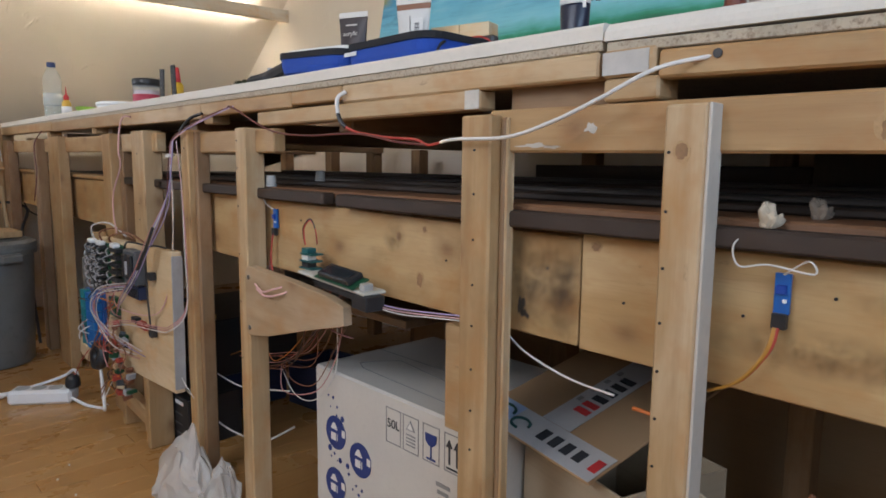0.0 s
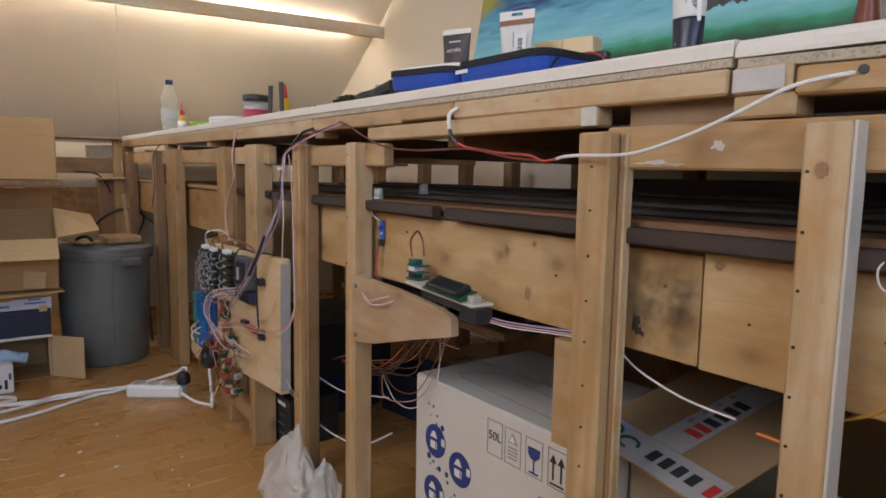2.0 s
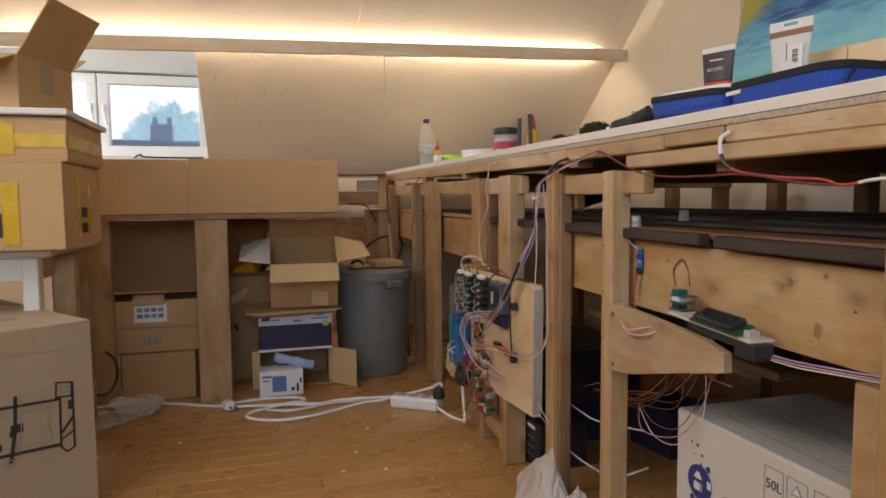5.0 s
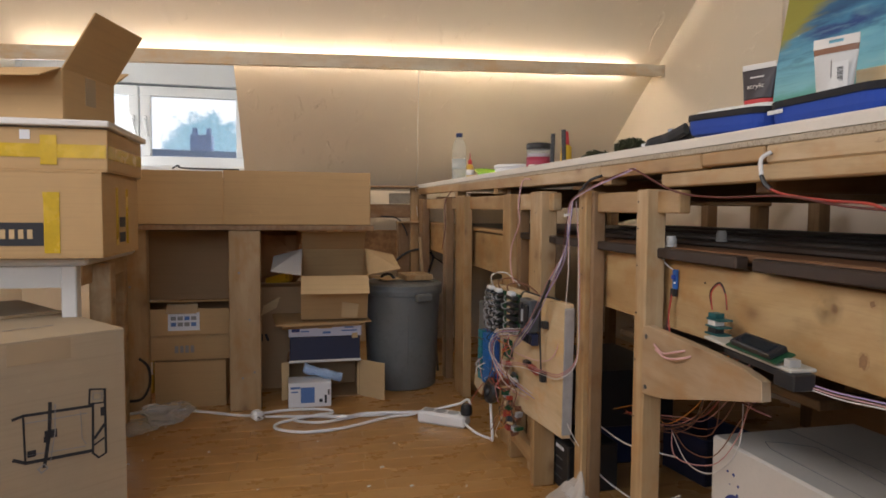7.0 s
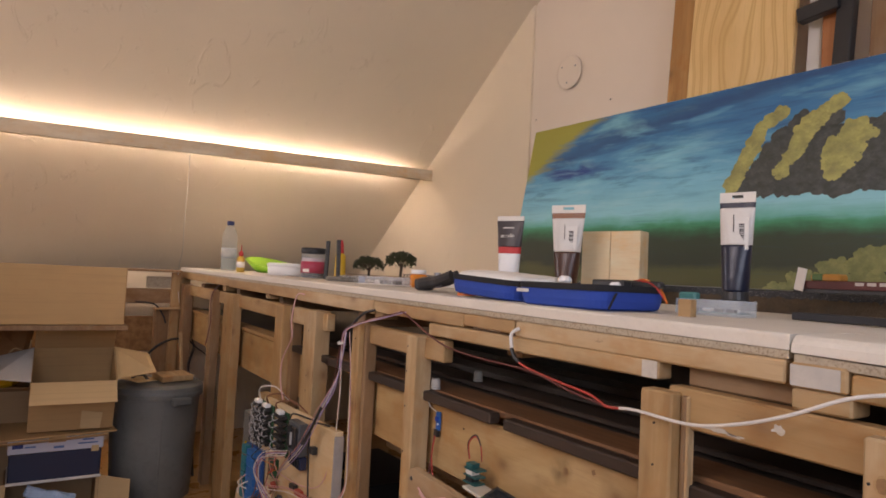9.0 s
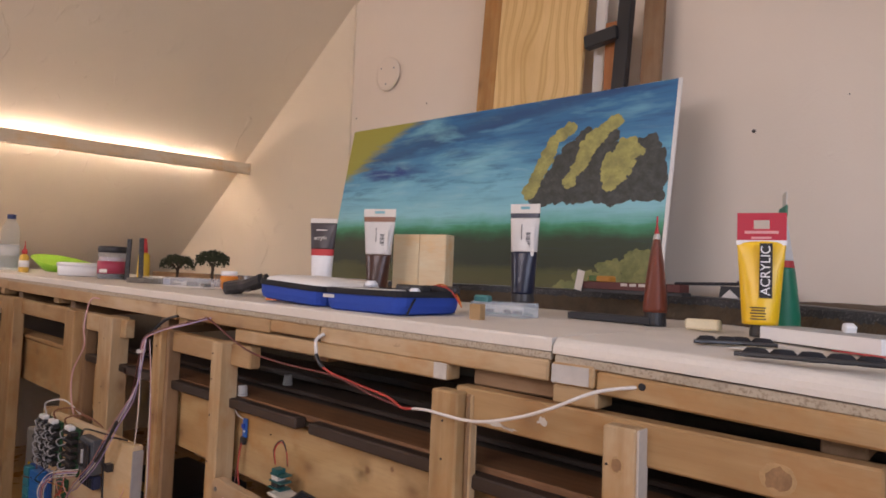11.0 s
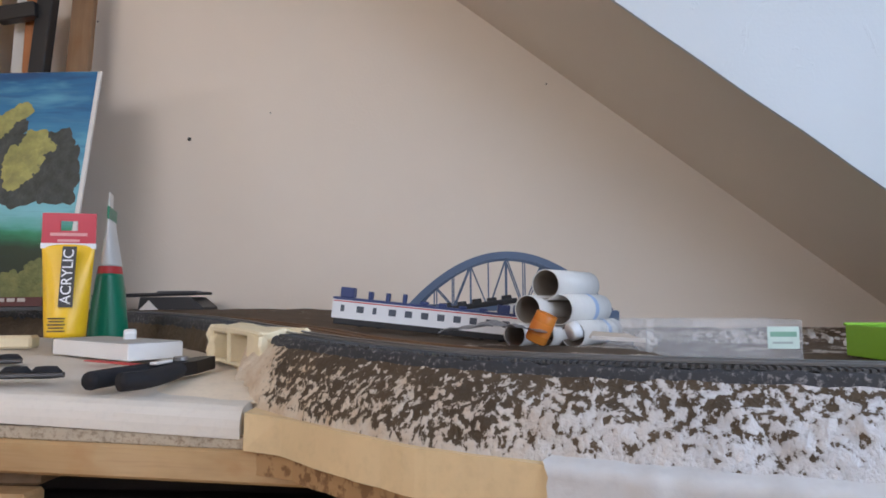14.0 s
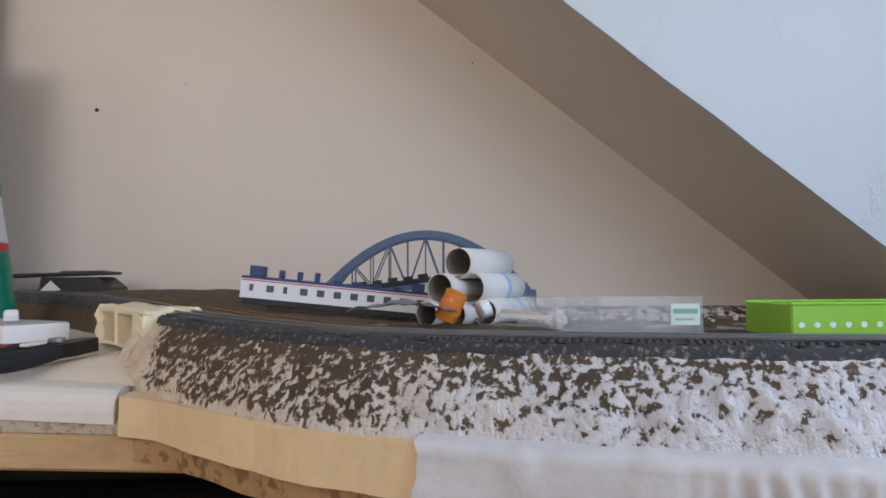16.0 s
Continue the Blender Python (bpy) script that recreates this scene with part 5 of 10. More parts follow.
    sky_dark, sky_pale = nt.nodes.new("ShaderNodeMath"), nt.nodes.new("ShaderNodeMath")
    sky_dark.operation = sky_pale.operation = "MULTIPLY"
    nt.links.new(ramp(nt, v, [(0.44, 0.0), (0.60, 1.0)]), sky_dark.inputs[0])
    nt.links.new(ramp(nt, strokes, [(0.52, 0.0), (0.66, 0.62)]), sky_dark.inputs[1])
    c = mixc(nt, c, (0.022, 0.075, 0.20), sky_dark.outputs[0])
    nt.links.new(ramp(nt, v, [(0.37, 0.0), (0.44, 1.0), (0.66, 1.0), (0.80, 0.2)]), sky_pale.inputs[0])
    nt.links.new(ramp(nt, strokes, [(0.33, 0.40), (0.46, 0.0)]), sky_pale.inputs[1])
    c = mixc(nt, c, (0.33, 0.60, 0.66), sky_pale.outputs[0])
    bristle = nt.nodes.new("ShaderNodeMapping")
    bristle.inputs["Scale"].default_value = (5.0, 1, 120)
    nt.links.new(tc.outputs["Object"], bristle.inputs[0])
    hair = noise_tex(nt, bristle.outputs[0], 1.5, 3, 0.6, 0.4)
    c = mixc(nt, c, (0.02, 0.05, 0.09), ramp(nt, hair, [(0.55, 0.0), (0.75, 0.22)]))
    # yellow corner, upper left
    k = add(sep.outputs[2], 1.0, -0.583)
    k = add(sep.outputs[0], -0.62, k)
    k = add(strokes, 0.16, k)
    c = mixc(nt, c, (0.36, 0.33, 0.045), ramp(nt, add(k, 1.0, 0.0), [(0.245, 0.0), (0.30, 0.95)]))
    nt.links.new(c, b.inputs["Base Color"])
    bump(nt, b, strokes, 0.25, 0.003)
    return m


painting = thing("landscape_painting", "unframed landscape painting of blue sky, yellow trees and green hills", "painting", at=pose(-0.866, 0.852, 0.886, -9.9, 0.45, 0.4))
PW, PH = 1.288, 0.583
part("board", box_bm(PW, 0.006, PH, 0.001, (0, 0.0032, PH / 2)), WHITE_PAINT, painting)
part("painted_face", box_bm(PW - 0.012, 0.0012, PH - 0.003, 0, (-0.004, -0.0004, PH / 2)), painting_mat(), painting, "blue and green painted landscape")


def daub(name, pts, r, material, parent, y):
    """Stippled thick paint: many small overlapping dabs round a line."""
    bm = bmesh.new()
    dab_rng = random.Random(int(r * 1e5) + int(pts[0][0] * 1e4))
    for i, p in enumerate(spline([(a, 0, b) for a, b in pts], 0.008)):
        wide = r * (0.85 + 0.5 * noise.noise((p.x * 60, p.z * 60, r * 1000)))
        for j in range(6):
            turn, far = dab_rng.uniform(0, 2 * math.pi), (wide * 0.72 * dab_rng.random() ** 0.5 if j else 0.0)
            rr = wide * (0.30 + 0.32 * dab_rng.random() if j else 0.85)
            cx, cz, lift = p.x + far * math.cos(turn), p.z + far * math.sin(turn), 0.0009 * dab_rng.random()
            n = 11
            c = bm.verts.new((cx, y - 0.0006 - lift, cz))
            ring = []
            for k in range(n):
                q = rr * (1.0 + 0.45 * noise.noise((k * 1.7, i * 0.9 + j * 3.1, r * 500)))
                ring.append(bm.verts.new((cx + q * math.cos(2 * math.pi * k / n), y + 0.0002, cz + q * math.sin(2 * math.pi * k / n))))
            for k in range(n):
                bm.faces.new((c, ring[(k + 1) % n], ring[k]))
    bmesh.ops.recalc_face_normals(bm, faces=list(bm.faces))
    return tagged(part(name, bm, material, parent), kind="stuff")


def stipple_mat(name, tones, seed):
    """Wet-in-wet paint of three tones that differ from dab to dab."""
    m, nt, b = nodes_of(name, 0.5)
    v = coords(nt, shift=False)
    geo = nt.nodes.new("ShaderNodeNewGeometry")
    cloud = noise_tex(nt, v, 26 + seed, 4, 0.6)
    c = mixc(nt, tones[0], tones[1], geo.outputs["Random Per Island"])
    c = mixc(nt, c, tones[2], ramp(nt, cloud, [(0.40, 0.0), (0.64, 0.85)]))
    nt.links.new(c, b.inputs["Base Color"])
    bump(nt, b, noise_tex(nt, v, 260, 3, 0.6), 0.5, 0.002)
    return m


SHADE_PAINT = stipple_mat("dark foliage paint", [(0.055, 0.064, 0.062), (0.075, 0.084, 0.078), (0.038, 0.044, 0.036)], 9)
YELLOW_PAINT = stipple_mat("yellow foliage paint", [(0.44, 0.41, 0.13), (0.36, 0.345, 0.11), (0.24, 0.235, 0.085)], 0)
OLIVE_PAINT = stipple_mat("olive hill paint", [(0.25, 0.25, 0.085), (0.20, 0.21, 0.07), (0.13, 0.15, 0.05)], 4)


def px(u, v):
    return (-PW / 2 + u * PW, v * PH)


for pts in ([(0.69, 0.475), (0.965, 0.465)], [(0.69, 0.525), (0.97, 0.52)], [(0.715, 0.58), (0.97, 0.575)], [(0.74, 0.64), (0.965, 0.63)], [(0.755, 0.70), (0.955, 0.68)], [(0.79, 0.75), (0.86, 0.76)]):
    daub("painted_shadow", [px(*p) for p in pts], 0.029, SHADE_PAINT, painting, -0.0016)
for pts, r in (([(0.667, 0.492), (0.681, 0.573), (0.700, 0.68), (0.724, 0.77), (0.757, 0.822)], 0.0235), ([(0.682, 0.50), (0.70, 0.60), (0.722, 0.70)], 0.012), ([(0.768, 0.535), (0.786, 0.62), (0.804, 0.71), (0.833, 0.785), (0.868, 0.822)], 0.0245), ([(0.80, 0.60), (0.82, 0.70), (0.845, 0.76)], 0.012), ([(0.866, 0.52), (0.865, 0.59), (0.878, 0.655), (0.905, 0.70)], 0.029), ([(0.89, 0.55), (0.90, 0.62), (0.918, 0.67)], 0.024)):
    daub("painted_foliage", [px(*p) for p in pts], r, YELLOW_PAINT, painting, -0.0027)
for pts in ([(0.78, 0.02), (0.968, 0.02)], [(0.82, 0.07), (0.968, 0.07)], [(0.87, 0.12), (0.968, 0.13)], [(0.93, 0.17), (0.968, 0.18)]):
    daub("painted_hill", [px(*p) for p in pts], 0.020, OLIVE_PAINT, painting, -0.0016)

# planks and the black easel behind the painting
plank_group = "boards leaning on the wall"
PLY_SHEET = plywood_mat("rotary cut plywood", (0.78, 0.55, 0.25), (0.60, 0.36, 0.13))
for name, x0, x1, y0, y1, zt, t, mat, lab in (
        ("wooden_plank", -0.985, -0.895, 1.02, 1.10, 2.25, 0.022, wood_mat("orange-brown plank", (0.56, 0.31, 0.11), (0.36, 0.18, 0.06)), "narrow orange-brown wooden plank leaning on the wall"),
        ("plywood_sheet", -0.895, -0.565, 0.99, 1.09, 2.3, 0.018, PLY_SHEET, "tall pale plywood board with wavy grain leaning on the wall"),
        ("brown_board", -0.395, -0.335, 1.04, 1.12, 2.2, 0.02, wood_mat("dull brown board", (0.30, 0.18, 0.09), (0.22, 0.12, 0.06), False), "dull brown board standing against the wall"),
        ("white_board", -0.560, -0.525, 1.07, 1.12, 2.2, 0.015, WHITE_PAINT, "narrow white board standing against the wall")):
    th = thing(name, lab, "board", plank_group)
    timber("plank", th, ((x0 + x1) / 2, y0, 0.884), ((x0 + x1) / 2 + 0.015, y1, zt), x1 - x0, t, mat)
easel = thing("easel", "black wooden easel mast with cross arm and orange slat", "easel")
timber("mast", easel, (-0.452, 0.99, 0.884), (-0.425, 1.055, 1.765), 0.042, 0.03, BLACK_PLASTIC)
timber("cross_arm", easel, (-0.545, 1.03, 1.636), (-0.44, 1.03, 1.648), 0.03, 0.04, BLACK_PLASTIC)
timber("slat", easel, (-0.478, 1.05, 0.884), (-0.474, 1.07, 1.70), 0.05, 0.014, wood_mat("orange slat", (0.50, 0.20, 0.07), (0.36, 0.13, 0.04), False))
vent = tagged(part("wall_cover", lathe_bm([(0.001, 0.005), (0.06, 0.005), (0.068, 0.003), (0.071, 0)], 32), WALL_GREY, None, m=pose(-1.565, WALL_Y - 0.013, 1.767, 90)), "round off-white blanking cover on the wall", "wall cover")
for a in range(3):
    part("screw", cyl_bm(0.004, 0.004, 0.002, 8), STEEL, vent, m=pose(0.045 * math.cos(a * 2.1 + 0.4), 0.045 * math.sin(a * 2.1 + 0.4), 0.004))
for x, z, r in ((-0.104, 1.343, 0.0055), (-0.375, 1.682, 0.003), (-1.342, 1.608, 0.003), (-1.77, 1.605, 0.003), (0.12, 1.41, 0.0018), (0.86, 1.47, 0.002)):
    tagged(part("nail_hole", cyl_bm(r, r * 0.7, 0.003, 10), BLACK_PLASTIC, None, m=pose(x, WALL_Y - (0.013 if x < -1.8 else 0.0), z, 90)), "small dark nail hole in the plaster wall", "nail hole", "nail holes in the wall")


# ---- paint tubes ----
def tube_loft(z0, z1, height, r0, w, n=20, seg=24, grow=0.0):
    """The part of a squeezed tube between two heights: round at the shoulder, flat at the crimp."""
    bm = bmesh.new()
    rings = []
    for i in range(n + 1):
        z = z0 + (z1 - z0) * i / n
        t = z / height
        rx = r0 + (w / 2 - r0) * t + grow
        ry = r0 * (1 - t ** 1.6) + 0.0012 + grow
        rings.append([bm.verts.new((rx * math.cos(2 * math.pi * k / seg), ry * math.sin(2 * math.pi * k / seg) * (1 + 0.05 * noise.noise((k, i * 0.3, w))), z)) for k in range(seg)])
    for a, b in zip(rings, rings[1:]):
        for k in range(seg):
            bm.faces.new((a[k], a[(k + 1) % seg], b[(k + 1) % seg], b[k]))
    bm.faces.new(rings[0][::-1])
    bm.faces.new(rings[-1])
    return bm


def paint_tube(label, at, height, r0, w, bands, cap_h, cap_r, cap_mat, header, hole=True):
    """bands: (from, to, material, part name) as shares of the height above the cap; header: material and height of the crimped top."""
    th = thing("paint_tube", label, "paint tube", "paint tubes", at=at)
    part("cap", lathe_bm([(0.001, 0), (cap_r, 0), (cap_r * 1.02, cap_h * 0.2), (cap_r * 0.96, cap_h)], 22), cap_mat, th)
    h = height - cap_h - header[1]
    for a, b, mat, nm in bands:
        o = part(nm, tube_loft(a * h, b * h, h, r0, w, grow=0.0004 if nm == "label_wrap" else 0.0), mat, th, smooth=True)
        o.matrix_basis = Matrix.Translation((0, 0, cap_h))
    hw, hh = w / 2, header[1]
    z = cap_h + h
    bm = bmesh.new()
    if hole:
        for sx, sz, cx, cz in ((w, hh * 0.42, 0, hh * 0.21), (w, hh * 0.26, 0, hh * 0.87), (w * 0.34, hh * 0.32, -w * 0.33, hh * 0.58), (w * 0.34, hh * 0.32, w * 0.33, hh * 0.58)):
            box_bm(sx, 0.0022, sz, 0.0, (cx, 0, z + cz), bm)
    else:
        box_bm(w, 0.0024, hh, 0.0006, (0, 0, z + hh / 2), bm)
    part("crimp", bm, header[0], th)
    return th, h


YELLOW = plain_mat("yellow tube", (0.88, 0.53, 0.012), 0.35, vary=0.04, relief=0.0)
RED = plain_mat("red header", (0.52, 0.03, 0.055), 0.35, vary=0.05, relief=0.0)
DEEP_GREEN = plain_mat("deep green tube", (0.0, 0.16, 0.085), 0.35, vary=0.05, relief=0.0)
SILVER = plain_mat("silver-white tube", (0.62, 0.60, 0.57), 0.35, vary=0.08, relief=0.0)
BROWN_TUBE = plain_mat("dark brown paint in tube", (0.055, 0.018, 0.010), 0.3, relief=0.0)
BLUE_TUBE = plain_mat("blue-black paint in tube", (0.008, 0.012, 0.032), 0.3, relief=0.0)
CLEAR_TOP = plain_mat("milky crimp", (0.68, 0.64, 0.58), 0.4, vary=0.05, relief=0.0)

yt, h = paint_tube("yellow acrylic paint tube with red header, standing on its cap", pose(0.150, 0.317, 0.840, 0, 0, 16) @ Matrix.Scale(1.005, 4), 0.178, 0.0235, 0.064, [(0, 1.0, YELLOW, "body")], 0.018, 0.0135, BLACK_PLASTIC, (RED, 0.040))
part("header_strip", box_bm(0.066, 0.0030, 0.007, 0.0003, (0, 0, 0.135)), WHITE_PLASTIC, yt)
lab = part("name_patch", box_bm(0.0165, 0.0008, 0.078, 0, (0.006, -0.0215, 0.092)), plain_mat("black patch", (0.010, 0.010, 0.012), 0.4), yt, m=pose(0, -0.0012, 0, -6.5) @ Matrix.Translation((0, -0.0065, 0)))
text_part("ACRYLIC", 0.0176, WHITE_PLASTIC, lab, pose(0.006, -0.0221, 0.092, 90, -90, 0))
for i in range(5):
    part("small_print", box_bm(0.020 - 0.003 * (i % 2), 0.0006, 0.0016, 0, (-0.003, -0.0245, 0.026 + i * 0.004)), INK, yt)
for i in range(2):
    part("header_print", box_bm(0.044 - 0.018 * i, 0.0006, 0.004 - 0.001 * i, 0, (0, -0.0016, 0.150 - 0.008 * i)), plain_mat("pale red print", (0.72, 0.35, 0.34), 0.5) if i == 0 else bpy.data.materials["pale red print"], yt)

gt, h = paint_tube("green paint tube with white label, standing on its cap", pose(0.159, 0.397, 0.8415, 0, 0, 112) @ Matrix.Scale(1.13, 4), 0.172, 0.022, 0.058, [(0, 0.56, DEEP_GREEN, "body"), (0.56, 0.62, RED_INK, "colour_band"), (0.62, 1.0, SILVER, "label_wrap")], 0.004, 0.019, DEEP_GREEN, (DEEP_GREEN, 0.016), False)
part("hang_tab", box_bm(0.03, 0.0015, 0.028, 0.001, (-0.012, 0, 0.176)), CLEAR_TOP, gt)
rt, h = paint_tube("red-brown paint tube seen edge on, standing on a black cap", pose(-0.030, 0.374, 0.840, 0, 0, 114) @ Matrix.Scale(0.955, 4), 0.192, 0.0195, 0.052, [(0, 0.82, plain_mat("red-brown tube", (0.17, 0.038, 0.018), 0.35, relief=0.0), "body"), (0.82, 0.88, SILVER, "label_wrap"), (0.88, 1.0, RED_INK, "colour_band")], 0.024, 0.019, BLACK_PLASTIC, (RED, 0.012), False)
bt, h = paint_tube("large blue-black paint tube with a white label and clear tab", pose(-0.280, 0.345, 0.866, 0, 0, 14) @ Matrix.Scale(0.995, 4), 0.19, 0.0215, 0.060, [(0, 0.52, BLUE_TUBE, "body"), (0.52, 0.94, SILVER, "label_wrap"), (0.94, 1.0, BLUE_TUBE, "colour_band")], 0.016, 0.022, BLACK_PLASTIC, (CLEAR_TOP, 0.018))
wt, h = paint_tube("large dark brown paint tube with a white label and clear tab", pose(-0.734, 0.386, 0.866, 0, 0, 22) @ Matrix.Scale(0.965, 4), 0.21, 0.025, 0.088, [(0, 0.48, BROWN_TUBE, "body"), (0.48, 0.93, SILVER, "label_wrap"), (0.93, 1.0, plain_mat("copper band", (0.24, 0.10, 0.05), 0.4), "colour_band")], 0.006, 0.022, BROWN_TUBE, (CLEAR_TOP, 0.020))
PATCH = plain_mat("printed patch", (0.68, 0.66, 0.63), 0.4, relief=0.0)
for th, y, z, w, tilt in ((bt, -0.0112, 0.117, 0.058, 4), (wt, -0.0134, 0.128, 0.076, 4)):
    part("barcode_patch", box_bm(w * 0.40, 0.0006, 0.056, 0, (w * 0.20, y, z)), PATCH, th)
    for i in range(9):
        part("barcode_bar", box_bm(w * 0.15, 0.0005, 0.0012 + 0.0006 * (i % 3), 0, (w * 0.2, y - 0.0005, z - 0.01 + i * 0.0032)), INK, th)
    part("seam", box_bm(0.0012, 0.0006, 0.066, 0, (-0.002, y - 0.0004, z)), INK, th)
at1, h = paint_tube("white paint tube with a black and red label", pose(-0.873, 0.325, 0.862, 0, 0, 24), 0.182, 0.023, 0.074, [(0, 0.50, WHITE_PLASTIC, "body"), (0.50, 0.60, RED_INK, "colour_band"), (0.60, 1.0, plain_mat("dark label", (0.035, 0.025, 0.028), 0.4, relief=0.0), "label_wrap")], 0.006, 0.021, WHITE_PLASTIC, (CLEAR_TOP, 0.012), False)
text_part("acrylic", 0.0145, CLEAR_TOP, at1, pose(0, -0.0135, 0.132, 82, 0, 0))
part("small_print", box_bm(0.03, 0.0005, 0.003, 0, (0.0, -0.0085, 0.152)), CLEAR_TOP, at1)

# ---- blue zip case, open, with tools ----
case = thing("zip_case", "open blue fabric zip case holding tools and white scraps", "tool case")


def half_shell(name, cx, cy, w, d, h, m, tilt=0):
    outer = part(name, rounded_tray(w, d, h, 0.035), BLUE_CLOTH, case, "blue fabric half with a black zip edge", m=m)
    part("zip_edge", rounded_ring(w + 0.004, d + 0.004, 0.036, 0.006, 0.010, h - 0.007), BLACK_CLOTH, outer)
    part("lining", rounded_plate(w - 0.008, d - 0.008, 0.032, h - 0.008), BLACK_CLOTH, outer)
    return outer


def rounded_outline(w, d, r, n=6):
    out = []
    for sx, sy, a0 in ((1, 1, 0), (-1, 1, 90), (-1, -1, 180), (1, -1, 270)):
        for i in range(n + 1):
            a = radians(a0 + 90 * i / n)
            out.append((sx * (w / 2 - r) + r * math.cos(a), sy * (d / 2 - r) + r * math.sin(a)))
    return out


def rounded_tray(w, d, h, r):
    bm = bmesh.new()
    rings = []
    for s, z in ((0.90, 0.0), (0.96, 0.003), (0.99, h * 0.4), (1.0, h), (0.985, h), (0.97, h * 0.5)):
        rings.append([bm.verts.new((x * s, y * s, z)) for x, y in rounded_outline(w, d, r)])
    for a, b in zip(rings, rings[1:]):
        n = len(a)
        for k in range(n):
            bm.faces.new((a[k], a[(k + 1) % n], b[(k + 1) % n], b[k]))
    bm.faces.new(rings[0][::-1])
    bm.faces.new(rings[-1])
    return bm


def rounded_ring(w, d, r, t, h, z):
    bm = bmesh.new()
    a = rounded_outline(w, d, r)
    b = rounded_outline(w - 2 * t, d - 2 * t, max(r - t, 0.004))
    va = [[bm.verts.new((x, y, zz)) for x, y in a] for zz in (z, z + h)]
    vb = [[bm.verts.new((x, y, zz)) for x, y in b] for zz in (z, z + h)]
    n = len(a)
    for k in range(n):
        j = (k + 1) % n
        bm.faces.new((va[0][k], va[0][j], va[1][j], va[1][k]))
        bm.faces.new((vb[0][j], vb[0][k], vb[1][k], vb[1][j]))
        bm.faces.new((va[1][k], va[1][j], vb[1][j], vb[1][k]))
        bm.faces.new((va[0][j], va[0][k], vb[0][k], vb[0][j]))
    return bm


def rounded_plate(w, d, r, z):
    bm = bmesh.new()
    top = [bm.verts.new((x, y, z + 0.002)) for x, y in rounded_outline(w, d, r)]
    low = [bm.verts.new((x, y, z)) for x, y in rounded_outline(w, d, r)]
    n = len(top)
    bm.faces.new(top)
    bm.faces.new(low[::-1])
    for k in range(n):
        bm.faces.new((low[k], low[(k + 1) % n], top[(k + 1) % n], top[k]))
    return bm


left_half = half_shell("case_half", 0, 0, 0.198, 0.18, 0.034, pose(-0.603, 0.118, 0.850, 0, 3.0, 3))
right_half = half_shell("case_half", 0, 0, 0.202, 0.165, 0.036, pose(-0.402, 0.118, 0.8435, 0, 0, 1))
part("woven_tag", box_bm(0.030, 0.001, 0.006, 0.0002, (-0.075, -0.0838, 0.024)), SILVER, right_half)
bm = bmesh.new()
rings = []
for sc, z in ((1.0, 0.030), (1.0, 0.0375), (0.95, 0.0425), (0.80, 0.046), (0.55, 0.0475), (0.25, 0.048)):
    rings.append([bm.verts.new((x * sc, y * sc, z + 0.0015 * noise.noise((x * 30, y * 30, 2)))) for x, y in rounded_outline(0.184, 0.164, 0.03)])
for a, b in zip(rings, rings[1:]):
    for k in range(len(a)):
        bm.faces.new((a[k], a[(k + 1) % len(a)], b[(k + 1) % len(a)], b[k]))
bm.faces.new(rings[-1])
part("white_lining", bm, plain_mat("white foam lining", (0.76, 0.74, 0.70), 0.7, vary=0.08, scale=20), left_half, "bulging white foam lining", smooth=True)
part("zip_pull", tube_bm([(0.10, -0.05, 0.026), (0.112, -0.07, 0.018), (0.112, -0.08, 0.003)], 0.002, 6), BLACK_CLOTH, right_half)
for i, (nm, lab, x, y, z, sx, sy, sz, mat, rz) in enumerate((
        ("white_sticker_sheet", "torn white sticker sheet in the case", -0.440, 0.105, 0.880, 0.12, 0.06, 0.002, WHITE_CARD, 12),
        ("white_cap_lid", "round white lid in the zip case", -0.495, 0.150, 0.884, 0.026, 0.026, 0.012, WHITE_PLASTIC, 0),
        ("white_button", "small white plastic button in the case", -0.322, 0.09, 0.880, 0.018, 0.018, 0.008, WHITE_PLASTIC, 0),
        ("black_tool_grip", "black tool grip lying in the case", -0.375, 0.14, 0.880, 0.09, 0.02, 0.012, BLACK_PLASTIC, -14),
        ("black_tool_grip", "black tool grip lying in the case", -0.33, 0.165, 0.880, 0.07, 0.018, 0.012, BLACK_PLASTIC, 8))):
    th = thing(nm, lab, "tool" if "tool" in nm else "plastic part", at=pose(x, y, z, 0, 0, rz))
    if sx == sy:
        part("disc", lathe_bm([(0.001, sz), (sx * 0.3, sz), (sx * 0.5, sz * 0.5), (sx * 0.5, 0)], 18), mat, th, smooth=True)
    else:
        part("body", box_bm(sx, sy, sz, min(sz, sy) * 0.25, (0, 0, sz / 2)), mat, th)
wire = thing("red_lead", "short red and orange wires curling out of the case", "wire")
part("strand", tube_bm([(-0.37, 0.17, 0.881), (-0.34, 0.16, 0.892), (-0.305, 0.16, 0.886), (-0.285, 0.165, 0.862)], 0.0016, 6), plain_mat("red wire", (0.45, 0.03, 0.02), 0.4), wire)
part("strand", tube_bm([(-0.37, 0.175, 0.881), (-0.335, 0.17, 0.895), (-0.30, 0.17, 0.880), (-0.278, 0.16, 0.858)], 0.0016, 6), plain_mat("orange wire", (0.60, 0.16, 0.02), 0.4), wire)

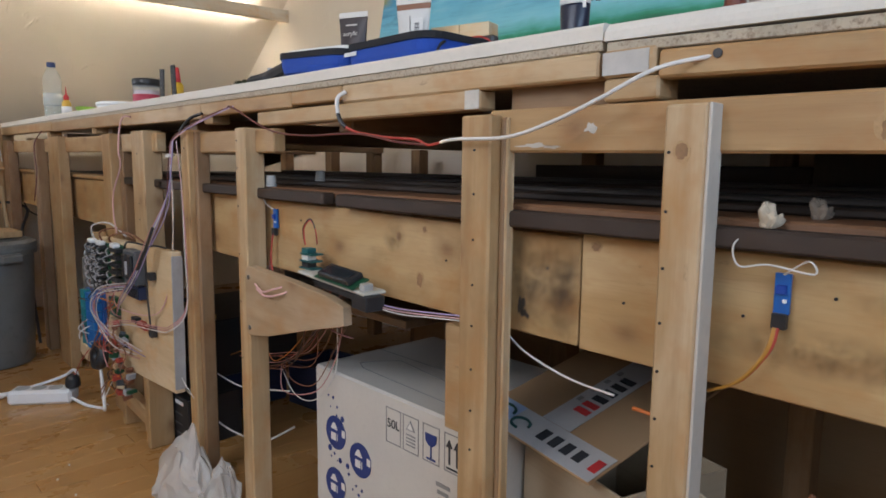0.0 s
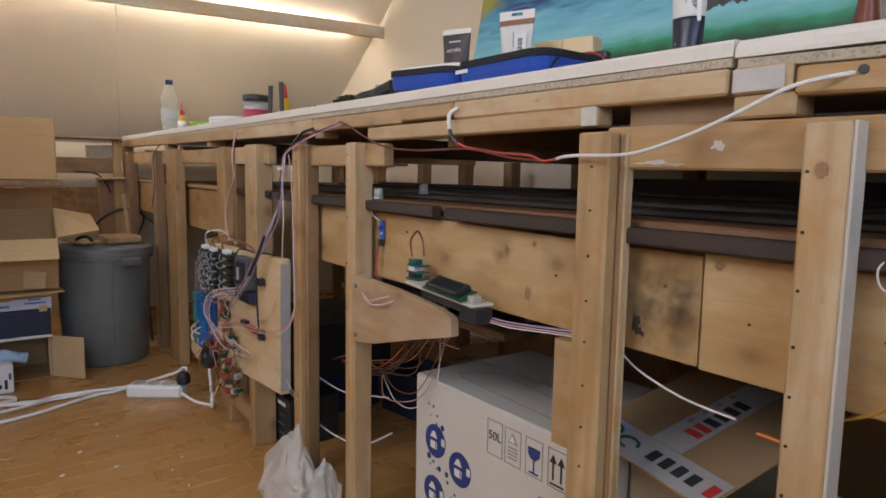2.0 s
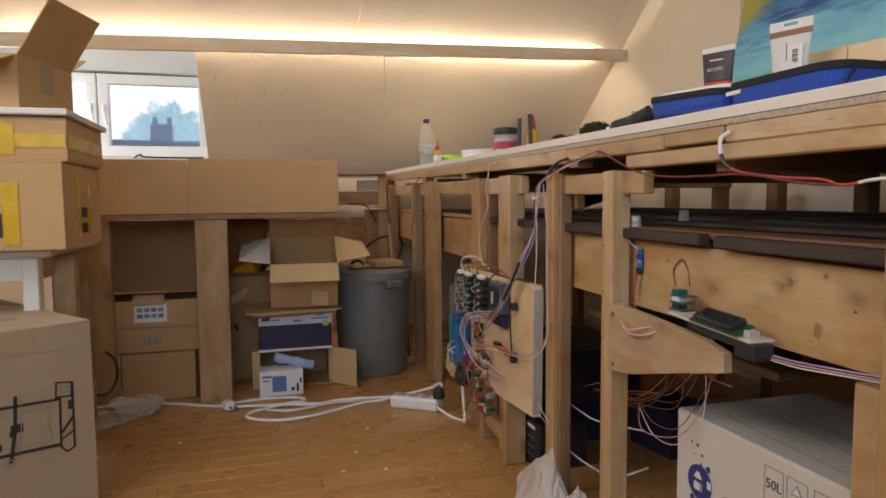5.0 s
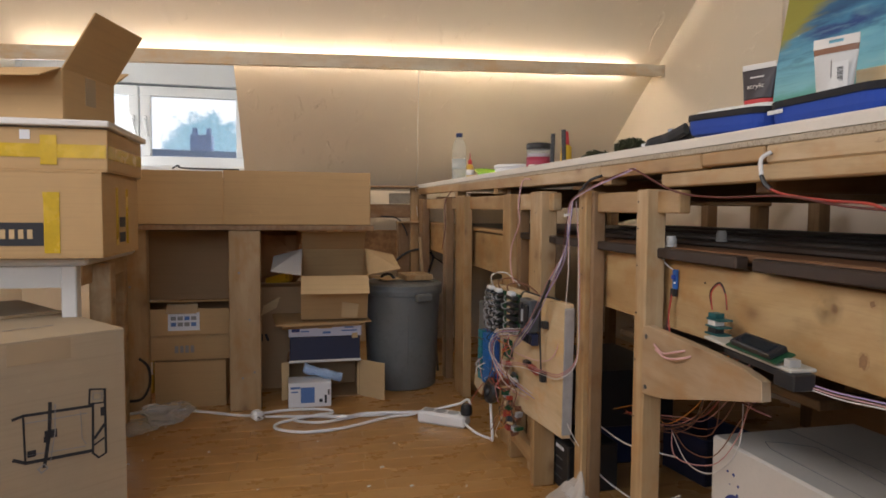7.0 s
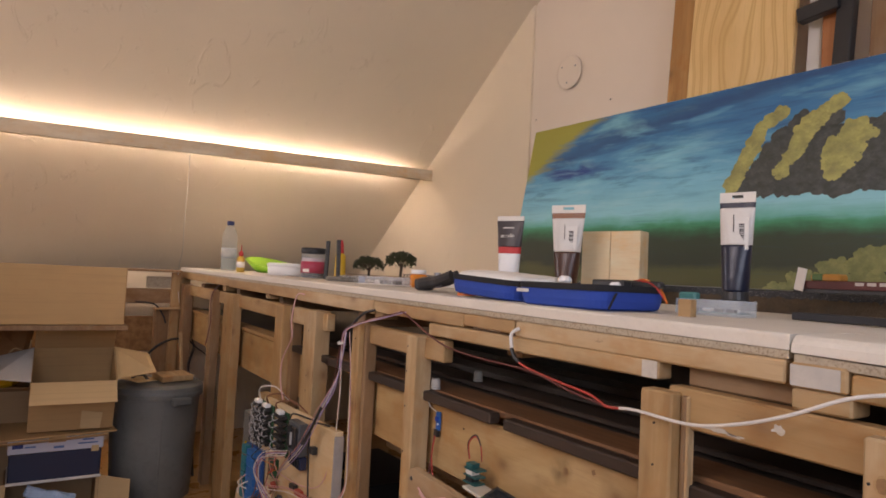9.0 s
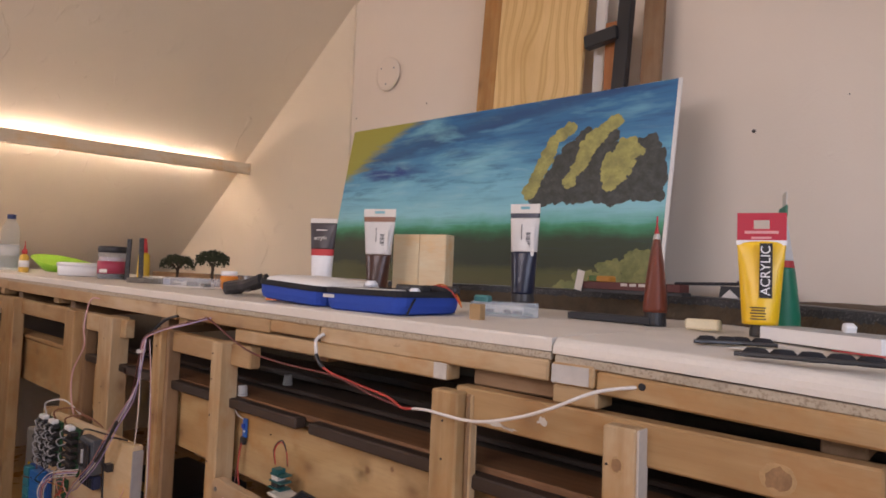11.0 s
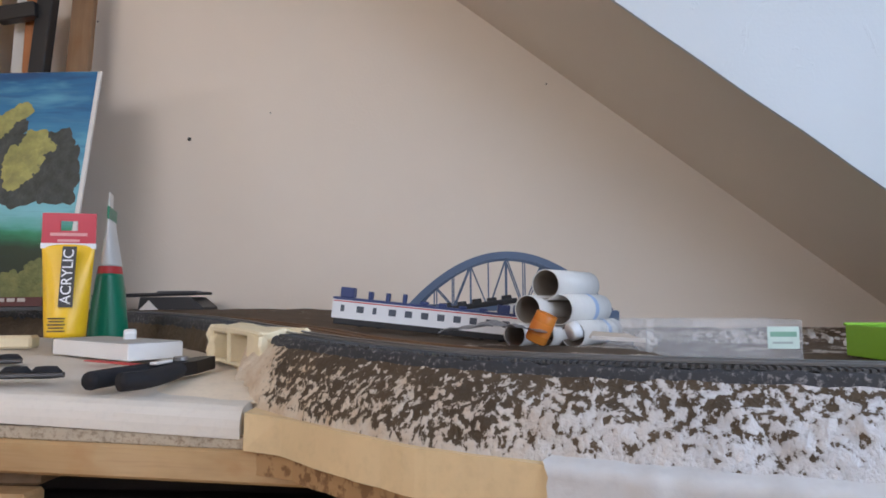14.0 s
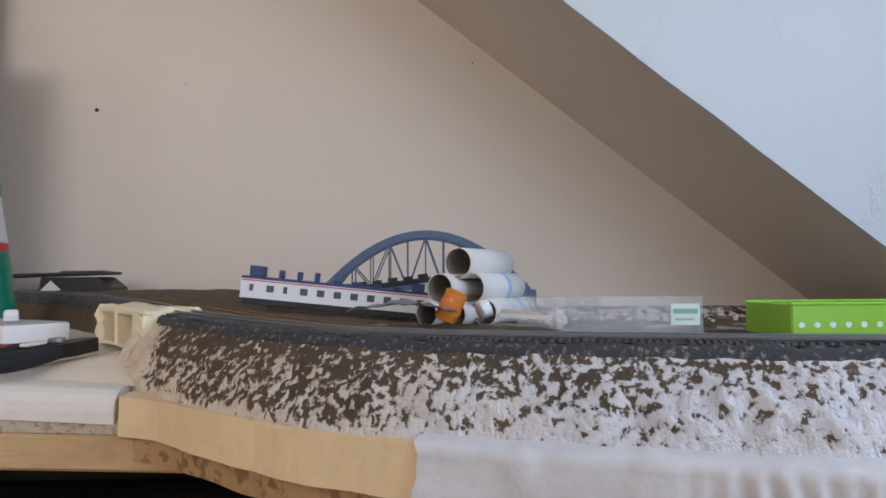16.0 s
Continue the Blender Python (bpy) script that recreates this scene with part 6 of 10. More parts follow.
# block of pine behind the case, small cube in front
BLOCK_WOOD = wood_mat("fresh cut spruce", (0.78, 0.62, 0.40), (0.70, 0.52, 0.30), False)
blk = thing("pine_block", "square sawn pine block standing on its end", "wood block", at=pose(-0.690, 0.50, 0.858, 0, 0, 14))
part("half", box_bm(0.075, 0.045, 0.155, 0.002, (-0.039, 0, 0.0775)), BLOCK_WOOD, blk)
part("half", box_bm(0.075, 0.045, 0.155, 0.002, (0.037, 0.001, 0.0775)), BLOCK_WOOD, blk)
cube = thing("wood_cube", "small pale wooden cube on the worktop", "wood block", at=pose(-0.223, 0.134, 0.841, 0, 0, 10))
part("cube", box_bm(0.020, 0.018, 0.026, 0.001, (0, 0, 0.013)), PINE, cube)

# clear case with a circuit board inside
clearcase = thing("clear_case", "small clear plastic case with a circuit board inside", "electronics case", at=pose(-0.262, 0.262, 0.841, 0, 0, 8))
for sx, sy, sz, cx, cy, cz in ((0.105, 0.0015, 0.026, 0, -0.03, 0.013), (0.105, 0.0015, 0.026, 0, 0.03, 0.013), (0.0015, 0.06, 0.026, -0.0525, 0, 0.013), (0.0015, 0.06, 0.026, 0.0525, 0, 0.013), (0.105, 0.06, 0.0015, 0, 0, 0.0255)):
    part("shell", box_bm(sx, sy, sz, 0, (cx, cy, cz)), GLASS, clearcase)
PCB_TEAL = plain_mat("teal circuit board", (0.015, 0.10, 0.10), 0.4, vary=0.3, scale=60)
PCB_GREEN = plain_mat("green circuit board", (0.012, 0.07, 0.03), 0.4, vary=0.3, scale=60)
part("board", box_bm(0.09, 0.05, 0.0016, 0, (0, 0, 0.006)), PCB_TEAL, clearcase)
for x, y, s in ((-0.03, 0.0, 0.012), (0.0, 0.01, 0.010), (0.03, -0.008, 0.014), (0.015, -0.012, 0.008)):
    part("chip", box_bm(s, s * 0.8, 0.006, 0.0005, (x, y, 0.0095)), BLACK_PLASTIC, clearcase)
part("teal_plug", box_bm(0.03, 0.02, 0.014, 0.003, (-0.045, 0.0, 0.030)), plain_mat("teal plastic", (0.05, 0.20, 0.19), 0.4), clearcase)

# long dark strip, white foam bits, white block
strip = thing("dark_strip", "flat dark grey foam strip lying on the worktop", "foam strip", at=pose(-0.110, 0.372, 0.842, 0, 0, -3))
part("strip", box_bm(0.16, 0.03, 0.012, 0.001, (0, 0, 0.006)), plain_mat("dark grey foam", (0.035, 0.035, 0.038), 0.8), strip)
bit = thing("foam_bit", "small cream foam offcut on the worktop", "foam piece", at=pose(0.058, 0.352, 0.841, 0, 0, 5))
part("bit", box_bm(0.052, 0.022, 0.017, 0.003, (0, 0, 0.0085)), CREAM_FOAM, bit)
slab = thing("foam_slab_piece", "white foam slab with a grey top lying on the worktop", "foam piece", at=pose(0.253, 0.258, 0.839, 0, 0, -33))
part("slab", box_bm(0.182, 0.064, 0.018, 0.001, (0, 0, 0.009)), plain_mat("bright white foam", (0.82, 0.81, 0.79), 0.8, vary=0.04), slab)
part("top_skin", box_bm(0.179, 0.062, 0.001, 0, (0, 0, 0.0187)), plain_mat("grey foam skin", (0.42, 0.42, 0.40), 0.8, vary=0.2, scale=20), slab)
bit = thing("foam_bit", "tiny white foam cube on the foam slab", "foam piece", at=pose(0.268, 0.262, 0.8585, 20, 0, 30))
part("bit", box_bm(0.014, 0.012, 0.012, 0.002, (0, 0, 0.005)), plain_mat("white foam cube", (0.8, 0.8, 0.78), 0.8), bit)
tape = thing("red_card_strip", "red printed card strip under the foam slab", "card strip", at=pose(0.312, 0.160, 0.8395, 0, 0, -29))
part("strip", box_bm(0.105, 0.010, 0.001, 0, (0, 0, 0.0005)), RED_INK, tape)
tape = thing("white_card_strip", "white paper slip lying on the worktop", "paper", at=pose(0.225, 0.095, 0.8395, 0, 0, -15))
part("slip", box_bm(0.09, 0.03, 0.0008, 0, (0, 0, 0.0005)), WHITE_CARD, tape)


def clip_strip(x, y, n, rz, dz=0.0):
    th = thing("black_clip_strip", "row of small black plastic clips on a sprue", "plastic clips", "black clips", at=pose(x, y, 0.839 + dz, 0, 0, rz))
    for i in range(n):
        bm = lathe_bm([(0.001, 0.008), (0.007, 0.0075), (0.0105, 0.004), (0.0105, 0.0)], 14)
        bmesh.ops.scale(bm, vec=(1.22, 0.80, 1.25), verts=list(bm.verts))
        part("clip", bm, BLACK_CLOTH, th, m=pose((i - (n - 1) / 2) * 0.0245, 0.002 * (i % 2), 0.0), smooth=True)
    part("sprue", tube_bm([(-n * 0.0125 - 0.006, -0.009, 0.003), (0, -0.010, 0.003), (n * 0.0125 + 0.004, -0.008, 0.003)], 0.0024, 6), BLACK_PLASTIC, th)
    return th


clip_strip(0.150, 0.135, 2, 40)
clip_strip(0.183, 0.158, 2, 12)
clip_strip(0.274, 0.030, 5, 12)
bitk = thing("black_pliers", "black pliers with plaster specks lying on the worktop", "pliers", at=pose(0.412, 0.070, 0.8335, 0, -2, 76) @ Matrix.Diagonal((0.80, 0.8, 0.85, 1)))
for s in (-1, 1):
    part("handle", tube_bm([(-0.085, s * 0.019, 0.011), (-0.055, s * 0.024, 0.010), (-0.015, s * 0.016, 0.010), (0.018, s * 0.004, 0.010)], 0.0088, 10), BLACK_CLOTH, bitk, "black rubber grip", smooth=True)
part("jaw", prism_bm([(0.008, -0.014), (0.03, -0.016), (0.072, -0.008), (0.072, 0.008), (0.03, 0.016), (0.008, 0.014)], 0.014, "z"), plain_mat("blackened steel", (0.03, 0.028, 0.027), 0.45, 0.6, vary=0.4), bitk, m=Matrix.Translation((0, 0, 0.003)))
part("pivot", cyl_bm(0.008, 0.008, 0.004, 14, (0.022, 0, 0.018)), STEEL, bitk)
part("plaster_speck", box_bm(0.026, 0.010, 0.003, 0.001, (-0.004, 0.004, 0.0190)), WHITE_CARD, bitk)

# ---- far end of the worktop ----
def tz(x):
    return table_z(x)


bottle = thing("water_bottle", "clear ribbed plastic water bottle with a blue cap, part full", "bottle", at=pose(-2.60, 0.10, tz(-2.6)))
PET = glass_mat("clear bottle", (0.94, 0.96, 0.95), 0.05, 0.14)
prof = [(0.001, 0.0), (0.030, 0.0), (0.034, 0.006)]
for i in range(10):
    prof.append((0.034 - 0.0016 * (i % 2), 0.015 + 0.0125 * i))
prof += [(0.034, 0.15), (0.030, 0.175), (0.016, 0.202), (0.0135, 0.208), (0.0135, 0.214)]
part("body", lathe_bm(prof, 24), PET, bottle, smooth=True)
part("label", lathe_bm([(0.0345, 0.06), (0.0345, 0.105)], 24), glass_mat("pale label", (0.88, 0.90, 0.92), 0.3, 0.30), bottle, smooth=True)
part("water", lathe_bm([(0.001, 0.003), (0.0315, 0.003), (0.0315, 0.06), (0.001, 0.06)], 20), glass_mat("water", (0.90, 0.94, 0.95), 0.02, 0.12), bottle)
part("cap", lathe_bm([(0.015, 0.208), (0.0155, 0.21), (0.0155, 0.226), (0.001, 0.228)], 20), plain_mat("dark blue cap", (0.012, 0.03, 0.12), 0.4), bottle, smooth=True)
glue = thing("glue_bottle", "small yellow glue bottle with a red nozzle", "glue bottle", at=pose(-2.405, 0.10, tz(-2.4)))
part("body", lathe_bm([(0.001, 0), (0.016, 0), (0.017, 0.01), (0.016, 0.06), (0.008, 0.07)], 18), plain_mat("yellow glue label", (0.62, 0.38, 0.05), 0.4), glue, smooth=True)
part("label_band", lathe_bm([(0.0175, 0.02), (0.0175, 0.045)], 18), WHITE_PLASTIC, glue, smooth=True)
part("nozzle", lathe_bm([(0.009, 0.068), (0.010, 0.082), (0.003, 0.092), (0.001, 0.12)], 14), RED_INK, glue, smooth=True)
dish = thing("green_dish", "bright green plastic dish, tilted, behind the bottle", "dish", at=pose(-2.64, 0.31, tz(-2.6) + 0.005, 0, 14, 20) @ Matrix.Diagonal((0.8, 0.8, 0.9, 1)))
bm = lathe_bm([(0.001, 0.0), (0.09, 0.0), (0.155, 0.045), (0.158, 0.045), (0.095, -0.003), (0.001, -0.003)], 32)
part("dish", bm, GREEN, dish, smooth=True)
tub = thing("white_tub", "round white plastic tub with a lid", "plastic tub", at=pose(-2.085, 0.200, tz(-2.1)) @ Matrix.Diagonal((0.88, 0.88, 0.95, 1)))
part("body", lathe_bm([(0.001, 0), (0.085, 0), (0.092, 0.004), (0.094, 0.04)], 30), WHITE_PLASTIC, tub, smooth=True)
part("lid", lathe_bm([(0.097, 0.036), (0.097, 0.048), (0.09, 0.051), (0.001, 0.050)], 30), WHITE_PLASTIC, tub, smooth=True)
jar = thing("jar", "clear jar of paste with pink label and black lid", "jar", at=pose(-1.829, 0.196, tz(-1.83)) @ Matrix.Diagonal((0.86, 0.86, 0.9, 1)))
part("body", lathe_bm([(0.001, 0), (0.046, 0), (0.05, 0.005), (0.05, 0.092), (0.044, 0.1)], 28), GLASS, jar, smooth=True)
part("contents", lathe_bm([(0.001, 0.002), (0.047, 0.002), (0.047, 0.02), (0.001, 0.02)], 24), BLACK_PLASTIC, jar)
part("paste", lathe_bm([(0.0465, 0.022), (0.0465, 0.08), (0.001, 0.08)], 24), plain_mat("pale pink paste", (0.55, 0.42, 0.42), 0.6), jar)
part("label_wrap", lathe_bm([(0.0508, 0.02), (0.0508, 0.066)], 28), plain_mat("pink label", (0.42, 0.045, 0.085), 0.45), jar, smooth=True)
part("label_print", box_bm(0.03, 0.001, 0.012, 0, (0, -0.051, 0.03)), WHITE_CARD, jar, m=pose(0, 0, 0, 0, 0, 35))
part("lid", lathe_bm([(0.050, 0.098), (0.0515, 0.1), (0.0515, 0.118), (0.048, 0.121), (0.001, 0.121)], 28), BLACK_PLASTIC, jar, smooth=True)
for x, y, hgt, tilt in ((-1.742, 0.21, 0.135, 2), (-1.636, 0.21, 0.138, -2)):
    comb = thing("black_rod", "upright black perforated plastic strip", "plastic strip", "black strips", at=pose(x, y, tz(x), 0, tilt, 25))
    bm = box_bm(0.016, 0.006, hgt, 0.001, (0, 0, hgt / 2))
    part("strip", bm, BLACK_PLASTIC, comb)
    for i in range(8):
        part("hole", cyl_bm(0.0022, 0.0022, 0.0006, 8), GREY_PLASTIC, comb, m=pose(0, -0.0036, 0.02 + i * hgt / 9.5, 90))
glue2 = thing("glue_bottle", "yellow glue bottle with a tall red nozzle between black strips", "glue bottle", at=pose(-1.69, 0.24, tz(-1.69)))
part("body", lathe_bm([(0.001, 0), (0.019, 0), (0.020, 0.01), (0.018, 0.085), (0.010, 0.094)], 18), plain_mat("yellow bottle", (0.66, 0.40, 0.02), 0.4), glue2, smooth=True)
part("nozzle", lathe_bm([(0.011, 0.092), (0.009, 0.115), (0.006, 0.138), (0.001, 0.14)], 14), RED_INK, glue2, smooth=True)
felt = thing("felt_disc", "flat round brown-grey felt pad", "felt pad", at=pose(-1.546, 0.207, tz(-1.56)))
part("disc", lathe_bm([(0.001, 0), (0.07, 0), (0.072, 0.003), (0.072, 0.013), (0.068, 0.015), (0.001, 0.0145)], 30), speckle_mat("felt", (0.12, 0.105, 0.085), (0.20, 0.18, 0.15), 300), felt)


# model trees
LEAF = plain_mat("dark model foliage", (0.046, 0.052, 0.022), 0.9, vary=0.5, scale=120)
BARK = plain_mat("model bark", (0.06, 0.04, 0.025), 0.9)


def model_tree(x, y, z0, w, h, seed):
    rnd = random.Random(seed)
    th = thing("model_tree", "small dark green model tree with a flat crown", "model tree", "model trees", at=pose(x, y, z0))
    tips = []
    bm = bmesh.new()
    join(bm, tube_bm([(0, 0, 0), (0.004, 0, h * 0.3), (0, 0.003, h * 0.5)], 0.005, 7))
    for i in range(9):
        a = i * 2.4
        r = w * 0.45 * (0.4 + 0.6 * rnd.random())
        tip = (r * math.cos(a), r * math.sin(a) * 0.7, h * (0.62 + 0.2 * rnd.random()))
        join(bm, tube_bm([(0, 0.002, h * 0.38), (tip[0] * 0.5, tip[1] * 0.5, h * 0.58), tip], 0.0022, 5, 4))
        tips.append(tip)
    part("trunk", bm, BARK, th)
    # clumped flat dome, hollow underneath, with sparse drooping ends
    bm = bmesh.new()
    for i in range(1700):
        a, r = rnd.uniform(0, 2 * math.pi), rnd.random() ** 0.55
        edge = 1.0 + 0.22 * noise.noise((2.4 * math.cos(a), 2.4 * math.sin(a), seed))
        clump = noise.noise((r * math.cos(a) * 3.2, r * math.sin(a) * 3.2, seed * 2.0))
        if clump < -0.28:
            continue
        top = h * (0.66 + 0.30 * math.sqrt(max(0.0, 1 - r * r)) + 0.10 * clump)
        c = Vector((w * 0.5 * r * edge * math.cos(a), w * 0.36 * r * edge * math.sin(a), top - h * (0.16 + 0.14 * r) * rnd.random()))
        s = 0.0019 + 0.0022 * rnd.random()
        e = Euler((rnd.random() * 6, rnd.random() * 6, rnd.random() * 6)).to_matrix()
        vs = [bm.verts.new(c + e @ (Vector(q) * s)) for q in ((-1, -0.6, 0), (1, -0.7, 0.2), (0.9, 0.8, 0), (-0.8, 0.7, -0.2))]
        bm.faces.new(vs)
    part("crown", bm, LEAF, th)


model_tree(-1.860, 0.436, tz(-1.86), 0.150, 0.095, 3)
model_tree(-1.593, 0.426, tz(-1.6) + 0.016, 0.134, 0.098, 8)

# clear trays, pale model platform, amber jar, black clamps
tray = thing("parts_tray", "clear plastic parts tray with white bits inside", "plastic tray", at=pose(-1.40, 0.27, tz(-1.4), 0, 0, 6))
for sx, sy, cx, cy in ((0.34, 0.002, 0, -0.07), (0.34, 0.002, 0, 0.07), (0.002, 0.14, -0.17, 0), (0.002, 0.14, 0.17, 0), (0.002, 0.14, -0.06, 0), (0.002, 0.14, 0.06, 0)):
    part("wall", box_bm(sx, sy, 0.022, 0, (cx, cy, 0.011)), CLEAR, tray)
part("base", box_bm(0.34, 0.14, 0.002, 0, (0, 0, 0.001)), CLEAR, tray)
rnd = random.Random(4)
for i in range(14):
    part("small_bit", box_bm(0.02 + 0.03 * rnd.random(), 0.02, 0.006 + 0.006 * rnd.random(), 0.001, (0, 0, 0.006)), (WHITE_CARD, SILVER, BLACK_PLASTIC)[i % 3], tray, m=pose(-0.15 + 0.3 * rnd.random(), -0.05 + 0.1 * rnd.random(), 0.002, 0, 0, 360 * rnd.random()))
plat = thing("model_platform", "pale grey model station platform with fence", "model building", at=pose(-1.36, 0.46, tz(-1.36), 0, 0, 3))
part("slab", box_bm(0.44, 0.07, 0.016, 0.001, (0, 0, 0.008)), WHITE_CARD, plat)
part("rail", box_bm(0.40, 0.002, 0.003, 0, (0, -0.03, 0.034)), GREY_PLASTIC, plat)
for i in range(22):
    part("picket", box_bm(0.003, 0.002, 0.017, 0, (-0.195 + i * 0.0186, -0.03, 0.0245)), GREY_PLASTIC, plat)
lidbox = thing("white_box_lid", "shallow clear plastic box with small parts inside", "box", at=pose(-1.28, 0.20, tz(-1.28), 0, 0, 4))
part("base", box_bm(0.20, 0.07, 0.003, 0.001, (0, 0, 0.002)), WHITE_CARD, lidbox)
for sx, sy, cx, cy in ((0.20, 0.0015, 0, -0.034), (0.20, 0.0015, 0, 0.034), (0.0015, 0.066, -0.099, 0), (0.0015, 0.066, 0.099, 0), (0.0015, 0.066, 0.03, 0)):
    part("side", box_bm(sx, sy, 0.022, 0, (cx, cy, 0.0146)), CLEAR, lidbox)
for x, y, sx, mat in ((-0.03, 0.0, 0.03, SILVER), (0.01, -0.01, 0.02, BLACK_PLASTIC), (0.06, 0.005, 0.04, WHITE_CARD), (0.08, -0.012, 0.02, BARK)):
    part("small_bit", box_bm(sx, 0.02, 0.010, 0.001, (x, y, 0.0088)), mat, lidbox)
part("end_label", box_bm(0.035, 0.001, 0.016, 0, (-0.075, -0.0358, 0.013)), plain_mat("grey-blue label", (0.30, 0.32, 0.38), 0.6), lidbox)
ajar = thing("amber_jar", "small amber jar with a white lid", "jar", at=pose(-1.186, 0.254, tz(-1.19)) @ Matrix.Diagonal((1.2, 1.2, 1.25, 1)))
part("body", lathe_bm([(0.001, 0), (0.019, 0), (0.02, 0.003), (0.02, 0.028), (0.016, 0.031)], 18), AMBER, ajar, smooth=True)
part("lid", lathe_bm([(0.018, 0.030), (0.018, 0.040), (0.001, 0.040)], 18), WHITE_PLASTIC, ajar, smooth=True)
for x, y, rz in ((-0.925, 0.150, 25), (-0.850, 0.105, 14)):
    clamp = thing("spring_clamp", "black plastic spring clamp lying on the worktop", "clamp", "black clamps", at=pose(x, y, tz(x) + 0.001, 0, -5, rz) @ Matrix.Diagonal((0.56, 0.85, 1.15, 1)))
    for s in (-1, 1):
        part("arm", tube_bm([(-0.07, s * 0.02, 0.018), (-0.02, s * 0.014, 0.02), (0.03, s * 0.018, 0.022), (0.085, s * 0.012, 0.03)], 0.011, 8), BLACK_PLASTIC, clamp)
    part("jaw", box_bm(0.04, 0.05, 0.022, 0.005, (-0.075, 0, 0.016)), BLACK_PLASTIC, clamp)
    part("pivot", cyl_bm(0.010, 0.010, 0.03, 12), STEEL, clamp, m=pose(0.0, 0, 0.008))
orange = thing("small_orange_stopper", "small orange cap in front of the clamps", "cap", at=pose(-0.72, 0.09, tz(-0.72)))
part("cap", lathe_bm([(0.001, 0.006), (0.018, 0.006), (0.020, 0.0)], 16), plain_mat("orange plastic", (0.65, 0.16, 0.03), 0.4), orange)

# white cord hanging from the slope down to the bench end
cord = thing("hanging_cord", "thin white cord hanging from the slope to the bench", "cord")
part("cord", tube_bm([(-2.60, -0.096, 1.385), (-2.602, -0.096, 1.25), (-2.63, -0.095, 1.05), (-2.75, -0.070, 0.95), (-2.93, -0.045, 0.88), (-2.98, -0.035, 0.80), (-2.95, -0.03, 0.70)], 0.0016, 6), plain_mat("off-white cord", (0.62, 0.58, 0.50), 0.6), cord)

# ---- things fixed to the bench front ----
WIRE_RED = plain_mat("red lead", (0.42, 0.05, 0.035), 0.45, relief=0)
WIRE_BROWN = plain_mat("brown lead", (0.12, 0.03, 0.025), 0.5, relief=0)
WIRE_BLACK = plain_mat("black lead", (0.012, 0.012, 0.014), 0.45, relief=0)
WIRE_WHITE = plain_mat("white lead", (0.66, 0.63, 0.59), 0.45, vary=0.05, relief=0)
WIRE_LILAC = plain_mat("lilac lead", (0.42, 0.33, 0.52), 0.45, relief=0)
WIRE_PINK = plain_mat("pink lead", (0.62, 0.36, 0.34), 0.45, relief=0)
WIRE_YELLOW = plain_mat("yellow lead", (0.46, 0.22, 0.03), 0.45, relief=0)
WIRE_ORANGE = plain_mat("orange lead", (0.60, 0.15, 0.01), 0.45, relief=0)


def cable(name, label, strands):
    th = thing(name, label, "cable")
    for pts, r, mat in strands:
        part("strand", tube_bm(pts, r, 7), mat, th)
    return th


cable("white_cable", "thick white cable looping along the bench front", [([(-0.198, -0.034, 0.7245), (-0.17, -0.036, 0.7275), (-0.09, -0.04, 0.7275), (-0.03, -0.04, 0.741), (0.02, -0.036, 0.760), (0.07, -0.02, 0.785), (0.113, 0.004, 0.7945)], 0.0021, WIRE_WHITE)])
cable("red_pair", "red and brown twisted wires along the bench front", [
    ([(-0.198, -0.034, 0.7245), (-0.225, -0.03, 0.722), (-0.26, -0.022, 0.730), (-0.33, -0.012, 0.735), (-0.40, -0.01, 0.744), (-0.425, -0.012, 0.752)], 0.0019, WIRE_RED),
    ([(-0.225, -0.03, 0.722), (-0.30, -0.02, 0.728), (-0.40, -0.012, 0.742), (-0.55, -0.005, 0.744), (-0.66, -0.01, 0.757), (-0.78, -0.014, 0.80), (-0.82, -0.008, 0.806)], 0.0017, WIRE_BROWN)])
cable("white_lead", "short white lead with a black sleeve from the fascia", [([(-0.438, -0.002, 0.805), (-0.446, -0.012, 0.795), (-0.442, -0.014, 0.772)], 0.0030, WIRE_WHITE), ([(-0.442, -0.014, 0.772), (-0.434, -0.014, 0.76), (-0.425, -0.012, 0.752)], 0.0033, WIRE_BLACK)])
cable("cable_bundle", "bundle of lilac, brown and black wires hanging down the bench front", [
    ([(-0.80, -0.006, 0.806), (-0.88, -0.024, 0.785), (-0.97, -0.03, 0.766), (-1.045, -0.032, 0.74), (-1.055, -0.032, 0.69), (-1.07, -0.035, 0.60), (-1.16, -0.05, 0.50), (-1.24, -0.06, 0.45)], 0.0012, WIRE_LILAC),
    ([(-0.82, -0.006, 0.806), (-0.90, -0.026, 0.783), (-0.98, -0.03, 0.763), (-1.04, -0.034, 0.735), (-1.05, -0.032, 0.66), (-1.045, -0.035, 0.55), (-1.05, -0.045, 0.44), (-1.10, -0.06, 0.36), (-1.30, -0.08, 0.345), (-1.36, -0.07, 0.38)], 0.0012, WIRE_PINK),
    ([(-0.81, -0.006, 0.806), (-0.89, -0.025, 0.787), (-1.03, -0.033, 0.752), (-1.06, -0.033, 0.70), (-1.085, -0.036, 0.60), (-1.15, -0.05, 0.51), (-1.22, -0.06, 0.46)], 0.0012, WIRE_BROWN),
    ([(-0.945, -0.004, 0.80), (-0.97, -0.02, 0.79), (-1.0, -0.03, 0.765)], 0.0032, WIRE_BLACK),
    ([(-1.05, -0.033, 0.70), (-1.04, -0.035, 0.60), (-1.045, -0.04, 0.48), (-1.06, -0.045, 0.40), (-1.04, -0.04, 0.25), (-0.98, -0.03, 0.19)], 0.0010, WIRE_WHITE)])
